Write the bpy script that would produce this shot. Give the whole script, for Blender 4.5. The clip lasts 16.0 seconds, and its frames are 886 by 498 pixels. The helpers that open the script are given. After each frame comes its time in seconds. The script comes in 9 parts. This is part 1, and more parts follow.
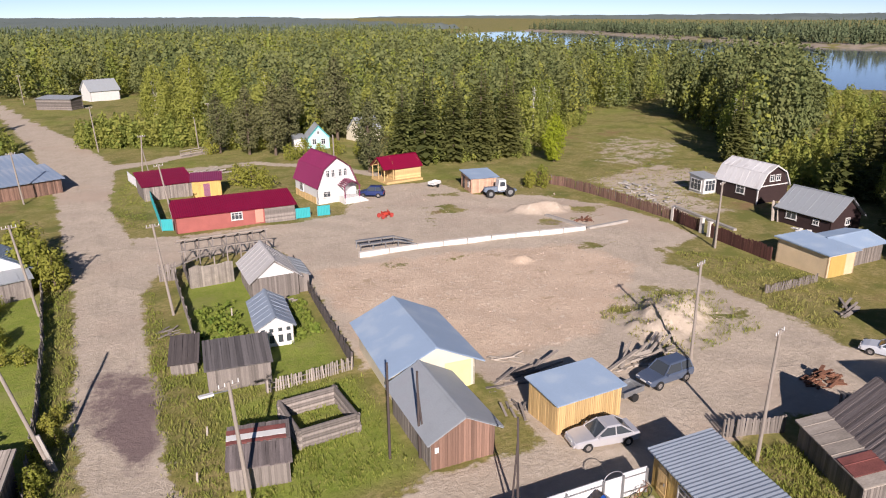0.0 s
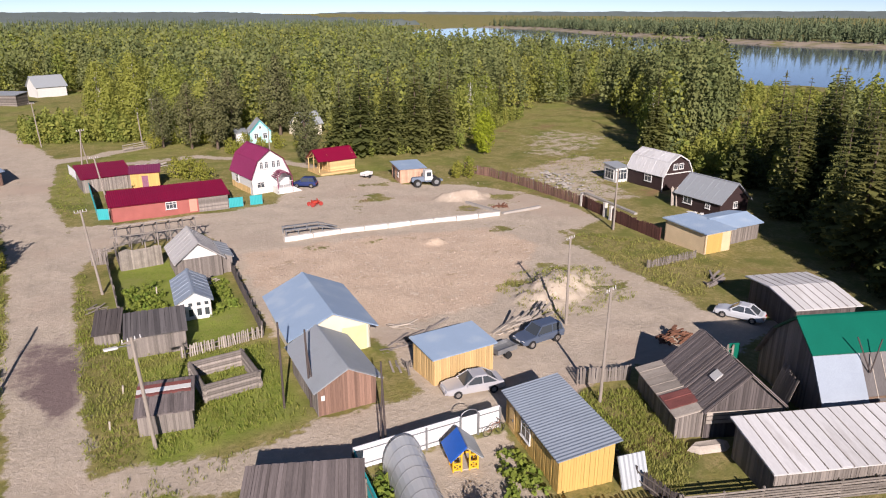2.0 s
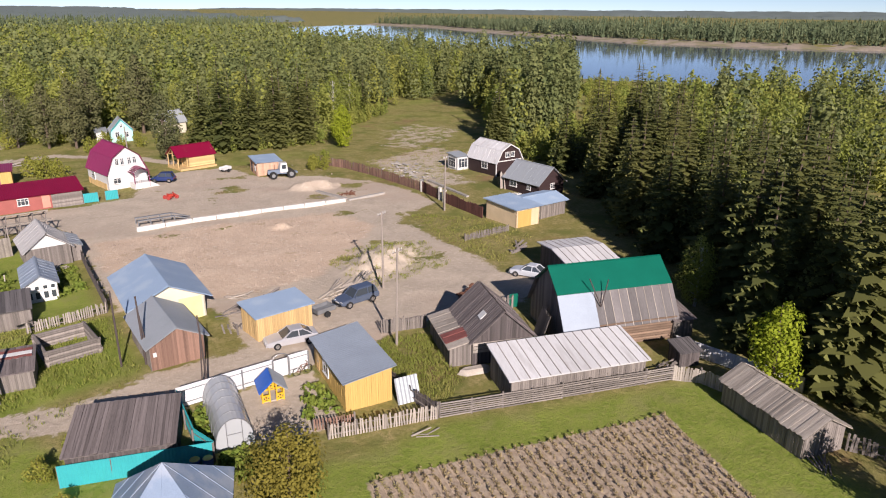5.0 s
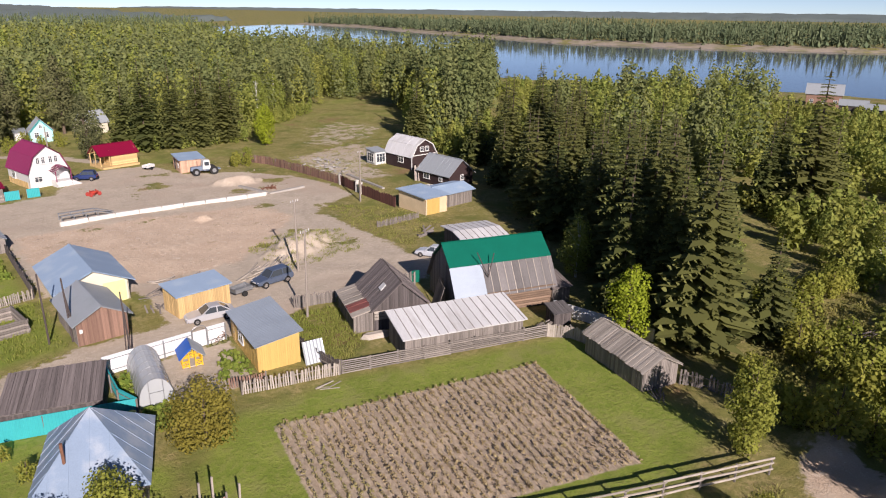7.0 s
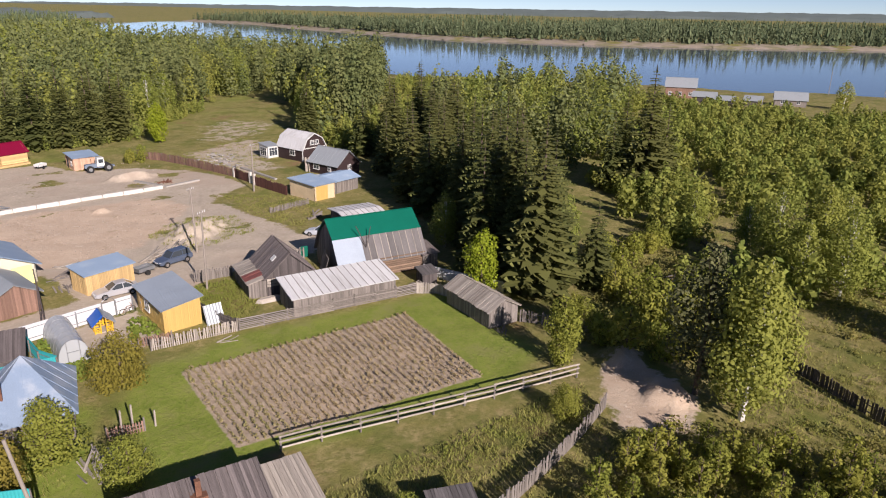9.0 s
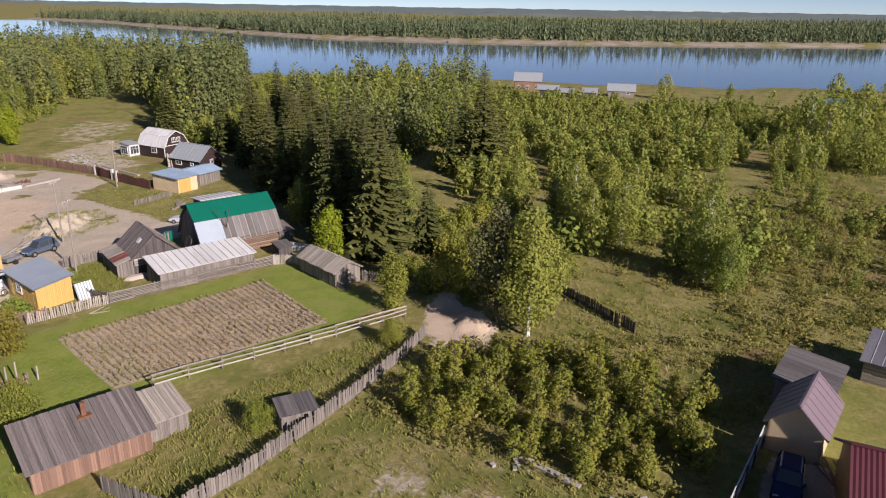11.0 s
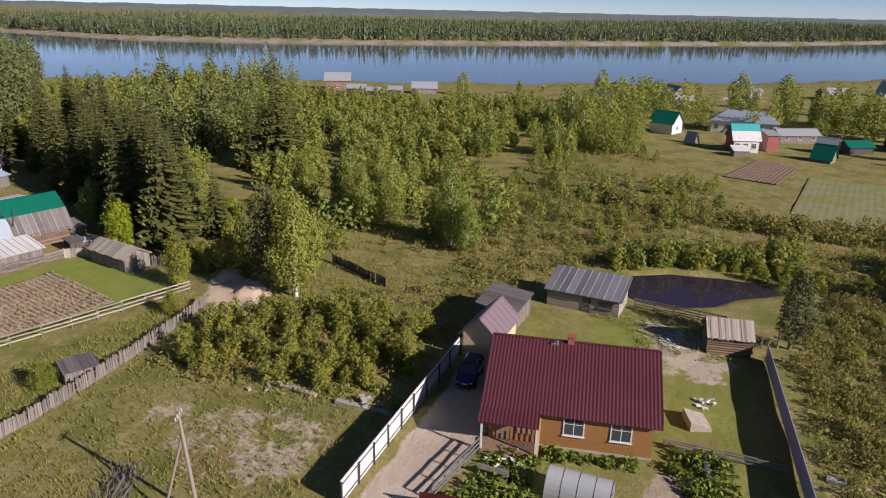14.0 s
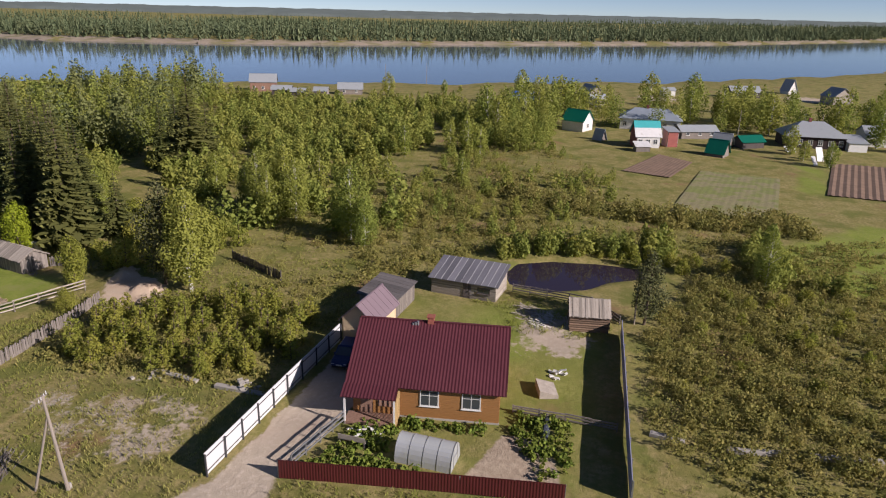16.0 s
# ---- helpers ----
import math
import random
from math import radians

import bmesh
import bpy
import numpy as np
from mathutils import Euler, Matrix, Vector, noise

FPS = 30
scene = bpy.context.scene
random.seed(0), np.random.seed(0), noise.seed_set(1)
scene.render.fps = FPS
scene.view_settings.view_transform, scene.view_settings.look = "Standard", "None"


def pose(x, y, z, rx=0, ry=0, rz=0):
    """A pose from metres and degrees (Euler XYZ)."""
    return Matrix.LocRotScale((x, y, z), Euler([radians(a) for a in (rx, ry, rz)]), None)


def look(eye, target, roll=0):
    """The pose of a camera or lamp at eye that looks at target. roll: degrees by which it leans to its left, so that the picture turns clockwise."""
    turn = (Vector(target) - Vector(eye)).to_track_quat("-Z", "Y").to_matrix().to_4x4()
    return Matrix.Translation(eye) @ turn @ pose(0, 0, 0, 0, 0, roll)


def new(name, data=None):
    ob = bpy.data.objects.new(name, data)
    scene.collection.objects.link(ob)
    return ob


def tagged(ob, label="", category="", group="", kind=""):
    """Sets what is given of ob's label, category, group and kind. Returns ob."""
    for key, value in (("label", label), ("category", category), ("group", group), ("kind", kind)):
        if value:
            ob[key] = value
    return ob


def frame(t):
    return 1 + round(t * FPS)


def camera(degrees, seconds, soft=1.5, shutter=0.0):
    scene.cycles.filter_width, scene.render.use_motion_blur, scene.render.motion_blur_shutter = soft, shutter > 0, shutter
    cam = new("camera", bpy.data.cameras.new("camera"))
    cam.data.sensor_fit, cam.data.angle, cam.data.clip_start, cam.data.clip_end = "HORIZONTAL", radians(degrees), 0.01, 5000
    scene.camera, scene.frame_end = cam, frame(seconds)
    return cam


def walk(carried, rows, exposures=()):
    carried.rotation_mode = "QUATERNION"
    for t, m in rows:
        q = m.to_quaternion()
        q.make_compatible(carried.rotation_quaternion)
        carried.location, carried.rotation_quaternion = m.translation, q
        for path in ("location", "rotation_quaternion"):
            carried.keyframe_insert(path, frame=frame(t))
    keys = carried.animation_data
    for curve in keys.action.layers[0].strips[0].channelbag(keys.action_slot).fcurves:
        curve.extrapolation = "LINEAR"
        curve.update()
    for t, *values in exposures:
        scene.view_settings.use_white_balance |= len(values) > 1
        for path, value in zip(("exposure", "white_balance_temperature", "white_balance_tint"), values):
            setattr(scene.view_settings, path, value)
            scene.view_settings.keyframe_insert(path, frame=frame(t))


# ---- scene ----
cam = camera(65.4, 16.0, soft=1.1)
METRES, EYE, TILT, LEAN, TURN = 78.13, 25.0, 0.0, 0.0, -23.4
ROWS = [
    (0.0, 0.0, 0.0, 0.0, -0.11, -18.52, 0.34),
    (0.5, 0.0176, -0.0196, -0.0003, -0.77, -18.61, 0.28),
    (1.0, 0.0349, -0.0402, -0.0006, -1.41, -18.69, 0.22),
    (1.5, 0.0525, -0.0614, 0.0022, -2.05, -18.77, 0.14),
    (2.0, 0.0696, -0.0829, 0.0064, -3.02, -18.83, 0.08),
    (2.5, 0.0863, -0.1049, 0.0101, -4.61, -18.91, 0.01),
    (3.0, 0.1015, -0.1273, 0.0125, -6.45, -18.95, -0.07),
    (3.5, 0.115, -0.1499, 0.015, -7.87, -18.99, -0.19),
    (4.0, 0.1274, -0.1726, 0.0166, -9.22, -19.02, -0.24),
    (6.5, 0.1635, -0.2919, 0.0255, -15.7, -19.01, -0.61),
    (7.0, 0.1649, -0.3211, 0.0275, -17.13, -19.01, -0.64),
    (7.5, 0.1635, -0.3538, 0.0299, -18.49, -19.02, -0.71),
    (8.0, 0.1604, -0.3902, 0.0346, -19.87, -19.06, -0.75),
    (8.5, 0.1557, -0.4294, 0.0392, -21.69, -19.11, -0.79),
    (9.0, 0.1501, -0.4706, 0.0423, -25.3, -19.16, -0.83),
    (11.5, 0.1103, -0.6773, 0.0594, -37.69, -19.19, -0.95),
    (12.0, 0.1031, -0.7143, 0.0627, -40.04, -19.17, -1.0),
    (12.5, 0.0968, -0.749, 0.0662, -42.36, -19.15, -1.06),
    (13.0, 0.0918, -0.7811, 0.0697, -44.67, -19.12, -1.12),
    (13.5, 0.0882, -0.8102, 0.0726, -46.94, -19.09, -1.19),
    (14.0, 0.0861, -0.8376, 0.0753, -49.12, -19.03, -1.23),
    (14.5, 0.086, -0.8625, 0.0783, -51.04, -19.0, -1.28),
    (15.0, 0.0877, -0.8859, 0.081, -52.58, -18.94, -1.29),
    (15.5, 0.0903, -0.9115, 0.083, -53.38, -18.9, -1.3),
    (16.0, 0.0931, -0.9408, 0.0847, -53.82, -18.91, -1.33),
]
walk(cam, [(t, pose(0, 0, EYE, TILT, LEAN, TURN) @ pose(METRES * x, METRES * y, METRES * z, 90 + pitch, roll, yaw)) for t, x, y, z, yaw, pitch, roll in ROWS],
     [(0.0, 0.60, 6350, 20), (7.0, 0.53, 6350, 20), (12.5, 0.44, 6350, 20), (16.0, 0.38, 6350, 20)])

# ---- world, sun ----
SUN_DIR = Vector((-0.30, -0.954, math.tan(radians(26.5)))).normalized()
world = bpy.data.worlds.new("sky")
scene.world = world
world.use_nodes = True
_wn = world.node_tree.nodes
_sky = _wn.new("ShaderNodeTexSky")
_sky.sky_type = "NISHITA"
_sky.sun_disc = False
_sky.sun_elevation = radians(26.5)
_sky.sun_rotation = math.atan2(SUN_DIR.x, SUN_DIR.y)
_sky.altitude, _sky.air_density, _sky.dust_density, _sky.ozone_density = 2800, 0.6, 0.0, 1.4
world.node_tree.links.new(_sky.outputs[0], _wn["Background"].inputs[0])
_wn["Background"].inputs[1].default_value = 0.062
_sun = bpy.data.lights.new("sun", "SUN")
_sun.energy, _sun.angle, _sun.color = 5.0, radians(0.53), (1.0, 0.91, 0.81)
new("sun", _sun).matrix_world = look(SUN_DIR * 100, (0, 0, 0))

# ---- materials ----


def nodes_of(name):
    m = bpy.data.materials.new(name)
    m.use_nodes = True
    return m, m.node_tree.nodes, m.node_tree.links, m.node_tree.nodes["Principled BSDF"]


def surface(name, col, rough=0.8, var=0.25, scale=1.5, bump=0.15, island=0.0, metal=0.0, stain=None, stain_at=0.6, grain=14.0, stretch=(1, 1, 1), spec=0.4, rand=0.0):
    """A weathered surface: broad and fine noise in the colour, stains of a second colour, fine relief."""
    m, n, l, b = nodes_of(name)
    tc = n.new("ShaderNodeTexCoord")
    mp = n.new("ShaderNodeMapping")
    mp.inputs["Scale"].default_value = stretch
    l.new(tc.outputs["Object"], mp.inputs[0])
    if rand:
        oi, sh = n.new("ShaderNodeObjectInfo"), n.new("ShaderNodeMath")
        sh.operation = "MULTIPLY"
        sh.inputs[1].default_value = 37.0
        l.new(oi.outputs["Random"], sh.inputs[0]), l.new(sh.outputs[0], mp.inputs["Location"])
    broad, fine = n.new("ShaderNodeTexNoise"), n.new("ShaderNodeTexNoise")
    broad.inputs["Scale"].default_value, fine.inputs["Scale"].default_value = scale, grain
    broad.inputs["Detail"].default_value, fine.inputs["Detail"].default_value = 5, 4
    l.new(mp.outputs[0], broad.inputs[0]), l.new(mp.outputs[0], fine.inputs[0])
    add = n.new("ShaderNodeMath")
    add.operation = "ADD"
    l.new(broad.outputs[0], add.inputs[0]), l.new(fine.outputs[0], add.inputs[1])
    last = add.outputs[0]
    span = n.new("ShaderNodeMapRange")
    span.inputs[1].default_value, span.inputs[2].default_value = 0.6, 1.4
    span.inputs[3].default_value, span.inputs[4].default_value = 1 - var, 1 + var
    l.new(last, span.inputs[0])
    factor = span.outputs[0]
    for amount, kind in ((island, "ShaderNodeNewGeometry"), (rand, "ShaderNodeObjectInfo")):
        if amount:
            src = n.new(kind)
            mr = n.new("ShaderNodeMapRange")
            mr.inputs[3].default_value, mr.inputs[4].default_value = 1 - amount, 1 + amount
            l.new(src.outputs["Random Per Island" if kind.endswith("Geometry") else "Random"], mr.inputs[0])
            mul = n.new("ShaderNodeMath")
            mul.operation = "MULTIPLY"
            l.new(factor, mul.inputs[0]), l.new(mr.outputs[0], mul.inputs[1])
            factor = mul.outputs[0]
    base = n.new("ShaderNodeMix")
    base.data_type = "RGBA"
    base.inputs[6].default_value = (*col, 1)
    base.inputs[7].default_value = (*(stain or col), 1)
    st = n.new("ShaderNodeMapRange")
    st.inputs[1].default_value, st.inputs[2].default_value = stain_at - 0.06, stain_at + 0.08
    l.new(broad.outputs[0], st.inputs[0]), l.new(st.outputs[0], base.inputs[0])
    if not stain:
        base.inputs[7].default_value = (*col, 1)
    mulc = n.new("ShaderNodeVectorMath")
    mulc.operation = "SCALE"
    l.new(base.outputs[2], mulc.inputs[0]), l.new(factor, mulc.inputs["Scale"])
    l.new(mulc.outputs[0], b.inputs["Base Color"])
    b.inputs["Roughness"].default_value, b.inputs["Metallic"].default_value = rough, metal
    b.inputs["Specular IOR Level"].default_value = spec
    if bump:
        bp = n.new("ShaderNodeBump")
        bp.inputs["Strength"].default_value, bp.inputs["Distance"].default_value = bump, 0.03
        l.new(add.outputs[0], bp.inputs["Height"]), l.new(bp.outputs[0], b.inputs["Normal"])
    return m


def foliage(name, dark, light, third, tint=False, glow=0.3):
    """Leaves: each leaf its own shade, each tree its own hue, light passing through."""
    m, n, l, b = nodes_of(name)
    geo = n.new("ShaderNodeNewGeometry")
    who = n.new("ShaderNodeAttribute") if tint else n.new("ShaderNodeObjectInfo")
    if tint:
        who.attribute_name = "tint"
    a, c = n.new("ShaderNodeMix"), n.new("ShaderNodeMix")
    a.data_type = c.data_type = "RGBA"
    a.inputs[6].default_value, a.inputs[7].default_value = (*dark, 1), (*light, 1)
    c.inputs[7].default_value = (*third, 1)
    l.new(geo.outputs["Random Per Island"], a.inputs[0])
    l.new(a.outputs[2], c.inputs[6])
    mr = n.new("ShaderNodeMapRange")
    mr.inputs[3].default_value, mr.inputs[4].default_value = 0.0, 0.6
    l.new(who.outputs["Fac" if tint else "Random"], mr.inputs[0]), l.new(mr.outputs[0], c.inputs[0])
    l.new(c.outputs[2], b.inputs["Base Color"])
    b.inputs["Roughness"].default_value = 0.8
    b.inputs["Specular IOR Level"].default_value = 0.1
    tr, mix = n.new("ShaderNodeBsdfTranslucent"), n.new("ShaderNodeMixShader")
    l.new(c.outputs[2], tr.inputs[0])
    mix.inputs[0].default_value = glow
    l.new(b.outputs[0], mix.inputs[1]), l.new(tr.outputs[0], mix.inputs[2])
    l.new(mix.outputs[0], n["Material Output"].inputs[0])
    return m


def pane_glass(name, tintc=(0.05, 0.06, 0.07), rough=0.08):
    m, n, l, b = nodes_of(name)
    b.inputs["Base Color"].default_value = (*tintc, 1)
    b.inputs["Roughness"].default_value = rough
    b.inputs["Specular IOR Level"].default_value = 0.8
    return m


def clear_sheet(name):
    """Cloudy plastic sheet that lets part of the light straight through."""
    m, n, l, b = nodes_of(name)
    b.inputs["Base Color"].default_value = (0.52, 0.55, 0.57, 1)
    b.inputs["Roughness"].default_value = 0.2
    b.inputs["Specular IOR Level"].default_value = 0.7
    t, mix = n.new("ShaderNodeBsdfTransparent"), n.new("ShaderNodeMixShader")
    mix.inputs[0].default_value = 0.28
    l.new(b.outputs[0], mix.inputs[1]), l.new(t.outputs[0], mix.inputs[2]), l.new(mix.outputs[0], n["Material Output"].inputs[0])
    return m


GREY_PLANK = surface("weathered_grey_plank", (0.185, 0.163, 0.145), 0.9, 0.35, 2.0, 0.3, 0.38, stretch=(3, 3, 0.35), rand=0.3)
DARK_PLANK = surface("dark_old_plank", (0.085, 0.073, 0.07), 0.9, 0.35, 2.0, 0.3, 0.4, stretch=(3, 3, 0.35), rand=0.3)
ROOF_PLANK = surface("old_roof_board", (0.15, 0.128, 0.122), 0.9, 0.4, 1.5, 0.3, 0.45, rand=0.3)
PALE_PLANK = surface("sun_bleached_board", (0.31, 0.275, 0.235), 0.85, 0.3, 2.0, 0.2, 0.3, rand=0.3)
BROWN_PLANK = surface("red_brown_plank", (0.215, 0.13, 0.095), 0.85, 0.35, 2.0, 0.25, 0.4, stretch=(3, 3, 0.3), rand=0.3)
BROWN_FENCE = surface("dark_brown_painted_board", (0.085, 0.035, 0.028), 0.75, 0.3, 2.0, 0.2, 0.35, rand=0.3)
YELLOW_WOOD = surface("fresh_yellow_timber", (0.50, 0.35, 0.16), 0.7, 0.18, 2.0, 0.15, 0.22, stretch=(3, 3, 0.4), rand=0.16)
YELLOW_PAINT = surface("ochre_yellow_paint", (0.52, 0.35, 0.11), 0.6, 0.14, 1.2, 0.1, 0.08, stretch=(2, 2, 0.4), rand=0.06)
ORANGE_WOOD = surface("varnished_orange_siding", (0.31, 0.155, 0.055), 0.55, 0.2, 1.5, 0.12, 0.16, stretch=(0.4, 0.4, 3))
CREAM_WALL = surface("pale_cream_plaster", (0.60, 0.56, 0.44), 0.85, 0.12, 0.9, 0.08)
BEIGE_WALL = surface("beige_sheet_wall", (0.60, 0.47, 0.30), 0.7, 0.15, 0.8, 0.08)
WHITE_PAINT = surface("white_paint", (0.62, 0.62, 0.60), 0.55, 0.1, 1.2, 0.05)
WHITE_SHEET = surface("white_profiled_sheet", (0.60, 0.61, 0.62), 0.4, 0.06, 0.6, 0.03, rand=0.04)
WHITE_ROOF = surface("white_painted_roof_sheet", (0.60, 0.60, 0.60), 0.6, 0.14, 0.8, 0.1, 0.08, stain=(0.44, 0.43, 0.42), stain_at=0.62, rand=0.06)
BLUE_ROOF = surface("pale_blue_metal_roof", (0.29, 0.39, 0.52), 0.5, 0.08, 0.5, 0.02, spec=0.4, stain=(0.34, 0.43, 0.53), stain_at=0.55)
BLUE_OLD = surface("old_blue_metal_roof", (0.22, 0.29, 0.39), 0.5, 0.12, 0.7, 0.02, stain=(0.30, 0.35, 0.42), stain_at=0.55)
BLUE_PLASTIC = surface("bright_blue_sheet", (0.02, 0.12, 0.50), 0.4, 0.1, 2.0, 0.05)
GREY_METAL = surface("galvanised_grey_roof", (0.33, 0.36, 0.38), 0.45, 0.16, 0.7, 0.08, metal=0.1, stain=(0.31, 0.33, 0.35), stain_at=0.56)
RIBBED_GREY = surface("blue_grey_ribbed_roof", (0.30, 0.35, 0.41), 0.42, 0.12, 0.6, 0.05, metal=0.2)
DARK_ROOF = surface("dark_slate_sheet_roof", (0.115, 0.106, 0.104), 0.65, 0.3, 1.0, 0.12, 0.3, rand=0.3)
GREEN_ROOF = surface("green_metal_roof", (0.0, 0.115, 0.075), 0.4, 0.12, 0.5, 0.04)
RED_ROOF = surface("crimson_metal_roof", (0.19, 0.004, 0.030), 0.4, 0.15, 0.5, 0.05)
PINK_ROOF = surface("raspberry_metal_roof", (0.21, 0.028, 0.085), 0.4, 0.12, 0.5, 0.05)
WINE_ROOF = surface("wine_red_ribbed_roof", (0.090, 0.024, 0.032), 0.42, 0.15, 0.5, 0.05)
WINE_FENCE = surface("dark_wine_sheet", (0.07, 0.011, 0.012), 0.5, 0.12, 0.5, 0.04)
PLUM_ROOF = surface("plum_brown_metal_roof", (0.20, 0.15, 0.17), 0.4, 0.12, 0.6, 0.05)
RED_WALL = surface("faded_red_boards", (0.32, 0.10, 0.085), 0.75, 0.2, 1.0, 0.12, 0.15)
TEAL_PAINT = surface("turquoise_paint", (0.03, 0.34, 0.36), 0.55, 0.12, 0.9, 0.06, 0.06)
TEAL_LIGHT = surface("pale_turquoise_paint", (0.36, 0.66, 0.62), 0.6, 0.12, 0.9, 0.06)
BLACK_WALL = surface("black_brown_boards", (0.035, 0.020, 0.020), 0.7, 0.3, 1.5, 0.12, 0.3, stretch=(0.5, 0.5, 3))
LOG = surface("old_log", (0.19, 0.13, 0.09), 0.9, 0.35, 1.5, 0.35, 0.3, stretch=(0.5, 0.5, 3))
CONCRETE = surface("concrete", (0.34, 0.32, 0.29), 0.9, 0.18, 1.2, 0.2, rand=0.1)
CONCRETE_WHITE = surface("whitewashed_concrete", (0.58, 0.55, 0.50), 0.85, 0.15, 1.2, 0.15, rand=0.08)
RUST = surface("rusty_iron", (0.16, 0.075, 0.045), 0.85, 0.4, 3.0, 0.3, 0.4)
RUST_SHEET = surface("rust_red_sheet", (0.20, 0.07, 0.06), 0.75, 0.35, 1.5, 0.15)
STEEL = surface("grey_steel", (0.30, 0.31, 0.32), 0.45, 0.15, 2.0, 0.05, metal=0.6)
DARK_STEEL = surface("dark_painted_steel", (0.06, 0.06, 0.065), 0.55, 0.15, 2.0, 0.05)
POLE_WOOD = surface("grey_pole_wood", (0.27, 0.235, 0.20), 0.9, 0.25, 2.0, 0.25, stretch=(4, 4, 0.3))
DARK_POLE = surface("tarred_pole_wood", (0.07, 0.055, 0.05), 0.85, 0.25, 2.0, 0.2, stretch=(4, 4, 0.3))
RUBBER = surface("black_rubber", (0.018, 0.018, 0.018), 0.85, 0.2, 5.0, 0.1)
CHROME = surface("bare_metal", (0.6, 0.6, 0.62), 0.25, 0.05, 3.0, 0.0, metal=0.9)
LAMP_WHITE = surface("clear_lamp_lens", (0.75, 0.75, 0.75), 0.15, 0.03, 3.0, 0.0)
LAMP_RED = surface("red_lamp_lens", (0.4, 0.01, 0.01), 0.2, 0.03, 3.0, 0.0)
GLASS = pane_glass("window_glass")
POLYCARB = clear_sheet("milky_polycarbonate")
SAND = surface("pale_sand", (0.46, 0.37, 0.28), 0.95, 0.22, 0.9, 0.5, grain=9)
BANK = surface("sandy_river_bank", (0.33, 0.275, 0.21), 0.95, 0.35, 0.05, 0.3, grain=0.6, stain=(0.19, 0.17, 0.09), stain_at=0.52)
EARTH = surface("brown_earth", (0.46, 0.365, 0.265), 0.95, 0.25, 1.5, 0.5, 0.1, grain=8)
BARK = surface("grey_brown_bark", (0.12, 0.09, 0.065), 0.95, 0.35, 4.0, 0.4, stretch=(1, 1, 0.4))
BIRCH_BARK = surface("white_birch_bark", (0.60, 0.58, 0.54), 0.8, 0.2, 3.0, 0.2, stain=(0.06, 0.05, 0.05), stain_at=0.6, stretch=(1, 1, 3))
SPRUCE = foliage("spruce_needles", (0.070, 0.088, 0.030), (0.165, 0.182, 0.054), (0.205, 0.200, 0.064), glow=0.22)
PINE = foliage("pine_needles", (0.066, 0.078, 0.036), (0.145, 0.155, 0.066), (0.175, 0.165, 0.070), glow=0.15)
BIRCH = foliage("birch_leaves", (0.170, 0.225, 0.047), (0.325, 0.370, 0.082), (0.40, 0.385, 0.088), glow=0.45)
BUSH = foliage("bush_leaves", (0.172, 0.212, 0.038), (0.325, 0.350, 0.067), (0.41, 0.375, 0.078), glow=0.45)
LIME = foliage("lime_leaves", (0.16, 0.23, 0.018), (0.34, 0.41, 0.035), (0.36, 0.40, 0.035), glow=0.4)
AUTUMN = foliage("turning_leaves", (0.11, 0.16, 0.025), (0.24, 0.27, 0.05), (0.34, 0.23, 0.05), glow=0.4)
WOODS_CONIFER = foliage("woods_needles", (0.080, 0.106, 0.042), (0.168, 0.197, 0.070), (0.212, 0.220, 0.080), tint=True, glow=0.2)
WOODS_LEAF = foliage("woods_leaves", (0.162, 0.212, 0.048), (0.305, 0.350, 0.080), (0.39, 0.370, 0.090), tint=True, glow=0.42)
FAR_CONIFER = foliage("far_shore_needles", (0.052, 0.078, 0.040), (0.108, 0.138, 0.072), (0.15, 0.17, 0.085), tint=True, glow=0.05)
# horizon woods: paler, bluer leaf colours carry painted-in distance haze
HAZED_CANOPY = foliage("hazed_canopy", (0.115, 0.145, 0.135), (0.150, 0.182, 0.165), (0.175, 0.205, 0.195), tint=True, glow=0.0)
ROUGH = foliage("rough_growth", (0.175, 0.190, 0.050), (0.315, 0.305, 0.090), (0.38, 0.31, 0.11), tint=True, glow=0.38)
WEED = foliage("weeds", (0.19, 0.245, 0.042), (0.32, 0.340, 0.080), (0.48, 0.395, 0.17), tint=True, glow=0.4)
CROP = foliage("withered_crop", (0.30, 0.225, 0.13), (0.50, 0.40, 0.24), (0.26, 0.28, 0.08), tint=True, glow=0.35)
VEG = foliage("vegetable_leaves", (0.09, 0.15, 0.025), (0.21, 0.28, 0.05), (0.24, 0.26, 0.05), tint=True, glow=0.25)


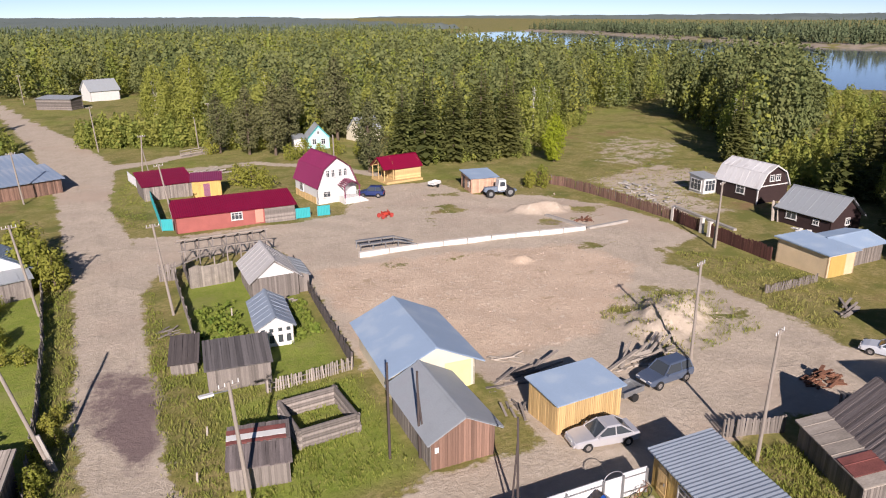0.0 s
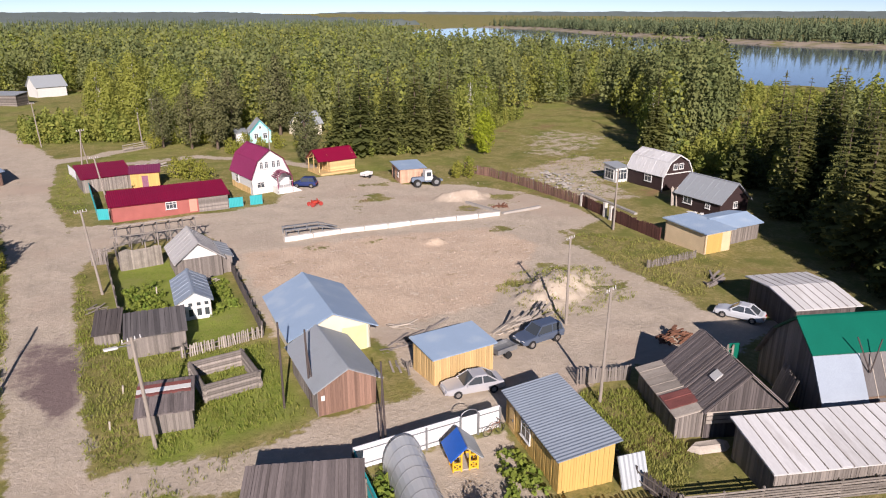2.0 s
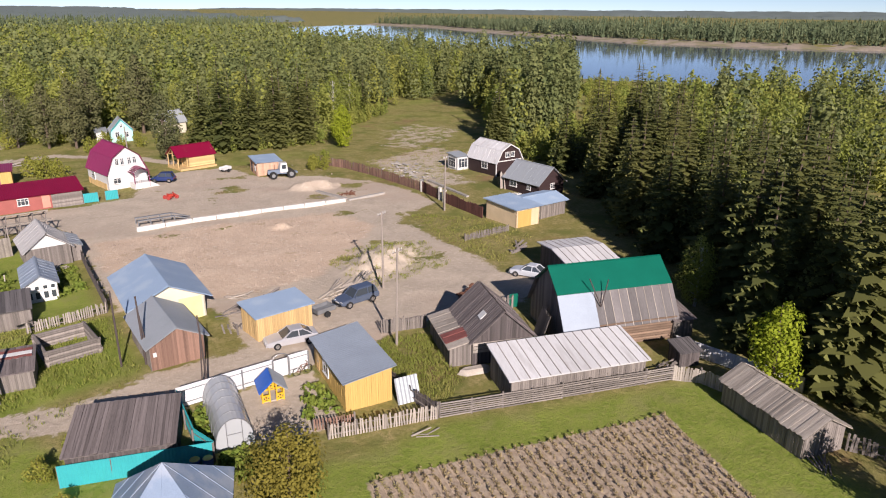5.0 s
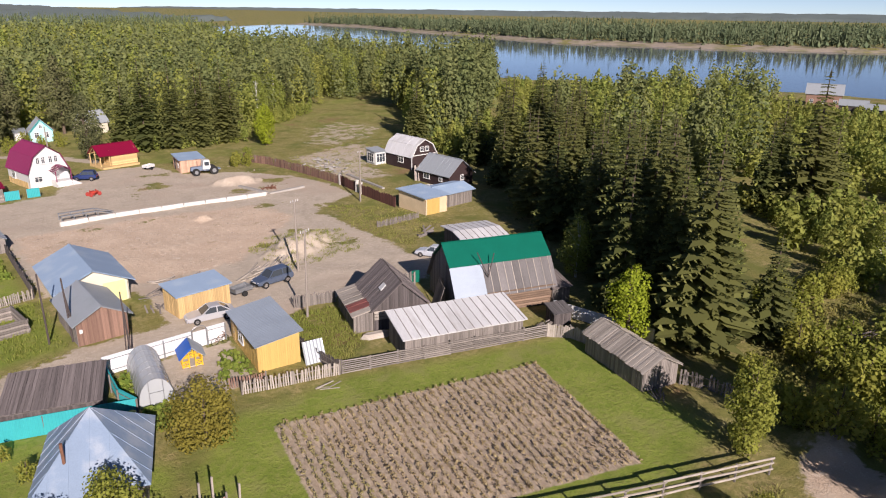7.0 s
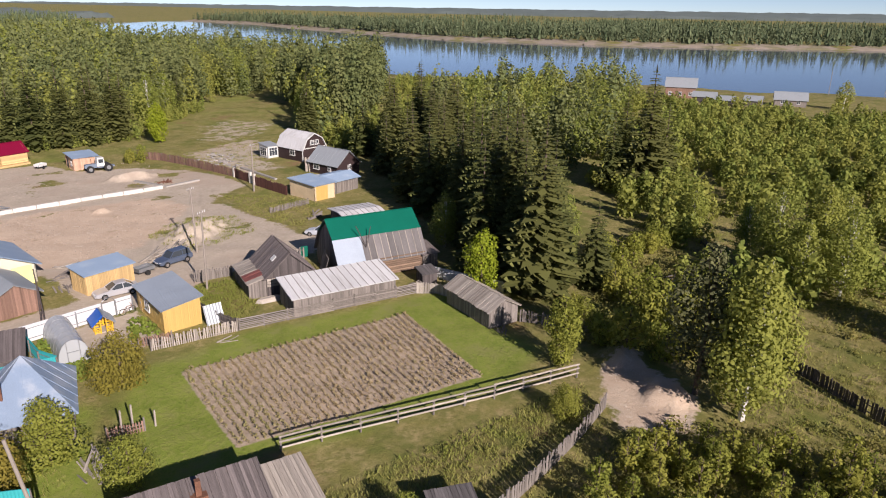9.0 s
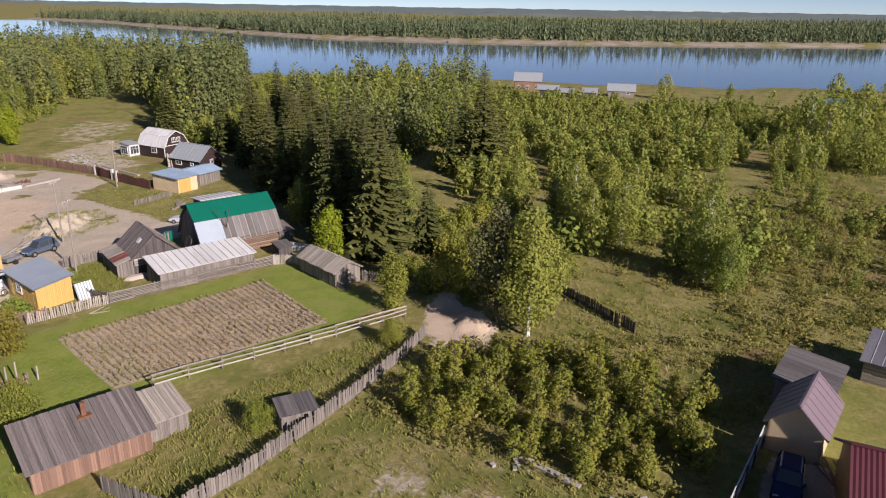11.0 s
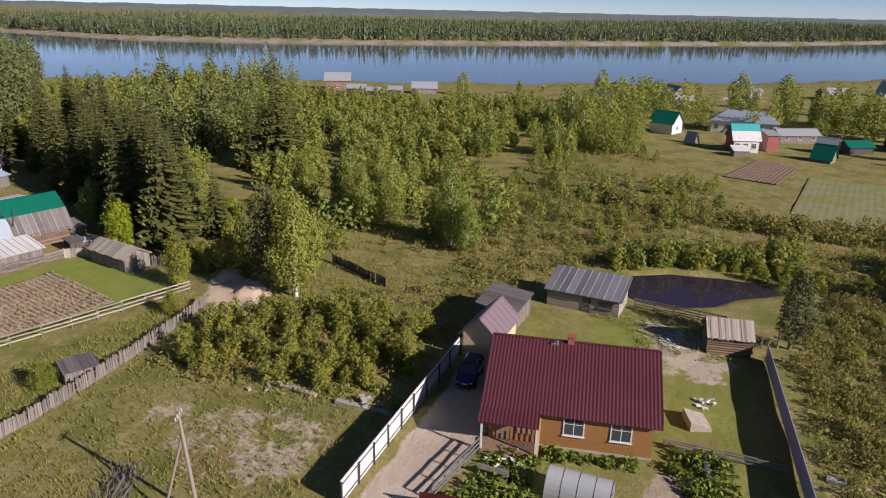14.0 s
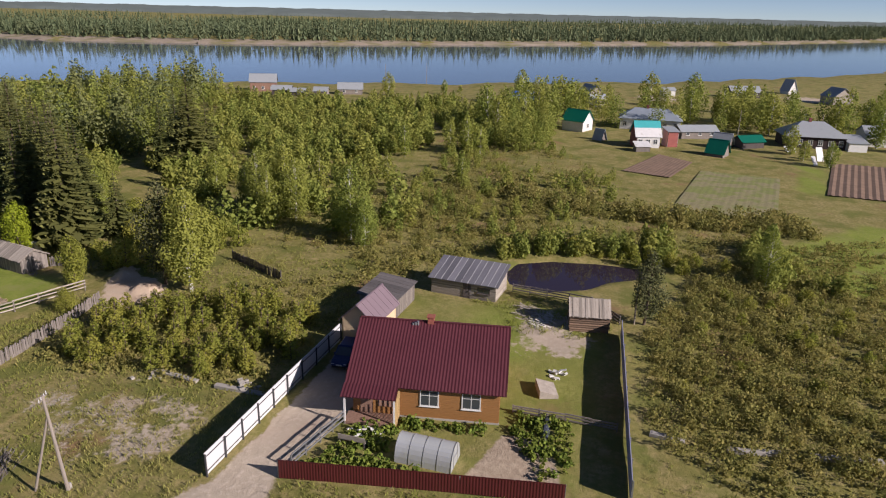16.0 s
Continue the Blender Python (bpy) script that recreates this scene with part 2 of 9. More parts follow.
def ground_material():
    m, n, l, b = nodes_of("ground_cover")
    pos = n.new("ShaderNodeNewGeometry")

    def noise(scale, detail=5, rough=0.6):
        t = n.new("ShaderNodeTexNoise")
        t.inputs["Scale"].default_value, t.inputs["Detail"].default_value, t.inputs["Roughness"].default_value = scale, detail, rough
        l.new(pos.outputs["Position"], t.inputs[0])
        return t.outputs[0]

    def attr(name):
        t = n.new("ShaderNodeAttribute")
        t.attribute_name = name
        return t.outputs["Fac"]

    def mix(fac, a, c):
        t = n.new("ShaderNodeMix")
        t.data_type = "RGBA"
        for i, v in ((6, a), (7, c)):
            if isinstance(v, tuple):
                t.inputs[i].default_value = (*v, 1)
            else:
                l.new(v, t.inputs[i])
        l.new(fac, t.inputs[0])
        return t.outputs[2]

    def ramp(v, lo, hi, a=0.0, c=1.0):
        t = n.new("ShaderNodeMapRange")
        t.interpolation_type = "SMOOTHSTEP"
        l.new(v, t.inputs[0])
        for i, x in enumerate((lo, hi, a, c)):
            t.inputs[i + 1].default_value = x
        return t.outputs[0]

    def math_(op, a, c):
        t = n.new("ShaderNodeMath")
        t.operation = op
        for i, v in ((0, a), (1, c)):
            if isinstance(v, (int, float)):
                t.inputs[i].default_value = v
            else:
                l.new(v, t.inputs[i])
        return t.outputs[0]

    big, mid, fine, tiny = noise(0.06, 4), noise(0.45, 6), noise(2.2, 5), noise(9.0, 4, 0.7)
    # grass, from dry straw to lush
    straw = mix(ramp(mid, 0.35, 0.65), (0.235, 0.210, 0.066), (0.350, 0.285, 0.130))
    straw = mix(ramp(fine, 0.35, 0.7), straw, (0.185, 0.180, 0.055))
    green = mix(ramp(mid, 0.3, 0.7), (0.170, 0.225, 0.034), (0.245, 0.290, 0.055))
    green = mix(ramp(fine, 0.4, 0.75), green, (0.25, 0.265, 0.07))
    lush = math_("ADD", attr("lush"), math_("MULTIPLY", math_("SUBTRACT", big, 0.5), 0.9))
    straw = mix(ramp(noise(0.16, 7, 0.65), 0.49, 0.62), straw, (0.155, 0.165, 0.044))
    straw = mix(ramp(noise(0.075, 7, 0.7), 0.57, 0.69), straw, (0.250, 0.160, 0.085))
    straw = mix(ramp(tiny, 0.5, 0.78), straw, (0.120, 0.118, 0.034))
    green = mix(ramp(tiny, 0.5, 0.75), green, (0.095, 0.145, 0.024))
    green = mix(ramp(noise(0.22, 6, 0.65), 0.52, 0.68), green, (0.235, 0.245, 0.075))
    grass = mix(ramp(lush, 0.25, 0.75), straw, green)
    # bare ground
    sand = mix(ramp(mid, 0.3, 0.7), (0.50, 0.425, 0.335), (0.43, 0.365, 0.285))
    sand = mix(ramp(fine, 0.45, 0.75), sand, (0.55, 0.475, 0.385))
    sand = mix(ramp(tiny, 0.62, 0.74), sand, (0.59, 0.525, 0.44))
    sand = mix(ramp(big, 0.5, 0.7), sand, (0.46, 0.37, 0.29))
    edge = math_("ADD", attr("dirt"), math_("MULTIPLY", math_("SUBTRACT", math_("ADD", mid, math_("MULTIPLY", fine, 0.5)), 0.75), 1.1))
    clay = mix(ramp(mid, 0.3, 0.7), (0.60, 0.475, 0.355), (0.52, 0.395, 0.29))
    clay = mix(ramp(noise(0.9, 6, 0.7), 0.56, 0.66), clay, (0.66, 0.565, 0.45))
    clay = mix(ramp(noise(0.3, 7, 0.72), 0.57, 0.66), clay, (0.43, 0.33, 0.225))
    clay = mix(ramp(tiny, 0.60, 0.68), clay, (0.70, 0.63, 0.54))
    sand = mix(ramp(math_("ADD", attr("clay"), math_("MULTIPLY", math_("SUBTRACT", mid, 0.5), 1.2)), 0.3, 0.7), sand, clay)
    c = mix(ramp(edge, 0.42, 0.62), grass, sand)
    c = mix(ramp(math_("ADD", attr("track"), math_("MULTIPLY", math_("SUBTRACT", mid, 0.5), 0.6)), 0.35, 0.85), c, (0.36, 0.305, 0.24))
    c = mix(ramp(math_("ADD", attr("mud"), math_("MULTIPLY", math_("SUBTRACT", math_("ADD", mid, math_("MULTIPLY", fine, 0.6)), 0.8), 1.3)), 0.30, 0.95), c, (0.20, 0.150, 0.140))
    soil = mix(ramp(fine, 0.35, 0.65), (0.34, 0.27, 0.20), (0.44, 0.36, 0.27))
    c = mix(ramp(math_("ADD", attr("soil"), math_("MULTIPLY", math_("SUBTRACT", fine, 0.5), 0.4)), 0.4, 0.6), c, soil)
    l.new(c, b.inputs["Base Color"])
    b.inputs["Roughness"].default_value = 0.95
    b.inputs["Specular IOR Level"].default_value = 0.15
    bp = n.new("ShaderNodeBump")
    bp.inputs["Strength"].default_value, bp.inputs["Distance"].default_value = 0.7, 0.12
    l.new(math_("ADD", math_("MULTIPLY", fine, 1.0), math_("MULTIPLY", tiny, 0.6)), bp.inputs["Height"])
    l.new(bp.outputs[0], b.inputs["Normal"])
    return m


GROUND = ground_material()


def water_material(name, col, wave, strength):
    m, n, l, b = nodes_of(name)
    b.inputs["Base Color"].default_value = (*col, 1)
    b.inputs["Roughness"].default_value = 0.06
    b.inputs["IOR"].default_value = 1.33
    g, t, bp = n.new("ShaderNodeNewGeometry"), n.new("ShaderNodeTexNoise"), n.new("ShaderNodeBump")
    t.inputs["Scale"].default_value, t.inputs["Detail"].default_value = wave, 4
    bp.inputs["Strength"].default_value, bp.inputs["Distance"].default_value = strength, 0.1
    l.new(g.outputs["Position"], t.inputs[0]), l.new(t.outputs[0], bp.inputs["Height"]), l.new(bp.outputs[0], b.inputs["Normal"])
    return m


WATER = water_material("river_water", (0.10, 0.13, 0.16), 0.35, 0.12)
POND = water_material("pond_water", (0.030, 0.022, 0.036), 1.5, 0.04)

# ---- mesh helpers ----


class Shape:
    """Collects boxes, tubes and panels into one mesh."""

    def __init__(self, pieces=""):
        self.v, self.f = [], []
        self.pieces, self.bars = pieces, []

    def bar(self, o, ex, ey, ez):
        """A box from corner o along three edges: a piece of its own where pieces are named, else part of the mesh."""
        if self.pieces:
            self.bars.append((Vector(o), Vector(ex), Vector(ey), Vector(ez)))
            return
        o, ex, ey, ez = Vector(o), Vector(ex), Vector(ey), Vector(ez)
        if ex.cross(ey).dot(ez) < 0:
            o, ex = o + ex, -ex
        self.frustum([o, o + ey, o + ex + ey, o + ex][::-1], [o + ez, o + ey + ez, o + ex + ey + ez, o + ex + ez][::-1])

    def poly(self, pts):
        k = len(self.v)
        self.v += [tuple(p) for p in pts]
        self.f.append(tuple(range(k, k + len(pts))))

    def box(self, a, c, m=None):
        k = len(self.v)
        p = [(x, y, z) for z in (a[2], c[2]) for y in (a[1], c[1]) for x in (a[0], c[0])]
        self.v += [tuple(m @ Vector(q)) for q in p] if m else p
        self.f += [tuple(k + i for i in q) for q in ((0, 2, 3, 1), (4, 5, 7, 6), (0, 1, 5, 4), (2, 6, 7, 3), (0, 4, 6, 2), (1, 3, 7, 5))]

    def frustum(self, lower, upper):
        """A closed solid between two rings of equal length."""
        k, c = len(self.v), len(lower)
        self.v += [tuple(p) for p in lower] + [tuple(p) for p in upper]
        self.f += [tuple(k + i for i in reversed(range(c))), tuple(k + c + i for i in range(c))]
        self.f += [(k + i, k + (i + 1) % c, k + c + (i + 1) % c, k + c + i) for i in range(c)]

    def tube(self, a, c, r0, r1=None, sides=8):
        a, c = Vector(a), Vector(c)
        r1 = r0 if r1 is None else r1
        d = (c - a).normalized()
        u = d.cross((0, 0, 1) if abs(d.z) < 0.9 else (1, 0, 0)).normalized()
        w = d.cross(u)
        ring = [(math.cos(2 * math.pi * i / sides), math.sin(2 * math.pi * i / sides)) for i in range(sides)]
        self.frustum([a + u * x * r0 + w * y * r0 for x, y in ring][::-1], [c + u * x * r1 + w * y * r1 for x, y in ring][::-1])

    def beam(self, a, c, w, h):
        """A squared bar from a to c, w wide and h high."""
        a, c = Vector(a), Vector(c)
        d = (c - a).normalized()
        s = d.cross((0, 0, 1)) if abs(d.z) < 0.95 else Vector((1, 0, 0))
        s.normalize()
        u = s.cross(d)
        s, u = s * w / 2, u * h / 2
        self.frustum([a - s - u, a - s + u, a + s + u, a + s - u], [c - s - u, c - s + u, c + s + u, c + s - u])

    def mesh(self, name):
        me = bpy.data.meshes.new(name)
        me.from_pydata(self.v, [], self.f)
        me.update()
        return me


def part(name, shape, material, parent=None, label="", m=None):
    """Links one mesh as an object, under its thing or part."""
    me = shape if isinstance(shape, bpy.types.Mesh) else shape.mesh(name)
    if not me.materials:
        me.materials.append(material)
    ob = new(name, me)
    if parent:
        ob.parent = parent
    if m is not None:
        ob.matrix_basis = m
    if label:
        tagged(ob, label)
    if isinstance(shape, Shape):
        pieces(shape.pieces, shape.bars, material, ob)
    return ob


def pieces(name, bars, material, parent):
    """Links one box a bar, all on one mesh, under their part."""
    for o, ex, ey, ez in bars:
        if ex.cross(ey).dot(ez) < 0:
            o, ex = o + ex, -ex
        pc = new(name, unit_box(material))
        pc.parent = parent
        rot = Matrix((ex.normalized(), ey.normalized(), ez.normalized())).transposed()
        pc.matrix_basis = Matrix.LocRotScale(o, rot.to_quaternion(), (ex.length, ey.length, ez.length))


def unit_box(material, cache={}):
    if material.name not in cache:
        s = Shape()
        s.box((0, 0, 0), (1, 1, 1))
        me = s.mesh("piece")
        me.materials.append(material)
        cache[material.name] = me
    return cache[material.name]


def ground_z(x, y):
    """Height of the village ground: flat in the north, a little higher in the south."""
    s = min(max((4 - y) / 66.0, 0), 1)
    s = s * s * (3 - 2 * s)
    k = min(max((x - 70) / 80.0, 0), 1)
    return 1.1 * s * (1 - 0.45 * k * k * (3 - 2 * k))


def thing(name, label, category, x, y, rz=0.0, z=0.0, group="", kind=""):
    ob = new(name)
    ob.empty_display_size = 0.2
    ob.matrix_basis = pose(x, y, ground_z(x, y) + z, 0, 0, rz)
    return tagged(ob, label, category, group, kind)


def quads(name, verts, faces, material, tint=None):
    """A mesh of quads from arrays."""
    me = bpy.data.meshes.new(name)
    verts, faces = np.asarray(verts, np.float32), np.asarray(faces, np.int32)
    me.vertices.add(len(verts))
    me.vertices.foreach_set("co", verts.ravel())
    me.loops.add(faces.size)
    me.loops.foreach_set("vertex_index", faces.ravel())
    me.polygons.add(len(faces))
    me.polygons.foreach_set("loop_start", np.arange(0, faces.size, faces.shape[1], dtype=np.int32))
    if tint is not None:
        me.attributes.new("tint", "FLOAT", "POINT").data.foreach_set("value", np.asarray(tint, np.float32))
    me.update(calc_edges=True)
    me.materials.append(material)
    return me


# ---- plan helpers ----


def inside(px, py, poly):
    """Signed distance to a polygon, positive inside, for arrays of points."""
    px, py = np.asarray(px, float), np.asarray(py, float)
    dist, odd = np.full(px.shape, 1e9), np.zeros(px.shape, bool)
    for (x0, y0), (x1, y1) in zip(poly, poly[1:] + poly[:1]):
        dx, dy = x1 - x0, y1 - y0
        t = np.clip(((px - x0) * dx + (py - y0) * dy) / (dx * dx + dy * dy + 1e-9), 0, 1)
        dist = np.minimum(dist, np.hypot(px - x0 - t * dx, py - y0 - t * dy))
        hit = ((y0 > py) != (y1 > py)) & (px < dx * (py - y0) / (dy if dy else 1e-9) + x0)
        odd ^= hit
    return np.where(odd, dist, -dist)


def beside(px, py, line):
    """Distance to a broken line."""
    px, py = np.asarray(px, float), np.asarray(py, float)
    dist = np.full(px.shape, 1e9)
    for (x0, y0), (x1, y1) in zip(line, line[1:]):
        dx, dy = x1 - x0, y1 - y0
        t = np.clip(((px - x0) * dx + (py - y0) * dy) / (dx * dx + dy * dy), 0, 1)
        dist = np.minimum(dist, np.hypot(px - x0 - t * dx, py - y0 - t * dy))
    return dist

# ---- ground, roads, river ----
NEAR_BANK = [(560, 1300), (400, 900), (290, 620), (232, 420), (224, 215), (252, 172), (282, 100), (312, 20), (372, -100), (500, -235), (760, -420), (1400, -800)]
FAR_BANK = [(2600, -1100), (1600, -620), (1080, -230), (820, 60), (690, 225), (630, 330), (592, 480), (622, 600), (700, 900), (790, 1150), (800, 1400)]
RIVER = NEAR_BANK + FAR_BANK
WEST_ROAD = [(-5.0, 10), (-5.6, 37), (-6.9, 45), (-7.2, 55), (-8.2, 71), (-10.7, 92), (-13.0, 112), (-20.5, 158), (-34.8, 220), (-62, 300), (-52, 300), (-28, 215), (-13, 168), (-5.5, 136), (-5.5, 115), (-5.6, 104), (-4.1, 94), (-2.5, 85), (3, 77), (-1.5, 71), (-2.2, 66), (-1.8, 53), (-1.2, 42), (-0.8, 30), (-0.5, 10)]
SQUARE = [(-2.5, 76), (-3, 88), (1, 86.4), (17, 86.4), (23, 87.5), (26, 93), (33, 101), (42, 101), (44, 90), (52, 86), (58, 78), (60, 69), (59.5, 60), (53, 58), (50, 50), (49.5, 44), (50, 38), (49, 33), (53, 28), (44, 25), (38, 27), (33, 27.5), (30, 26), (24, 25.2), (13, 25.0), (5, 26.5), (-1, 28.5), (-3, 26), (-3, 31), (2.5, 31), (8, 29.6), (12.5, 31), (17, 31), (20, 31), (21, 38), (20, 41), (13, 45), (12.8, 50), (13.2, 70), (12, 77), (3, 77)]
YARD_DIRT = [(16, 17.5), (21.5, 16.8), (23, 24.5), (13.5, 24.6), (15.8, 22)]
DRIVE = [(6, -43), (13, -47.0), (34.4, -48.6), (35, -52.3), (24, -53.2), (14.4, -51), (6, -52)]
SANDPIT = [(36, -20.5), (39.5, -25), (44, -22.5), (47.8, -15), (44.5, -14.2), (38.5, -18)]
SOUTH_WASTE = [(10, -33), (16, -26), (22, -24), (24, -33), (24, -44), (12, -45)]
BURNT_YARD = [(62, 66), (64, 92), (84, 98), (90, 84), (76, 80), (72, 66)]
CLEARING = [(70, 100), (84, 122), (98, 128), (108, 112), (92, 98), (78, 92)]
POTATO = [(19.8, 10.4), (40.6, 5.0), (36.0, -8.4), (17.0, -2.0)]
BEDS = [(16.2, -63.2), (23, -65.5), (23, -69), (16.6, -70.5)]
LUSH = [[(17, 13), (28, 13), (44, 7.5), (46, 2), (43, -9), (36, -11.5), (18, -4), (11, -3), (13, 8)], [(1.5, 45), (12, 46), (12, 68), (1.5, 70)], [(2, 30), (12.5, 31.5), (12, 44.5), (2, 44)],
        [(-30, 30), (-8, 30), (-9, 60), (-11, 72), (-30, 72)], [(3, 28), (13, 10), (5, -12), (-4, 0)], [(36, -8), (46, -2), (49, 6), (42, 8)],
        [(60, -104), (70, -95.5), (80, -98.5), (96, -114), (90, -126), (56, -118)], [(147, -116), (151, -122), (116, -113), (116, -109)], [(95, -101.5), (93, -82), (88, -82), (90, -103)]]
TRACKS = [[(46, 27), (46.5, 38), (46.8, 46), (48, 54), (53, 62), (50, 70.5), (30, 76), (10, 79), (-3, 82), (-8, 92)], [(-3.6, 20), (-4.0, 40), (-4.6, 60), (-6, 80), (-9, 100), (-12, 125), (-20, 170)], [(5, 28.5), (15, 28.4), (28, 29), (40, 30), (47, 34)]]


def axis(lo, hi, step, far_lo, far_hi, grow=1.10):
    out = list(np.arange(lo, hi + step / 2, step))
    for sign, end in ((1, far_hi), (-1, far_lo)):
        s, p, side = step, (out[-1] if sign > 0 else out[0]), []
        while abs(p - end) > s * 1.5:
            s *= grow
            p += sign * s
            side.append(p)
        side.append(end)
        out = out + side if sign > 0 else side[::-1] + out
    return np.array(out)


def smooth(t):
    t = np.clip(t, 0, 1)
    return t * t * (3 - 2 * t)


def land(x, y):
    """Height of the open ground, with river bed, mounds and far hills."""
    z = 1.1 * smooth((4 - y) / 66.0) * (1 - 0.45 * smooth((x - 70) / 80.0))
    z = z - 7.5 * smooth((inside(x, y, RIVER) + 14) / 30.0)
    z = z + 26 * smooth((np.hypot(x - 20, y) - 1300) / 3300.0)
    ripple = 0.10 * np.sin(x * 0.61 + 1.3 * np.sin(y * 0.37)) * np.sin(y * 0.53 + np.sin(x * 0.29))
    z = z + ripple * np.where(np.hypot(x - 30, y - 20) < 140, 0.6, 1.0)
    for cx, cy, rx, ry, h, turn in ((40.3, 43.0, 5.6, 2.9, 1.5, 0.45), (48.5, 78.3, 4.6, 1.8, 1.2, -0.2), (35.8, 61.5, 1.5, 1.0, 0.5, 0), (43.0, -21.0, 3.0, 2.4, 0.8, 0.5), (46.5, -15.5, 2.5, 2.0, 0.9, 0)):
        u, w = (x - cx) * math.cos(turn) + (y - cy) * math.sin(turn), (y - cy) * math.cos(turn) - (x - cx) * math.sin(turn)
        d = np.hypot(u / rx, w / ry) + 0.13 * np.sin(x * 2.1 + y * 1.3) + 0.09 * np.sin(y * 3.7 - x * 1.1)
        z = z + h * smooth(1.15 - d)
    z = z - 0.9 * smooth((inside(x, y, POND_EDGE) + 0.4) / 2.5)
    return z


POND_EDGE = [(53.0, -67.0), (54.2, -61.5), (58, -60), (62.5, -61.5), (65, -66), (65.6, -72), (65, -78), (61.5, -79), (58, -73.5), (55, -71)]


def make_ground():
    xs, ys = axis(-22, 76, 0.55, -4800, 4800), axis(-86, 112, 0.55, -4800, 4800)
    X, Y = np.meshgrid(xs, ys)
    x, y = X.ravel(), Y.ravel()
    z = land(x, y)
    nx, ny = len(xs), len(ys)
    i = (np.arange(ny - 1)[:, None] * nx + np.arange(nx - 1)[None, :]).ravel()
    faces = np.stack([i, i + 1, i + nx + 1, i + nx], 1)
    soft = lambda d, w=1.0: np.clip(0.5 + d / (2 * w), 0, 1)
    dirt = np.zeros_like(x)
    for poly, w, top in ((WEST_ROAD, 1.2, 1), (SQUARE, 1.4, 1), (YARD_DIRT, 0.8, 1), (DRIVE, 0.7, 1), (SANDPIT, 1.5, 1), (SOUTH_WASTE, 4, 0.5), (BURNT_YARD, 3, 0.62), (CLEARING, 6, 0.5)):
        dirt = np.maximum(dirt, top * soft(inside(x, y, poly), w))
    dirt = np.maximum(dirt, soft(2.0 - beside(x, y, [(-6, 134), (2, 138), (18, 149), (40, 158)]), 1.2))
    dirt = np.maximum(dirt, 0.9 * soft(1.6 - beside(x, y, [(6, 127), (18, 128), (30, 118), (36, 108)]), 1.2))
    dirt = np.maximum(dirt, soft(inside(x, y, RIVER) + 18, 8) * np.where(x > 500, 0.3, 0.2))
    dirt = np.maximum(dirt, soft(3 - beside(x, y, [(258, -50), (279, -101), (292, -142), (305, -190), (330, -250)]), 1.5))
    # grass islands in the square
    for cx, cy, r in ((43.5, 46.5, 3.2), (45.0, 41.0, 2.0), (37.0, 46.5, 1.6), (53, 54, 4.5), (56, 50, 3.5), (22, 66, 1.5), (30, 65.5, 1.4), (46, 62.5, 2.0), (37, 84, 3.0), (34, 79, 1.5), (47, 73, 2.5), (54, 76, 3), (40, 92, 2.2), (50, 90, 3), (52, 38, 2.5), (55, 35, 3), (57, 40, 4), (22, 34, 0.9), (20.5, 90.5, 2.2), (26, 90, 1.6), (8, 86, 1.0), (3, 86, 1.2), (13, 86.6, 0.9)):
        dirt = np.minimum(dirt, 1 - 0.62 * soft(r * 1.1 - np.hypot(x - cx, (y - cy) * 1.2) + 0.8 * np.sin(x * 1.3 + cy) + 0.7 * np.sin(y * 1.7 + cx), 2.2))
    lush = np.full_like(x, 0.22)
    for poly in LUSH:
        lush = np.maximum(lush, 0.95 * soft(inside(x, y, poly), 2.0))
    lush = np.where((y > 100) & (x < 240), np.maximum(lush, 0.36), lush)
    lush = np.maximum(lush, 0.50 * soft(inside(x, y, [(34, -49), (49, -51), (50, -74), (24, -74), (17, -72), (16, -52), (24, -54)]), 2.0))
    dirt = np.maximum(dirt, 0.66 * soft(inside(x, y, [(38, -64), (48, -63), (48, -70), (41, -73), (36, -70)]), 2.5))
    soil = soft(inside(x, y, POTATO), 0.6)
    for poly in [BEDS]:
        soil = np.maximum(soil, soft(inside(x, y, poly), 0.8))
    track = np.zeros_like(x)
    for line in TRACKS:
        d = beside(x, y, line)
        track = np.maximum(track, 0.55 * np.exp(-((d - 0.9) / 0.55) ** 2))
    mud = 0.8 * smooth(1.5 - np.hypot((x + 3.9) / 2.6, (y - 47.5) / 6.0)) + 0.75 * smooth(1.4 - np.hypot((x + 2.7) / 1.6, (y - 42) / 5))
    mud = np.maximum(mud, 0.5 * smooth(1.3 - np.hypot((x - 47) / 3, (y - 72.5) / 2)))
    me = quads("ground", np.stack([x, y, z], 1), faces, GROUND)
    clay = np.maximum(soft(inside(x, y, SANDPIT), 3), 0) + 0.9 * soft(inside(x, y, [(14, 47), (14, 68), (30, 67), (44, 64), (46.5, 55), (37, 46), (30, 42), (21, 43)]), 2.0)
    data = {"clay": clay, "dirt": dirt, "lush": lush, "soil": soil, "track": track, "mud": mud}
    for key, values in data.items():
        me.attributes.new(key, "FLOAT", "POINT").data.foreach_set("value", values.astype(np.float32))
    me.polygons.foreach_set("use_smooth", np.ones(len(faces), bool))
    part("ground", me, GROUND)
    tagged(bpy.data.objects["ground"], "rough grass, weeds and bare sandy earth of a village", "ground", kind="structure")
    # the worn road surface, a skin over the ground where cart and car tracks run
    mask = np.maximum(soft(inside(x, y, WEST_ROAD), 1.2), np.maximum(soft(inside(x, y, SQUARE), 1.4), soft(inside(x, y, DRIVE), 0.7))) > 0.5
    keep = mask[faces].all(1)
    f = faces[keep]
    used, back = np.unique(f, return_inverse=True)
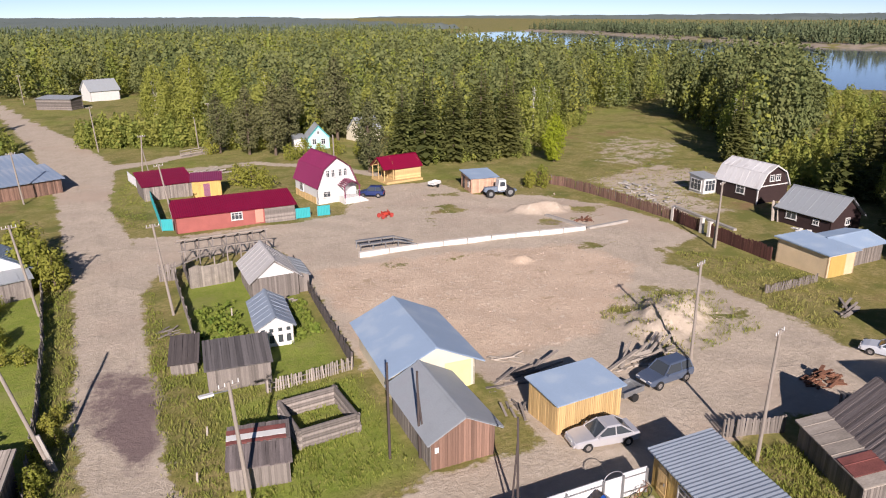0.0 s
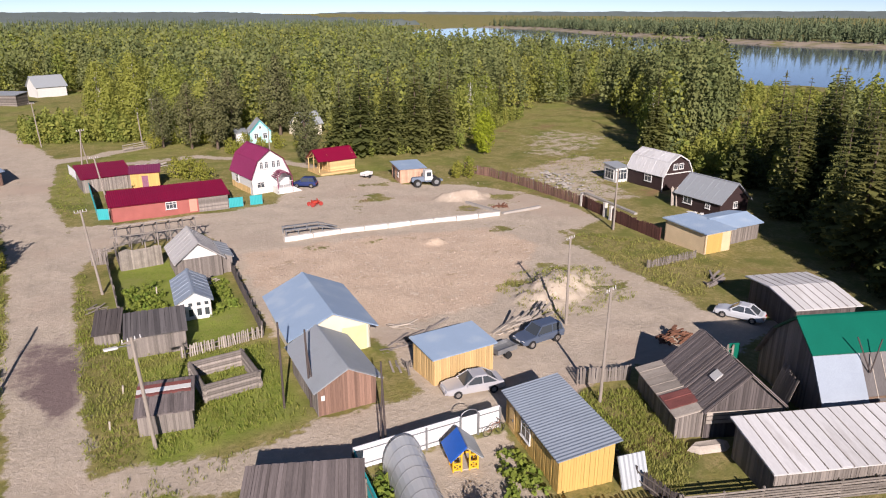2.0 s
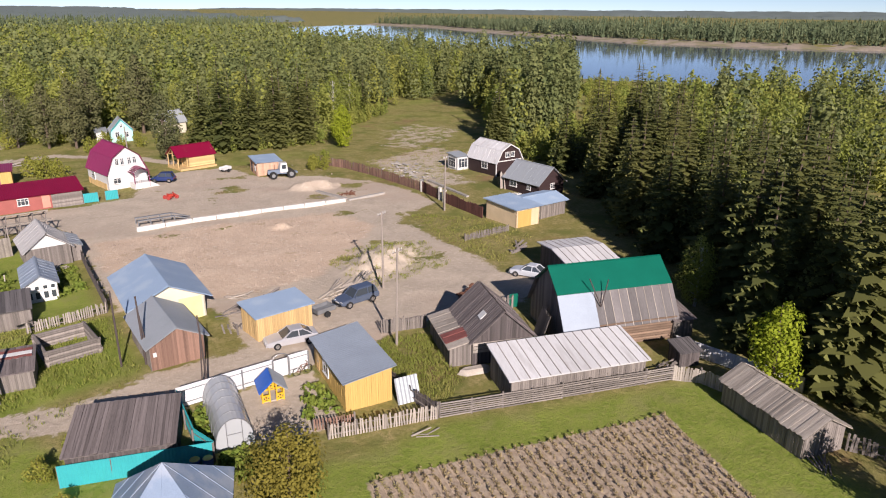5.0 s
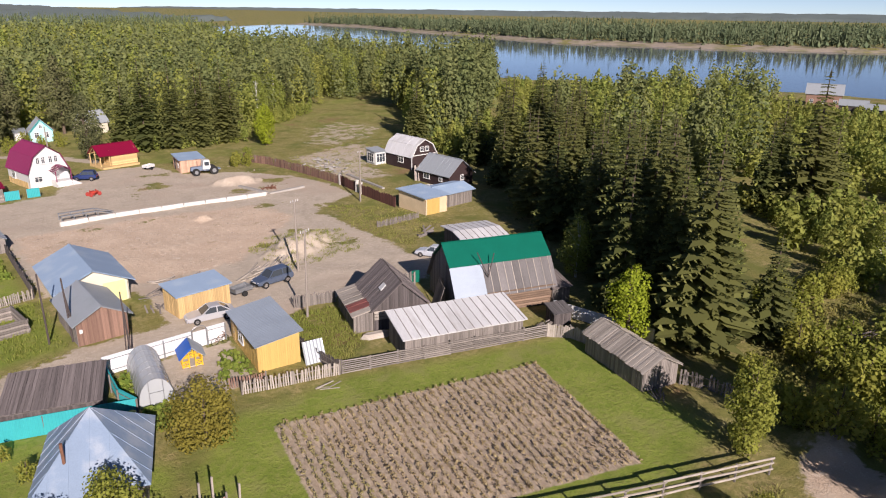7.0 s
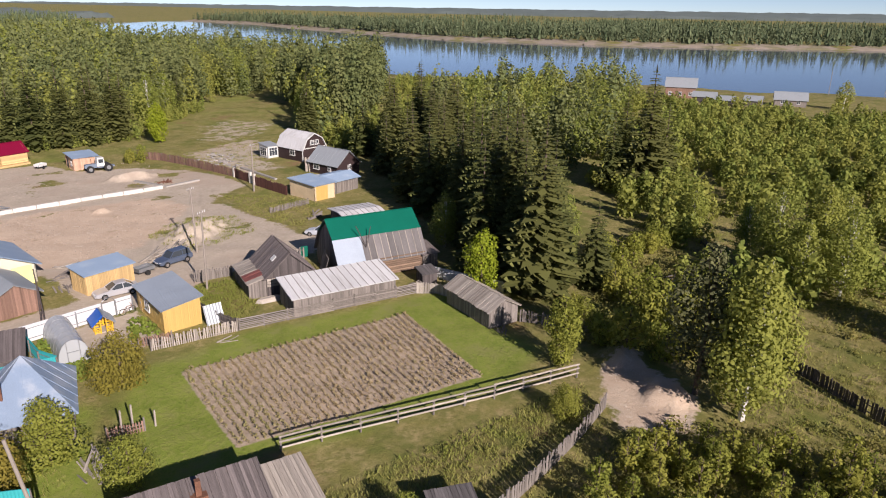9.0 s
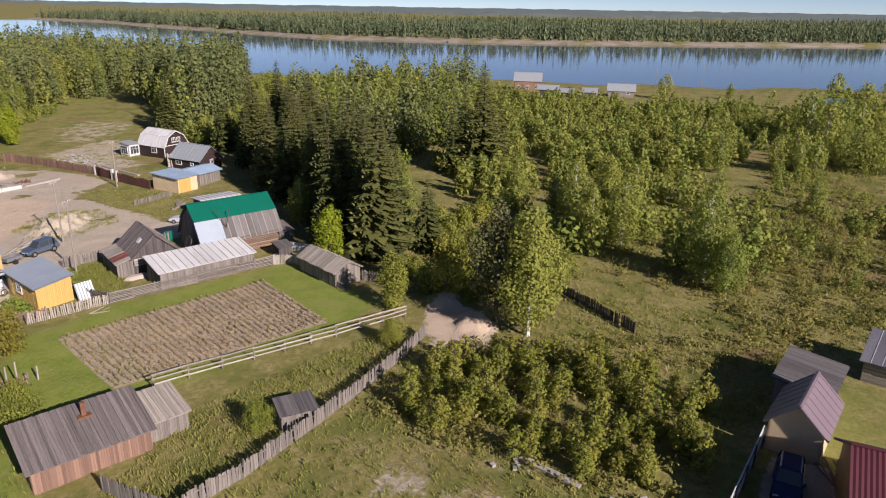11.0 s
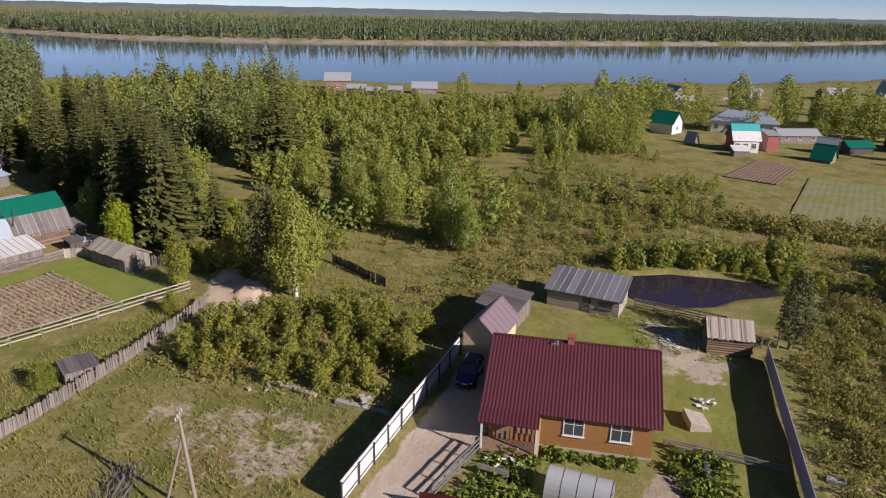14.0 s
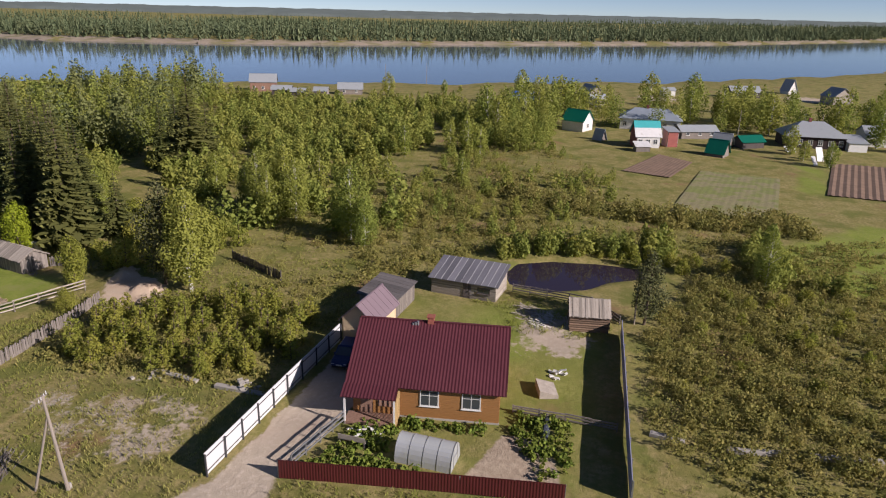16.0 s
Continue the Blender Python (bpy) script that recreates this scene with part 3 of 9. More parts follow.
    me = quads("dirt_road", np.stack([x[used], y[used], z[used] + 0.015], 1), back.reshape(-1, 4), GROUND)
    for key, values in data.items():
        me.attributes.new(key, "FLOAT", "POINT").data.foreach_set("value", values[used].astype(np.float32))
    me.polygons.foreach_set("use_smooth", np.ones(len(f), bool))
    tagged(part("dirt_road", me, GROUND), "pale sandy unpaved road and square with tyre tracks", "road", kind="structure")


make_ground()


def flat(name, pts, z, material, label, category):
    s = Shape()
    s.poly([(px, py, z) for px, py in pts])
    bm = bmesh.new()
    bm.from_mesh(s.mesh("tmp"))
    bmesh.ops.triangulate(bm, faces=bm.faces[:])
    me = bpy.data.meshes.new(name)
    bm.to_mesh(me)
    bm.free()
    return tagged(part(name, me, material), label, category, kind="structure")


flat("river_water", [(180, 1500), (150, 250), (150, 100), (220, -160), (420, -420), (1300, -1100), (3000, -1500), (2900, -900), (1150, -150), (900, 70), (760, 250), (680, 350), (650, 480), (680, 600), (900, 1500)], -3.2, WATER, "calm wide river reflecting the pale sky", "river")
flat("pond_water", [(x + (x - 60) * 0.12, y + (y + 69) * 0.12) for x, y in POND_EDGE], ground_z(60, -68) - 0.28, POND, "dark still pond with weedy banks", "pond")

# ---- vegetation ----
rng = np.random.default_rng(7)


def leaf_cards(centres, size, out=None):
    """One small four-cornered leaf clump at each centre, facing loosely outwards."""
    n = len(centres)
    nrm = rng.normal(size=(n, 3)) * (1.0 if out is None else 0.42)
    if out is not None:
        nrm = nrm + out
    nrm /= np.linalg.norm(nrm, axis=1)[:, None] + 1e-9
    a = np.cross(nrm, rng.normal(size=(n, 3)))
    a /= np.linalg.norm(a, axis=1)[:, None] + 1e-9
    c = np.cross(nrm, a)
    s = size * rng.uniform(0.6, 1.35, (n, 1))
    v = np.stack([centres - a * s * 0.5, centres + c * s * 0.36 + a * s * 0.1, centres + a * s * 0.55, centres - c * s * 0.4 - a * s * 0.05], 1).reshape(-1, 3)
    return v, np.arange(4 * n).reshape(-1, 4)


def crown_cloud(h, r, count, size, low=0.18, lobes=14, top=0.35, weep=0.0):
    """Leaf clumps gathered in uneven lobes round a trunk."""
    u = (np.arange(lobes) + rng.uniform(0, 1, lobes)) / lobes
    prof = np.clip(np.sin(math.pi * np.clip(u * 0.97 + 0.02, 0, 1) ** (0.55 + top)), 0.12, 1) ** 0.8
    ang = np.arange(lobes) * 2.4 + rng.uniform(-0.5, 0.5, lobes)
    rad = r * prof * rng.uniform(0.3, 0.72, lobes)
    zc = (low + (1 - low) * u) * h * 0.95
    cen = np.stack([np.cos(ang) * rad, np.sin(ang) * rad, zc], 1)
    lr = r * rng.uniform(0.30, 0.50, lobes) * (0.35 + 0.65 * prof)
    wgt = lr ** 2 / (lr ** 2).sum()
    pick = rng.choice(lobes, count, p=wgt)
    d = rng.normal(size=(count, 3))
    d /= np.linalg.norm(d, axis=1)[:, None]
    p = cen[pick] + d * (rng.uniform(0.35, 1.08, (count, 1)) ** 0.6) * lr[pick][:, None] * np.array([1, 1, 1.25])
    if weep:
        p[:, 2] -= weep * rng.uniform(0, 1, count) ** 2 * h
    p[:, 2] = np.maximum(p[:, 2], 0.05 * h)
    out = d + 0.5 * p / (r + 1e-6) * np.array([1, 1, 0.0]) + np.array([0, 0, 0.25])
    return leaf_cards(p, size, out), cen


def leaf_tree_meshes(name, h, r, count, size, leaf, bark, low=0.2, lobes=16, top=0.3, weep=0.0):
    (v, f), cen = crown_cloud(h, r, count, size, low, lobes, top, weep)
    s = Shape()
    lean = rng.uniform(-0.03, 0.03, 2) * h
    mids = [(0, 0, -0.2), (lean[0] * 0.4, lean[1] * 0.4, h * 0.35), (lean[0], lean[1], h * 0.7), (lean[0] * 1.2, lean[1] * 1.2, h * 0.96)]
    rad = [h * 0.016 + 0.03, h * 0.012 + 0.02, h * 0.007 + 0.012, 0.012]
    for a, c, ra, rc in zip(mids, mids[1:], rad, rad[1:]):
        s.tube(a, c, ra, rc, 7)
    for c in cen:
        z0 = max(c[2] * 0.7, h * 0.12)
        s.tube((lean[0] * z0 / h, lean[1] * z0 / h, z0), tuple(c), h * 0.005 + 0.008, 0.008, 5)
    trunk = s.mesh("trunk")
    trunk.materials.append(bark)
    return trunk, quads("crown", v, f, leaf)


def spruce_arrays(h, r, whorls, arms, fine=True, bare=0.06, power=0.85):
    V, F = [], []

    def kite(p):
        k = len(V)
        V.extend(p)
        F.append((k, k + 1, k + 2, k + 3))
    for i in range(whorls):
        t = bare + (1 - bare) * (i + rng.uniform(-0.3, 0.3)) / whorls
        t = min(max(t, bare), 0.985)
        z, ln = t * h, r * (1 - t) ** power * min(1, 0.55 + 3.0 * t) + 0.12
        n = max(3, int(arms * (1 - 0.45 * t)))
        a0 = rng.uniform(0, 6.28)
        for j in range(n):
            a = a0 + 6.2832 * j / n + rng.uniform(-0.25, 0.25)
            L = ln * rng.uniform(0.62, 1.18)
            d, w = np.array([math.cos(a), math.sin(a), 0]), np.array([-math.sin(a), math.cos(a), 0])
            drop = L * rng.uniform(0.18, 0.42) * (1 - 0.7 * t)
            wid = max(0.16, L * (0.20 if fine else 0.30))
            if not fine:
                # coarse far crowns: boughs hang like shingles
                drop = (0.75 + 0.5 * rng.uniform(0, 1)) * 1.5 * h / whorls
                wid = L * 0.62
            root, mid, tip = np.array([0, 0, z]), d * L * 0.55 + [0, 0, z - drop * 0.45], d * L + [0, 0, z - drop * 0.75]
            kite([root, mid + w * wid, tip, mid - w * wid])
            if fine:
                for u in (0.35, 0.6, 0.82):
                    q = root + (tip - root) * u - np.array([0, 0, drop * 0.12])
                    for sgn in (-1, 1):
                        e = q + (d * 0.5 + w * sgn) * L * 0.30 * (1.15 - u) + np.array([0, 0, -L * 0.13])
                        g = (e - q) * 0.5
                        hang = np.array([0, 0, -L * 0.12])
                        kite([q, q + g + d * L * 0.07, e, q + g - d * L * 0.07 + hang])
    kite([np.array([0, 0, h * 1.01]), np.array([0.12, 0, h * 0.95]), np.array([0, 0, h * 0.93]), np.array([-0.12, 0.03, h * 0.95])])
    return np.array(V), np.array(F)


def spruce_meshes(h, r, whorls=34, arms=10):
    v, f = spruce_arrays(h, r, whorls, arms)
    s = Shape()
    s.tube((0, 0, -0.3), (0, 0, h * 0.5), h * 0.013 + 0.03, h * 0.007 + 0.02, 7)
    s.tube((0, 0, h * 0.5), (0, 0, h), h * 0.007 + 0.02, 0.01, 6)
    trunk = s.mesh("trunk")
    trunk.materials.append(BARK)
    return trunk, quads("crown", v, f, SPRUCE)


def plant(name, label, category, meshes, x, y, scale=1.0, group="", wide=1.0):
    ob = thing(name, label, category, x, y, rng.uniform(0, 360), group=group)
    ob.scale = (scale * wide, scale * wide, scale)
    ob.location.z = float(land(np.array([x]), np.array([y]))[0])
    part("trunk", meshes[0], BARK, ob)
    part("crown", meshes[1], BIRCH, ob)
    return ob


def scatter(name, kinds, xs, ys, scales, material, label, category, tints=None, zoff=0.0):
    """Very many plants as one mesh."""
    V, F, T, k = [], [], [], 0
    zs = land(np.asarray(xs), np.asarray(ys)) + zoff
    for i, (x, y, z, s) in enumerate(zip(xs, ys, zs, scales)):
        v, f = kinds[rng.integers(0, len(kinds))]
        a = rng.uniform(0, 6.2832)
        ca, sa = math.cos(a) * s, math.sin(a) * s
        wide = rng.uniform(0.85, 1.2)
        V.append(np.stack([(v[:, 0] * ca - v[:, 1] * sa) * wide + x, (v[:, 0] * sa + v[:, 1] * ca) * wide + y, v[:, 2] * s + z], 1))
        F.append(f + k)
        T.append(np.full(len(v), rng.uniform(0, 1) if tints is None else tints[i]))
        k += len(v)
    me = quads(name, np.concatenate(V), np.concatenate(F), material, np.concatenate(T))
    return tagged(part(name, me, material), label, category, kind="stuff")


def sow(poly, count, lo=0.0):
    """Random places inside a polygon."""
    p = np.array(poly)
    n = count * 6
    x, y = rng.uniform(p[:, 0].min(), p[:, 0].max(), n), rng.uniform(p[:, 1].min(), p[:, 1].max(), n)
    ok = inside(x, y, list(poly)) > lo
    return x[ok][:count], y[ok][:count]


def plain_leaf(h, r, count, size, **kw):
    (v, f), _ = crown_cloud(h, r, count, size, **kw)
    return v, f




def cone_cloud(h, r, count, size, bare=0.05, power=0.8):
    """A ragged cone of drooping sprays, in uneven tiers."""
    t = bare + (1 - bare) * (1 - np.sqrt(rng.uniform(0.0, 1, count)))
    tier = np.round(t * 16 + rng.uniform(-0.35, 0.35, count)) / 16
    t = np.clip(0.6 * tier + 0.4 * t, bare, 0.995)
    a = rng.uniform(0, 6.2832, count)
    lean = 1 + 0.22 * np.sin(3 * a + t * 21) + 0.12 * np.sin(5 * a + t * 37)
    rad = (r * (1 - t) ** power * np.minimum(1, 0.6 + 3 * t) * lean + 0.1) * rng.uniform(0.45, 1.05, count)
    p = np.stack([np.cos(a) * rad, np.sin(a) * rad, t * h - 0.18 * rad], 1)
    out = np.stack([np.cos(a), np.sin(a), np.full(count, 0.7)], 1)
    return leaf_cards(p, size, out)


MID_SPRUCE = [cone_cloud(h, r, 380, 0.62) for h, r in ((14, 2.9), (17, 3.2), (12, 2.6), (16, 2.6))]
MID_PINE = [plain_leaf(15, 3.1, 360, 0.62, low=0.22, lobes=22, top=0.05) for _ in range(4)]
MID_LEAF = [plain_leaf(12, 3.3, 440, 0.58, low=0.04, lobes=26, top=tt) for tt in (0.1, 0.25, 0.3, 0.0)]
BACK_SPRUCE = [cone_cloud(h, r, 110, 1.05) for h, r in ((14, 3.0), (17, 3.3), (13, 2.8))]
BACK_PINE = [plain_leaf(15, 3.3, 170, 0.85, low=0.3, lobes=16, top=0.05) for _ in range(3)]
BACK_LEAF = [plain_leaf(12.5, 3.6, 200, 0.82, low=0.1, lobes=18, top=tt) for tt in (0.1, 0.3, 0.2)]
LOW_CONE = [cone_cloud(h, r, 34, 1.7) for h, r in ((15, 3.0), (17, 3.4))]
LOW_LEAF = [plain_leaf(12.5, 3.6, 70, 1.55, low=0.15, lobes=12) for _ in range(3)]
TINY = [spruce_arrays(h, r, 4, 4, False) for h, r in ((15, 3.2), (18, 3.6), (13, 3.4))]
SHRUB = [plain_leaf(hh, rr, 200, 0.36, low=0.02, lobes=16, top=tt) for hh, rr, tt in ((3.4, 1.2, 0.1), (3.0, 1.5, 0.0), (3.8, 1.0, 0.2), (2.6, 1.5, -0.05), (3.4, 1.3, 0.15))]
LOW_SHRUB = [plain_leaf(hh, rr, 120, 0.25, low=0.0, lobes=12, top=tt) for hh, rr, tt in ((1.9, 1.0, 0.15), (1.6, 1.3, 0.0), (2.2, 0.9, 0.25), (1.3, 1.2, -0.05))]


def woods():
    def zone(poly, count, mix, scale, name, label, lo=0.0, kinds=(MID_SPRUCE, MID_PINE, MID_LEAF)):
        x, y = sow(poly, count, lo)
        pick = rng.uniform(0, 1, len(x))
        con = pick < mix[0]
        pin = (pick >= mix[0]) & (pick < mix[0] + mix[1])
        for sel, kd, mat, word in ((con | pin, None, WOODS_CONIFER, "conifers"), (~(con | pin), kinds[2], WOODS_LEAF, "birches")):
            if sel.sum():
                ks = list(kinds[0]) * max(1, round(mix[0] * 4)) + list(kinds[1]) * round(mix[1] * 4) if kd is None else kd
                scatter(name, ks, x[sel], y[sel], rng.uniform(scale[0], scale[1], sel.sum()), mat, label + " of " + word, "forest")
    # close edge of the wood behind the village, then the wood behind it
    front = [(-20, 275), (-1, 264), (1, 240), (2, 186), (8, 164), (19, 149), (22, 140), (27, 141), (28, 148), (40, 150), (41, 136), (40, 124), (45, 119), (66, 117), (75, 126), (84, 138), (93, 143), (105, 152), (142, 172), (200, 203)]
    zone(front + [(205, 240), (140, 212), (100, 194), (70, 180), (40, 190), (24, 205), (16, 230), (4, 290)], 520, (0.34, 0.26), (0.62, 1.3), "mixed_wood", "dense mixed wood behind the village", 0.5)
    zone([(-60, 330), (-45, 268), (-30, 268), (-4, 282), (16, 230), (24, 205), (40, 190), (70, 180), (100, 194), (140, 212), (205, 240), (215, 330)], 1250, (0.36, 0.26), (0.75, 1.3), "deep_wood", "mixed wood stretching behind the village", 0.0, (BACK_SPRUCE, BACK_PINE, BACK_LEAF))
    zone([(-260, 700), (-110, 330), (-60, 330), (215, 330), (225, 430), (280, 620), (330, 760)], 2500, (0.4, 0.2), (0.85, 1.2), "distant_wood", "distant wood to the horizon", 2.0, (LOW_CONE, LOW_CONE, LOW_LEAF))
    x, y = sow([(40, 121), (44, 113), (68, 111), (80, 126), (94, 137), (106, 146), (92, 143), (66, 118)], 95)
    scatter("wood_edge_bushes", SHRUB, x, y, rng.uniform(0.5, 1.3, len(x)), WOODS_LEAF, "bright leafy bushes along the wood's edge", "thicket")
    # roadside alder and willow scrub in the north-west
    x, y = sow([(-14, 168), (-12, 158), (2, 153), (14, 146), (22, 140), (24, 148), (10, 163), (-4, 172)], 210)
    scatter("roadside_thicket", SHRUB, x, y, rng.uniform(0.7, 1.8, len(x)), WOODS_LEAF, "tall green roadside thicket", "thicket")
    x, y = sow([(-60, 240), (-30, 190), (-22, 150), (-40, 120), (-70, 200)], 60)
    scatter("roadside_thicket", SHRUB, x, y, rng.uniform(0.9, 2.2, len(x)), WOODS_LEAF, "tall green roadside thicket", "thicket")
    # tall grove towards the river
    zone([(100, 92), (112, 104), (122, 128), (124, 142), (150, 158), (178, 176), (186, 160), (160, 132), (134, 108), (116, 90)], 230, (0.3, 0.5), (0.95, 1.4), "river_grove", "tall grove of pines near the river", 0)
    # far side of the river
    band = FAR_BANK
    xs, ys = [], []
    for (x0, y0), (x1, y1) in zip(band, band[1:]):
        n = int(math.hypot(x1 - x0, y1 - y0) * (1.5 if x0 < 1700 else 0.6))
        t, off = rng.uniform(0, 1, n), 14 + 190 * rng.uniform(0, 1, n) ** 1.7
        d = Vector((x1 - x0, y1 - y0)).normalized()
        xs.append(x0 + (x1 - x0) * t + d.y * off), ys.append(y0 + (y1 - y0) * t - d.x * off)
    x, y = np.concatenate(xs), np.concatenate(ys)
    scatter("far_shore_forest", LOW_CONE + TINY + LOW_LEAF[:1], x, y, rng.uniform(0.7, 1.35, len(x)), FAR_CONIFER, "dark conifer forest along the far shore", "forest")
    xs, ys = [], []
    for (x0, y0), (x1, y1) in zip(band, band[1:]):
        n = int(math.hypot(x1 - x0, y1 - y0) * 1.9)
        t, off = rng.uniform(0, 1, n), 120 + 900 * rng.uniform(0, 1, n) ** 1.3
        d = Vector((x1 - x0, y1 - y0)).normalized()
        xs.append(x0 + (x1 - x0) * t + d.y * off), ys.append(y0 + (y1 - y0) * t - d.x * off)
    x, y = np.concatenate(xs), np.concatenate(ys)
    ok = inside(x, y, RIVER) < -20
    x, y = x[ok], y[ok]
    scatter("far_bank_forest", TINY, x, y, rng.uniform(0.7, 1.25, len(x)), FAR_CONIFER, "conifer forest stretching beyond the far shore", "forest")
    x, y = sow([(-330, 660), (300, 660), (340, 830), (480, 1230), (620, 1500), (-600, 1600)], 4200)
    scatter("horizon_forest", TINY, x, y, rng.uniform(0.75, 1.35, len(x)), FAR_CONIFER, "conifer forest stretching to the horizon", "forest")
    # low eroded bank along the far shore
    s = Shape()
    for (x0, y0), (x1, y1) in zip(band, band[1:]):
        n = max(2, int(math.hypot(x1 - x0, y1 - y0) / 14))
        d = Vector((x1 - x0, y1 - y0)).normalized()
        tall = 0.9 if y0 < 150 else 0.55
        for k in range(n):
            ring = []
            for t in (k / n, (k + 1) / n):
                px, py = x0 + (x1 - x0) * t, y0 + (y1 - y0) * t
                w = 1 + 0.35 * math.sin(px * 0.031 + py * 0.047)
                ring.append([(px + d.y * o, py - d.x * o, z) for o, z in ((-9, -3.35), (-5 - 2 * w, -3.0), (-3, -2.7 + 0.9 * tall * w), (24, 0.3))])
            for (a, b), (c, e) in zip(zip(ring[0], ring[0][1:]), zip(ring[1], ring[1][1:])):
                s.poly([a, c, e, b])
    tagged(part("far_bank", s, BANK), "pale sandy eroded bank of the far shore", "river bank", kind="structure")
    # canopy of the endless woods beyond, with distance haze put into its colour
    rad, ang = np.geomspace(1350, 4750, 90), np.radians(np.linspace(-62, 112, 330))
    R, A = np.meshgrid(rad, ang)
    jr = R * (1 + rng.uniform(-0.006, 0.006, R.shape))
    x, y = (30 + jr * np.cos(A)).ravel(), (jr * np.sin(A)).ravel()
    far = inside(x, y, FAR_BANK[::-1] + [(900, 5000), (-6000, 5000), (-6000, 6000), (6000, 6000), (6000, -6000), (3000, -2500)])
    west = inside(x, y, [(-3000, 5000), (-250, 640), (260, 660), (330, 900), (480, 1300), (800, 1500), (900, 5000)])
    z = land(x, y) + 7 + rng.uniform(-1.0, 1.0, len(x)) * np.clip(np.hypot(x, y) / 500, 0.8, 3.5) + 3 * np.sin(x * 0.011) * np.sin(y * 0.013)
    shore = np.maximum(far - 250, west)
    keep = shore > 0
    z = np.where((shore < 90) | (np.hypot(x - 30, y) < 1385), land(x, y) - 1.5, z)
    n1 = len(rad)
    i = (np.arange(len(ang) - 1)[:, None] * n1 + np.arange(n1 - 1)[None, :]).ravel()
    f = np.stack([i, i + 1, i + n1 + 1, i + n1], 1)
    f = f[keep[f].all(1)]
    used, back = np.unique(f, return_inverse=True)
    me = quads("distant_forest", np.stack([x, y, z], 1)[used], back.reshape(-1, 4), HAZED_CANOPY, rng.uniform(0, 1, len(used)))
    tagged(part("distant_forest", me, HAZED_CANOPY), "endless forest reaching the horizon, paled blue-grey by painted haze", "forest", kind="stuff")


woods()

# ---- buildings ----


def frame_of(p0, p1):
    d = Vector((p1[0] - p0[0], p1[1] - p0[1]))
    return d.length, math.degrees(math.atan2(d.y, d.x))


def fill_wall(a, c, top, style, s):
    """Fills a wall from a to c (plan points) up to top(t), in pieces of the given style."""
    a, c = Vector((*a, 0)), Vector((*c, 0))
    d = c - a
    L = d.length
    d.normalize()
    nrm = Vector((d.y, -d.x, 0))
    if style in ("planks", "slats", "sheet"):
        w = {"planks": 0.17, "slats": 0.15, "sheet": 0.30}[style]
        n = max(2, round(L / w))
        if style != "sheet":
            s.poly([a + Vector((0, 0, -0.1)), c + Vector((0, 0, -0.1)), c + Vector((0, 0, top(1) - 0.03)), *([a.lerp(c, 0.5) + Vector((0, 0, top(0.5) - 0.04))] if top(0.5) > max(top(0), top(1)) + 0.05 else []), a + Vector((0, 0, top(0) - 0.03))])
        for i in range(n):
            t0, t1 = (i + 0.04) / n, (i + (0.96 if style != "slats" else 0.80)) / n
            out = random.uniform(0.02, 0.045)
            dz = random.uniform(-0.03, 0.0) if style == "planks" else 0
            p, q = a.lerp(c, t0), a.lerp(c, t1)
            b0 = random.uniform(-0.08, 0.06) if style == "planks" else -0.05
            hz = min(top(t0), top(t1)) + dz
            s.bar(p + Vector((0, 0, b0)), q - p, nrm * out, Vector((0, 0, hz - b0)))
    elif style in ("siding", "logs"):
        h = 0.15 if style == "siding" else 0.24
        hi = max(top(t / 20) for t in range(21))
        k = 0
        z = -0.05
        while z < hi - 0.02:
            z1 = min(z + h, hi)
            ts = [t / 40 for t in range(41) if top(t / 40) >= (z + z1) / 2 - 0.02]
            if len(ts) > 1:
                p, q = a.lerp(c, min(ts)), a.lerp(c, max(ts))
                if style == "siding" and s.pieces:
                    s.bar(p + Vector((0, 0, z)) - nrm * 0.06, q - p, nrm * random.uniform(0.085, 0.10), Vector((0, 0, z1 - z - 0.014)))
                elif style == "siding":
                    s.frustum([p + Vector((0, 0, z)) + nrm * 0.045, q + Vector((0, 0, z)) + nrm * 0.045, q + Vector((0, 0, z)) - nrm * 0.06, p + Vector((0, 0, z)) - nrm * 0.06],
                              [p + Vector((0, 0, z1)) + nrm * 0.015, q + Vector((0, 0, z1)) + nrm * 0.015, q + Vector((0, 0, z1)) - nrm * 0.06, p + Vector((0, 0, z1)) - nrm * 0.06])
                else:
                    e = d * (random.uniform(0.12, 0.25) if abs(top(0.5) - top(0.02)) < 0.05 else 0.02)
                    s.tube(p - e + Vector((0, 0, (z + z1) / 2)), q + e + Vector((0, 0, (z + z1) / 2)), h * 0.53, None, 8)
            z, k = z1, k + 1
    else:
        pts = [0, *([0.5] if abs(top(0.5) - (top(0) + top(1)) / 2) > 0.02 else []), 1]
        if style == "gambrel":
            pts = [i / 16 for i in range(17)]
        ring = [a + Vector((0, 0, -0.1)), c + Vector((0, 0, -0.1))] + [a.lerp(c, t) + Vector((0, 0, top(t))) for t in reversed(pts)]
        s.frustum([p - nrm * 0.12 for p in ring][::-1], [p + nrm * 0.0 for p in ring][::-1])


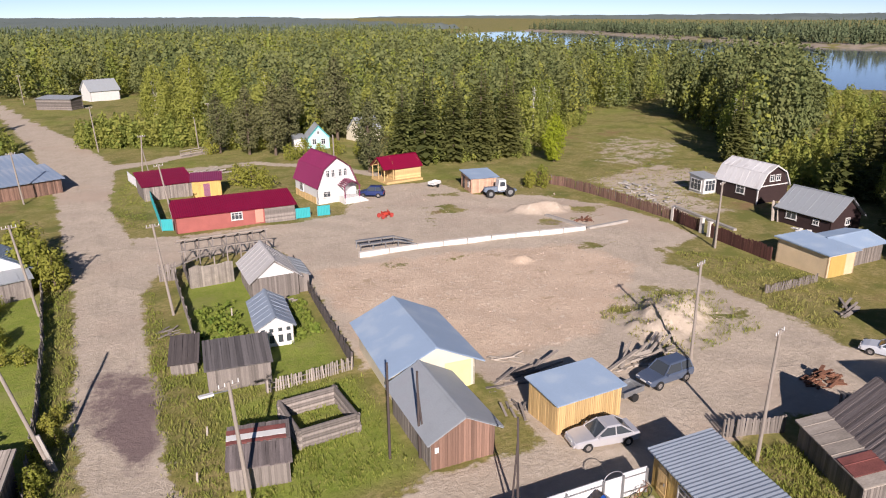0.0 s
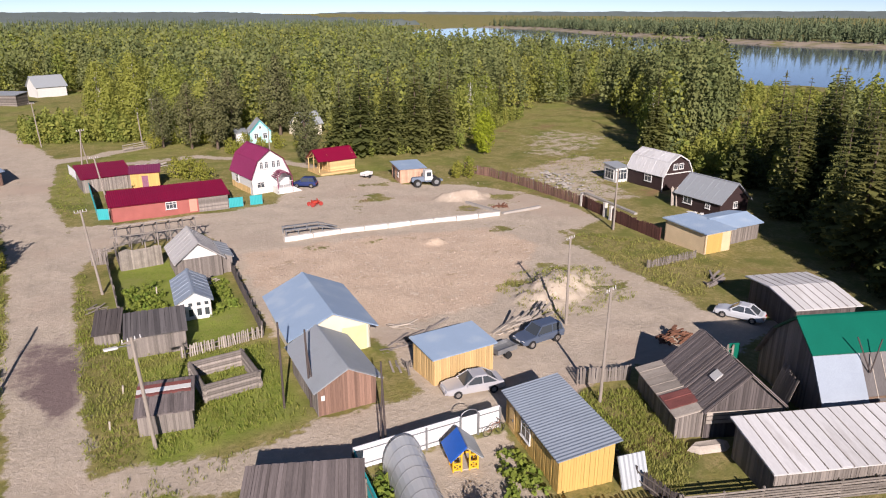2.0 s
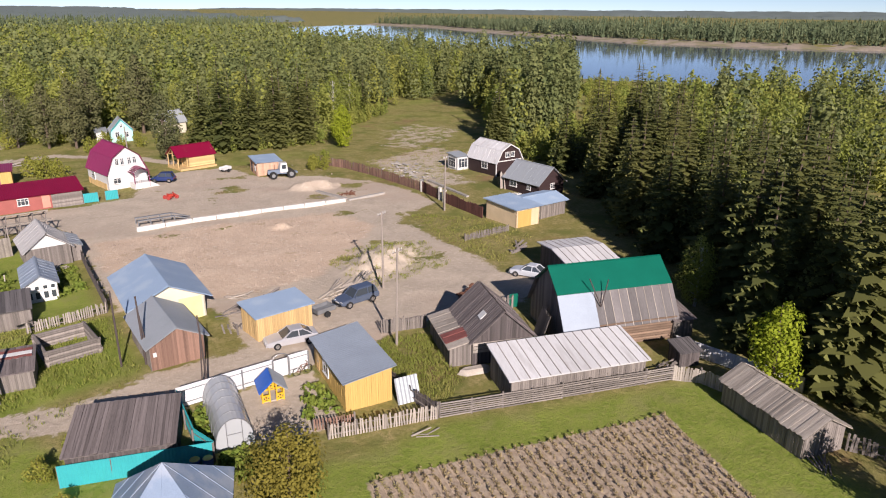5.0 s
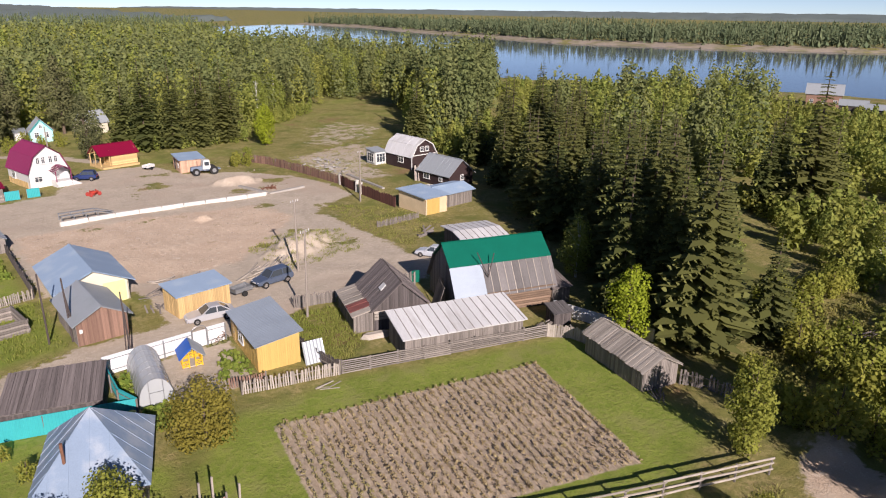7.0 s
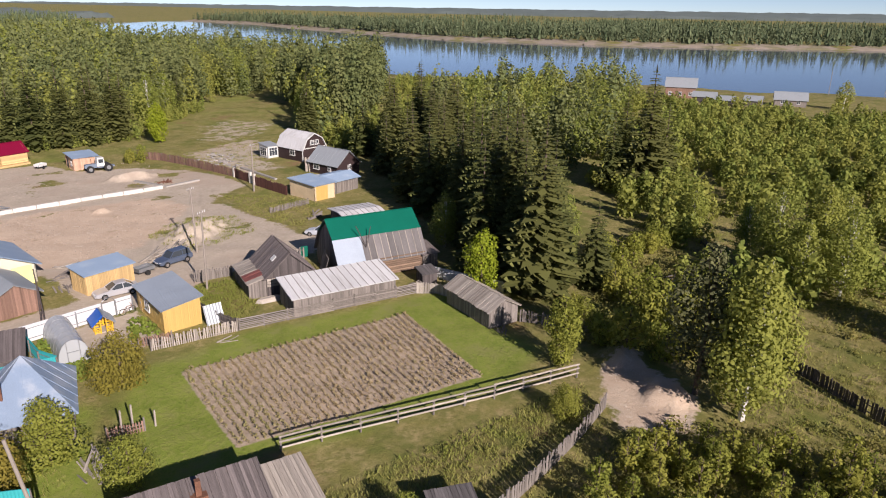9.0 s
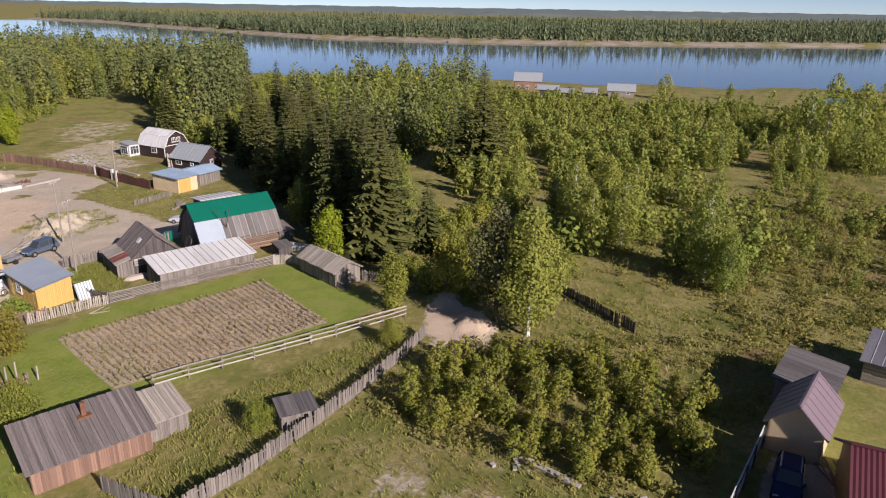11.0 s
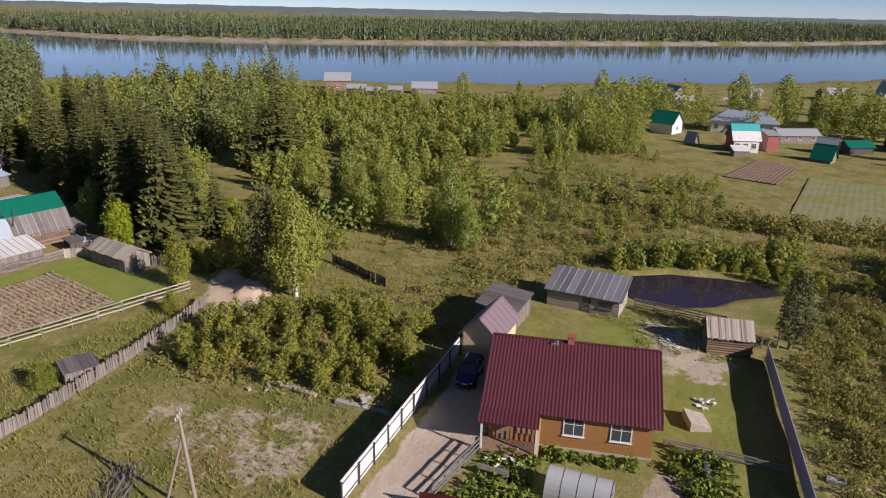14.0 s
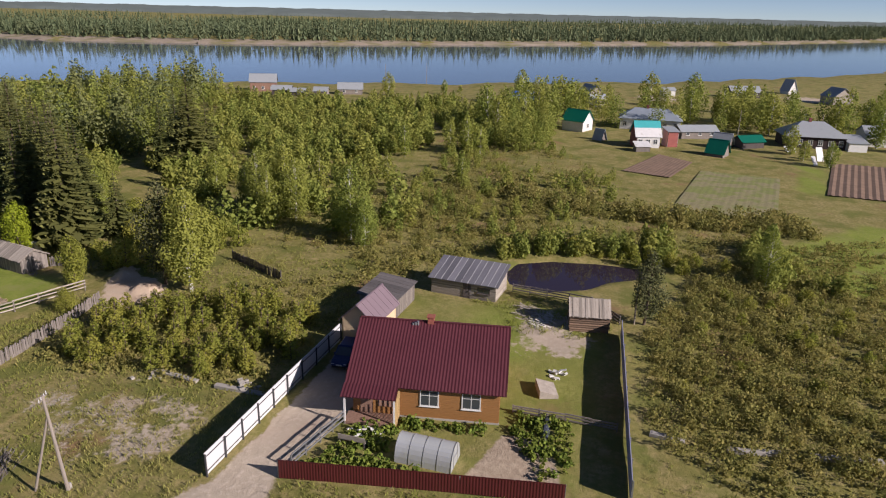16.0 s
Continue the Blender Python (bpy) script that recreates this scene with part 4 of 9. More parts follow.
def roof_panel(s, o, u, v, style, sag=0.0, battens=None):
    """A roof sheet from corner o along u (the ridge's way) and v (up the slope)."""
    o, u, v = Vector(o), Vector(u), Vector(v)
    lu, lv = u.length, v.length
    du, dv = u.normalized(), v.normalized()
    n = du.cross(dv)
    if n.z < 0:
        n = -n
    if style in ("corr", "wave"):
        period, amp = (0.26, 0.018) if style == "corr" else (0.36, 0.035)
        cols = max(4, int(lu / period) * 4)
        k = len(s.v)
        rows = 3
        for j in range(rows):
            for i in range(cols + 1):
                x = lu * i / cols
                w = amp * (math.cos(i * math.pi / 2) + (0.6 if style == "wave" else 0) * math.sin(i * math.pi / 2))
                p = o + du * x + dv * (lv * j / (rows - 1)) + n * (w + 0.04 - sag * math.sin(math.pi * j / (rows - 1)))
                s.v.append(tuple(p))
        for j in range(rows - 1):
            for i in range(cols):
                q = k + j * (cols + 1) + i
                s.f.append((q, q + 1, q + cols + 2, q + cols + 1))
    elif style == "boards":
        x = 0.0
        while x < lu - 0.03:
            w = min(random.uniform(0.14, 0.24), lu - x)
            lift, ext, cut = random.uniform(0.03, 0.075), random.uniform(-0.05, 0.12), random.uniform(0, 0.06)
            tilt = random.uniform(-0.008, 0.008)
            dw, dl = (du + dv * tilt).normalized(), (dv - du * tilt).normalized()
            s.bar(o + du * x - dv * ext + n * lift, dw * w * 0.96, dl * (lv * (1 - cut * 0.1) + ext), n * 0.03)
            x += w
    else:
        step = {"seam": 0.95, "strip": 0.8, "flat": 99}[style]
        for i in range(max(1, math.ceil(lu / step))):
            x0, x1 = i * step, min(lu, (i + 1) * step)
            if x1 - x0 < 0.05:
                continue
            lift = 0.03 + random.uniform(0, 0.02)
            p, q = o + du * x0, o + du * (x1 - (0.012 if style != "flat" else 0))
            e = random.uniform(-0.06, 0.06) if style == "strip" else 0
            s.bar(p - dv * e + n * lift, q - p, dv * (lv + e), n * 0.02)
            if style in ("seam", "strip") and i:
                w = 0.06 if style == "strip" else 0.04
                if battens is None:
                    s.beam(p + n * 0.06, p + v + n * 0.06, w, 0.05)
                else:
                    battens.append((p + n * 0.035 - du * w / 2, du * w, v, n * 0.05))
    # sarking below, so that the roof has a thickness
    ring = [o, o + u, o + u + v, o + v]
    s.frustum([r - n * 0.05 for r in ring][::-1], [r - n * 0.005 for r in ring][::-1])


def window(parent, x, y, z, w, h, rz=0.0, bars=1, material=None):
    """A framed window standing a little proud of the wall; faces -y before its turn."""
    m = pose(x, y, z, 0, 0, rz)
    s = Shape()
    t = 0.09
    s.box((-w / 2, -0.07, 0), (-w / 2 + t, 0.02, h)), s.box((w / 2 - t, -0.07, 0), (w / 2, 0.02, h))
    s.box((-w / 2 + t, -0.07, 0), (w / 2 - t, 0.02, t)), s.box((-w / 2 + t, -0.07, h - t), (w / 2 - t, 0.02, h))
    for i in range(bars):
        bx = -w / 2 + w * (i + 1) / (bars + 1)
        s.box((bx - 0.03, -0.06, t), (bx + 0.03, 0.01, h - t))
    if bars:
        s.box((-w / 2 + t, -0.055, h * 0.64), (w / 2 - t, 0.01, h * 0.64 + 0.05))
    s.box((-w / 2 - 0.06, -0.13, -0.05), (w / 2 + 0.06, 0.0, -0.001))
    ob = part("window", s, material or WHITE_PAINT, parent, m=m)
    g = Shape()
    g.box((-w / 2 + t - 0.01, -0.05, t - 0.01), (w / 2 - t + 0.01, -0.035, h - t + 0.01))
    part("pane", g, GLASS, ob)
    return ob


def door(parent, x, y, z, w, h, material, rz=0.0):
    s = Shape()
    k = max(3, round(w / 0.16))
    for i in range(k):
        s.box((-w / 2 + w * i / k + 0.006, -0.06, 0), (-w / 2 + w * (i + 1) / k - 0.006, -0.025 - 0.008 * (i % 2), h))
    for zz in (0.25, h - 0.35):
        s.box((-w / 2, -0.085, zz), (w / 2, -0.055, zz + 0.1))
    ob = part("door", s, material, parent, m=pose(x, y, z, 0, 0, rz))
    g = Shape()
    g.box((w / 2 - 0.16, -0.13, h * 0.46), (w / 2 - 0.12, -0.08, h * 0.56))
    part("handle", g, STEEL, ob)
    return ob


def profile_top(profile, span):
    def top(t):
        x = t * span
        for (x0, z0), (x1, z1) in zip(profile, profile[1:]):
            if x <= x1 + 1e-6:
                return z0 + (z1 - z0) * (x - x0) / max(x1 - x0, 1e-6)
        return profile[-1][1]
    return top


def building(name, label, category, p0, p1, depth, profile, along="y", wall=GREY_PLANK, style="planks", roof=GREY_METAL, roof_style="seam", over=0.35, front=None, front_style=None, roofs=None, group="", fascia=None, sag=0.0, cap=True, z=0.0, batten=None, styles=None):
    """A building on a rectangle: p0 to p1 is its front, the depth lies to the left of that way.
    profile: (distance, height) points across the roof; along: the ridge's way, 'y' into the depth or 'x' along the front."""
    L, rz = frame_of(p0, p1)
    ob = thing(name, label, category, p0[0], p0[1], rz, group=group, z=z)
    span, run = (L, depth) if along == "y" else (depth, L)
    near = -6 < p0[0] < 60 and -75 < p0[1] < 66
    top = profile_top(profile, span)
    zl, zr = profile[0][1], profile[-1][1]
    gst = "gambrel" if style == "flat" and len(profile) > 3 else style
    if along == "y":
        walls = [((0, 0), (L, 0), top, 1), ((L, 0), (L, depth), lambda t: zr, 0), ((L, depth), (0, depth), lambda t: top(1 - t), 1), ((0, depth), (0, 0), lambda t: zl, 0)]
    else:
        walls = [((0, 0), (L, 0), lambda t: zl, 0), ((L, 0), (L, depth), top, 1), ((L, depth), (0, depth), lambda t: zr, 0), ((0, depth), (0, 0), lambda t: top(1 - t), 1)]
    for i, (a, c, tp, gable) in enumerate(walls):
        st = front_style if (front_style and i == 0) else style
        s = Shape("plank" if near and i != 2 and st in ("planks", "slats", "siding") else "")
        if s.pieces and st == "siding":
            s.poly([(*a, 0), (*c, 0), (*c, tp(1) - 0.1), (*a, tp(0) - 0.1)])
        if st == "flat" and gable:
            st = gst
        fill_wall(a, c, tp, st, s)
        part("wall", s, front if (front and i == 0) else wall, ob)
    n = len(profile) - 1
    for i, ((a0, z0), (a1, z1)) in enumerate(zip(profile, profile[1:])):
        rst = styles[i] if styles else roof_style
        s = Shape({"boards": "board", "strip": "sheet", "seam": "sheet"}.get(rst, "") if p0[0] < 100 else "")
        bt = [] if p0[0] < 100 else None
        slope = Vector((a1 - a0, z1 - z0)).normalized()
        e0, e1 = (over if i == 0 else 0), (over if i == n - 1 else 0)
        b0, c0 = a0 - slope.x * e0, z0 - slope.y * e0
        b1, c1 = a1 + slope.x * e1, z1 + slope.y * e1
        lo, hi = ((b0, c0), (b1, c1)) if z1 >= z0 else ((b1, c1), (b0, c0))
        if along == "y":
            roof_panel(s, (lo[0], -over, lo[1]), (0, run + 2 * over, 0), (hi[0] - lo[0], 0, hi[1] - lo[1]), rst, sag, bt)
        else:
            roof_panel(s, (-over, lo[0], lo[1]), (run + 2 * over, 0, 0), (0, hi[0] - lo[0], hi[1] - lo[1]), rst, sag, bt)
        sl = part("roof", s, roofs[i] if roofs else roof, ob)
        if bt:
            pieces("batten" if batten else "seam", bt, batten or (roofs[i] if roofs else roof), sl)
    if cap and n > 1:
        k = max(range(len(profile)), key=lambda q: profile[q][1])
        rx, rzz = profile[k]
        s = Shape()
        for sg in (-1, 1):
            a = (rx, -over, rzz + 0.10) if along == "y" else (-over, rx, rzz + 0.10)
            u = (0, run + 2 * over, 0) if along == "y" else (run + 2 * over, 0, 0)
            v = (sg * 0.16, 0, -0.06) if along == "y" else (0, sg * 0.16, -0.06)
            a, u, v = Vector(a), Vector(u), Vector(v)
            ring = [a, a + u, a + u + v, a + v]
            s.frustum([q - Vector((0, 0, 0.015)) for q in ring], ring)
        part("ridge_cap", s, roofs[k - 1] if roofs else roof, ob)
    if fascia:
        s = Shape()
        for (a0, z0), (a1, z1) in zip(profile, profile[1:]):
            for e in ((-over - 0.02, run + over + 0.02)):
                p, q = ((a0, e, z0 - 0.02), (a1, e, z1 - 0.02)) if along == "y" else ((e, a0, z0 - 0.02), (e, a1, z1 - 0.02))
                s.beam(p, q, 0.03, 0.16)
        part("fascia", s, fascia, ob)
    return ob


def gable(span, eave, ridge):
    return [(0, eave), (span / 2, ridge), (span, eave)]


def gambrel(span, eave, knee, ridge, inset):
    return [(0, eave), (inset, knee), (span / 2, ridge), (span - inset, knee), (span, eave)]


def length(p0, p1):
    return math.hypot(p1[0] - p0[0], p1[1] - p0[1])


# --- the square: kiosk, garage, grey shed ---
kiosk = building("slatted_kiosk", "fresh yellow slatted timber kiosk with a flat blue metal roof", "kiosk", (21.4, 31.6), (26.5, 32.0), 3.1, [(0, 2.25), (3.1, 2.55)], "x", YELLOW_WOOD, "slats", BLUE_ROOF, "flat", 0.25)
garage = building("blue_roofed_garage", "pale cream garage with a wide light blue metal gable roof", "garage", (13.3, 39.7), (19.5, 39.5), 8.6, gable(6.2, 2.3, 3.75), "y", CREAM_WALL, "flat", BLUE_ROOF, "flat", 0.6)
_s = Shape()
_s.box((3.9, -0.05, 0.0), (5.9, -0.015, 2.1))
part("door", _s, surface("pale_yellow_door", (0.72, 0.66, 0.30), 0.6, 0.1), garage)
shed = building("grey_roofed_shed", "old plank shed with a grey sheet metal gable roof", "shed", (12.8, 31.5), (16.9, 31.5), 6.6, gable(4.1, 2.2, 3.3), "y", GREY_PLANK, "planks", GREY_METAL, "flat", 0.45, front=BROWN_PLANK)
_s = Shape()
_s.box((0.2, -0.09, 1.15), (0.45, -0.05, 1.5))
part("meter_box", _s, WHITE_PAINT, shed)

# --- the yellow house and its yard ---
yellow = building("yellow_house", "ochre yellow timber house with a ribbed grey lean-to roof", "house", (22.5, 17.9), (25.9, 17.4), 7.4, [(0, 2.35), (3.44, 2.85)], "y", YELLOW_PAINT, "planks", RIBBED_GREY, "corr", 0.3)
window(yellow, -0.04, 4.3, 0.8, 1.3, 1.1, -90, 1)
door(yellow, -0.02, 6.4, 0.05, 0.85, 1.9, YELLOW_WOOD, -90)
BRIGHT_YELLOW = surface("bright_yellow_paint", (0.62, 0.36, 0.02), 0.5, 0.1, 2.0, 0.05, 0.1)
play = thing("playhouse", "small open yellow play house with a bright blue gable roof", "playhouse", 18.1, 22.2, -12)
for _x in (0.0, 0.5, 1.0, 1.5):
    for _y in (0.0, 0.75, 1.5):
        if _x in (0.5, 1.0) and _y == 0.75:
            continue
        _s = Shape()
        _s.box((_x - 0.05, _y - 0.05, 0), (_x + 0.05, _y + 0.05, 1.1 if _x in (0.0, 1.5) else 1.5))
        part("post", _s, BRIGHT_YELLOW, play)
for _a, _b in (((0, 0), (0.5, 0)), ((1.0, 0), (1.5, 0)), ((1.5, 0), (1.5, 1.5)), ((0, 1.5), (1.5, 1.5)), ((0, 0), (0, 1.5))):
    for _z in (0.12, 0.55, 1.05):
        _s = Shape()
        _s.beam((*_a, _z), (*_b, _z), 0.06, 0.1)
        part("rail", _s, BRIGHT_YELLOW, play)
    _s = Shape()
    _s.beam((*_a, 0.12), (*_b, 0.55), 0.04, 0.08), _s.beam((*_a, 0.55), (*_b, 0.12), 0.04, 0.08)
    part("brace", _s, BRIGHT_YELLOW, play)
_s = Shape()
_s.box((0, 0, 0.02), (1.5, 1.5, 0.1))
part("floor", _s, PALE_PLANK, play)
for _o, _v, _m in (((-0.25, -0.3, 0.9), (1.0, 0, 0.9), BLUE_PLASTIC), ((1.75, -0.3, 0.9), (-1.0, 0, 0.9), GREY_METAL)):
    _s = Shape()
    roof_panel(_s, _o, (0, 2.1, 0), _v, "flat")
    part("roof", _s, _m, play)
plank_shed = building("plank_roofed_shed", "dark shed roofed with weathered grey boards", "shed", (5.4, 20.1), (11.0, 18.1), 4.5, [(0, 1.95), (4.5, 2.5)], "x", DARK_PLANK, "planks", ROOF_PLANK, "boards", 0.2)

# --- the farm row ---
hipped = thing("blue_hipped_house", "small house under a faded blue hipped metal roof", "house", 5.3, 8.9, frame_of((5.3, 8.9), (10.3, 7.0))[1])
for _a, _c in (((0, 0), (5.3, 0)), ((5.3, 0), (5.3, 6.4)), ((5.3, 6.4), (0, 6.4)), ((0, 6.4), (0, 0))):
    _s = Shape()
    fill_wall(_a, _c, lambda t: 2.3, "planks", _s)
    part("wall", _s, GREY_PLANK, hipped)
_ap, _e = (2.65, 3.6, 5.3), 0.45
_co = [(-_e, -_e, 2.15), (5.3 + _e, -_e, 2.15), (5.3 + _e, 6.4 + _e, 2.15), (-_e, 6.4 + _e, 2.15)]
for _i in range(4):
    _s = Shape()
    _p, _q = Vector(_co[_i]), Vector(_co[(_i + 1) % 4])
    _t = Vector(_ap)
    _s.frustum([_q, _p, _t], [_q + Vector((0, 0, 0.05)), _p + Vector((0, 0, 0.05)), _t + Vector((0, 0, 0.05))])
    _ribs = []
    for _k in range(1, 6):
        _b = _p.lerp(_q, _k / 6)
        _f = 1 - abs(2 * _k / 6 - 1)
        _m = _b + (_t - _p.lerp(_q, 0.5)) * _f * 0.97
        _ribs.append((_b + Vector((0, 0, 0.06)), _m + Vector((0, 0, 0.06))))
    _slope = part("roof", _s, BLUE_OLD, hipped)
    for _b, _m in _ribs:
        _s = Shape()
        _s.beam(_b, _m, 0.035, 0.04)
        part("seam", _s, BLUE_OLD, _slope)
_s = Shape()
_s.tube((1.4, 1.2, 3.0), (1.4, 1.2, 4.7), 0.09)
part("stove_pipe", _s, RUST, hipped)

cottage = building("weathered_log_cottage", "weathered grey cottage with a sagging board roof", "cottage", (33.8, 18.2), (38.5, 16.5), 6.0, gable(length((33.8, 18.2), (38.5, 16.5)), 2.25, 4.5), "y", GREY_PLANK, "planks", ROOF_PLANK, "boards", 0.35, front=DARK_PLANK, cap=False, sag=0.05)
leanto = building("lean_to", "low lean-to with patched grey and rust-red sheets", "lean-to", (32.2, 19.0), (33.9, 18.4), 6.0, [(0, 1.7), (1.8, 2.15)], "y", GREY_PLANK, "planks", PALE_PLANK, "seam", 0.25)
_s = Shape()
roof_panel(_s, (-0.2, 0.6, 1.73), (0, 1.6, 0), (2.0, 0, 0.5), "seam")
part("rusty_sheet", _s, RUST_SHEET, leanto)

_s = Shape()
roof_panel(_s, (1.0, 1.2, 3.35), (0, 0.7, 0), (0.5, 0, 0.45), "flat")
part("roof_patch", _s, WHITE_PAINT, cottage)
for _k in range(3):
    _s = Shape()
    _s.beam((0.0, -0.12, 1.25 + 0.3 * _k), (5.0, -0.12, 1.25 + 0.3 * _k), 0.05, 0.24)
    part("front_board", _s, PALE_PLANK, cottage)
building("side_lean_to", "low grey lean-to beside the grey cottage", "lean-to", (11.9, 62.2), (12.8, 62.2), 4.2, [(0, 2.2), (0.9, 1.8)], "y", GREY_PLANK, "planks", GREY_METAL, "seam", 0.2)
_t = thing("leaning_boards", "long grey boards leaning on the barn", "boards", 41.9, 17.6, -20)
_s = Shape("board")
_s.poly([(0, 0, 0), (0.05, 0, 0), (0.05, 0.05, 0)])
for _k in range(9):
    _d = Vector((0.75, 0.06 * _k, 2.4)).normalized()
    _s.bar((-1.0 + 0.02 * _k, 0.24 * _k, 0), Vector((0, 0.2, 0)), _d.cross(Vector((0, 1, 0))) * 0.03, (_d - Vector((0, _d.y, 0))).normalized() * random.uniform(2.2, 2.9))
part("boards", _s, GREY_PLANK, _t)
_t = thing("green_tarp_panel", "dark green sheet hanging on the yard fence", "sheet", 43.3, 24.9, -18)
_s = Shape()
roof_panel(_s, (0, 0, 0.2), (0.9, 0, 0), (0, 0.06, 1.3), "flat")
part("sheet", _s, GREEN_ROOF, _t)
_b0, _b1 = (41.6, 15.7), (51.2, 12.4)
barn = building("mansard_barn", "tall barn with a green and grey patched mansard roof", "barn", _b0, _b1, 7.4, gambrel(7.4, 2.0, 4.4, 6.2, 1.5), "x", GREY_PLANK, "planks", DARK_ROOF, "strip", 0.35, front=LOG, front_style="logs", roofs=[DARK_ROOF, GREEN_ROOF, GREEN_ROOF, DARK_ROOF], styles=["strip", "flat", "flat", "strip"], batten=PALE_PLANK)
_s = Shape()
_v = Vector((0, 1.5, 2.4))
roof_panel(_s, Vector((-0.4, -0.24, 1.66)), (3.3, 0, 0), _v * 1.14, "flat")
for _q in range(len(_s.v)):
    _x, _y, _z = _s.v[_q]
    _s.v[_q] = (_x, _y - 0.06, _z + 0.03)
part("grey_sheet", _s, RIBBED_GREY, barn, "plain grey metal sheets over the lower slope")
_s = Shape()
_s.tube((3.3, 0.6, 3.4), (2.3, 1.1, 5.8), 0.045, None, 6), _s.tube((3.3, 0.6, 3.4), (4.0, 1.0, 5.6), 0.045, None, 6)
part("aerial_pole", _s, DARK_POLE, barn)
building("lean_to_store", "small plank store beside the barn", "shed", (50.9, 12.2), (52.7, 11.6), 3.0, [(0, 1.7), (3.0, 2.2)], "x", GREY_PLANK, "planks", ROOF_PLANK, "boards", 0.2)
building("small_coop", "low dark plank coop", "shed", (47.0, 8.6), (48.6, 8.0), 1.6, [(0, 1.35), (1.6, 1.6)], "x", DARK_PLANK, "planks", DARK_ROOF, "boards", 0.2)
building("long_white_roofed_shed", "long low plank shed with a white painted roof", "shed", (32.6, 12.1), (43.0, 8.8), 4.0, [(0, 2.0), (4.0, 2.65)], "x", GREY_PLANK, "planks", WHITE_ROOF, "strip", 0.3, batten=GREY_PLANK)
building("white_roofed_shed", "dark plank shed with a white patched sheet roof", "shed", (52.2, 26.0), (57.4, 24.4), 6.6, [(0, 2.3), (3.4, 2.85), (6.6, 2.55)], "x", DARK_PLANK, "planks", WHITE_ROOF, "strip", 0.4, cap=False, batten=GREY_PLANK)
small = building("board_roofed_hut", "leaning grey hut with a board roof at the garden's edge", "hut", (43.4, -3.2), (46.6, -4.1), 7.2, gable(length((43.4, -3.2), (46.6, -4.1)), 1.8, 2.7), "y", GREY_PLANK, "planks", PALE_PLANK, "boards", 0.3, cap=False)

# --- east side of the square ---
beige = building("beige_store", "beige sheet-walled store with a blue roof", "store", (60.7, 44.0), (64.8, 44.1), 6.0, [(0, 2.5), (6.0, 2.75)], "x", BEIGE_WALL, "flat", BLUE_ROOF, "corr", 0.35)
_s = Shape()
_s.box((0.3, -0.05, 0), (2.6, -0.01, 2.2))
part("door", _s, YELLOW_PAINT, beige)
building("plank_store", "grey plank store under a blue metal roof", "store", (65.2, 45.4), (71.0, 45.6), 4.4, [(0, 2.1), (2.2, 2.7), (4.4, 2.3)], "x", GREY_PLANK, "planks", BLUE_ROOF, "corr", 0.4)
black = building("black_house", "black-brown house with a white mansard roof", "house", (77.2, 68.2), (83.0, 68.4), 7.4, gambrel(5.8, 2.5, 4.3, 5.3, 1.0), "y", BLACK_WALL, "flat", WHITE_ROOF, "seam", 0.35, fascia=WHITE_PAINT)
window(black, 2.4, -0.02, 3.1, 0.9, 0.9), window(black, 3.6, -0.02, 3.1, 0.9, 0.9), window(black, -0.02, 3.0, 1.0, 1.5, 1.2, -90)
_s = Shape()
_s.box((-0.06, -0.06, 0), (0.08, 0.08, 2.5)), _s.box((0, -0.05, 2.45), (5.8, -0.01, 2.6))
part("corner_board", _s, WHITE_PAINT, black)
porch = building("white_porch", "glazed white porch with a grey roof", "porch", (74.6, 75.8), (77.0, 75.7), 3.0, [(0, 2.4), (3.0, 2.7)], "x", WHITE_PAINT, "flat", GREY_METAL, "seam", 0.2)
window(porch, 1.2, -0.02, 0.4, 1.9, 1.7, 0, 2), window(porch, -0.02, 1.5, 0.4, 2.2, 1.7, -90, 2)
dark = building("dark_brown_house", "dark brown house with a grey metal gable roof", "house", (73.5, 53.8), (79.0, 54.1), 7.2, gable(5.5, 2.15, 4.4), "y", BLACK_WALL, "flat", GREY_METAL, "seam", 0.45)
window(dark, -0.02, 1.9, 0.9, 0.8, 0.7, -90), window(dark, -0.02, 5.3, 0.8, 1.5, 1.1, -90), window(dark, 3.0, -0.02, 1.0, 0.8, 0.9)
for _p in ((72.6, 61.4), (72.9, 60.8)):
    _t = thing("plank_stack", "pale boards leaning together upright", "planks", *_p)
    _s = Shape()
    for _k in range(7):
        _s.beam((0.16 * _k, 0, 0), (0.1 * _k + 0.25, 0.5, 2.4 + 0.2 * math.sin(_k)), 0.13, 0.03)
    part("boards", _s, PALE_PLANK, _t)

# --- north: crimson-roofed homestead ---
red_low = building("long_red_outbuilding", "long low red outbuilding with a crimson metal roof", "outbuilding", (2.2, 87.3), (16.9, 87.9), 4.4, [(0, 2.15), (4.4, 3.1)], "x", RED_WALL, "flat", RED_ROOF, "corr", 0.3)
window(red_low, 7.3, -0.02, 0.9, 1.4, 1.0, 0, 2)
_s = Shape()
_s.box((9.6, -0.05, 0.2), (10.6, -0.01, 2.05))
part("door", _s, surface("salmon_door", (0.60, 0.27, 0.20), 0.6, 0.1), red_low)
_s = Shape()
fill_wall((10.8, -0.03), (14.7, -0.03), lambda t: 2.0, "siding", _s)
part("siding", _s, GREY_PLANK, red_low)
building("crimson_roofed_shed", "open plank shed with a crimson roof", "shed", (-1.0, 106.2), (5.8, 107.2), 6.2, [(0, 2.2), (6.2, 3.1)], "x", GREY_PLANK, "planks", RED_ROOF, "corr", 0.3)
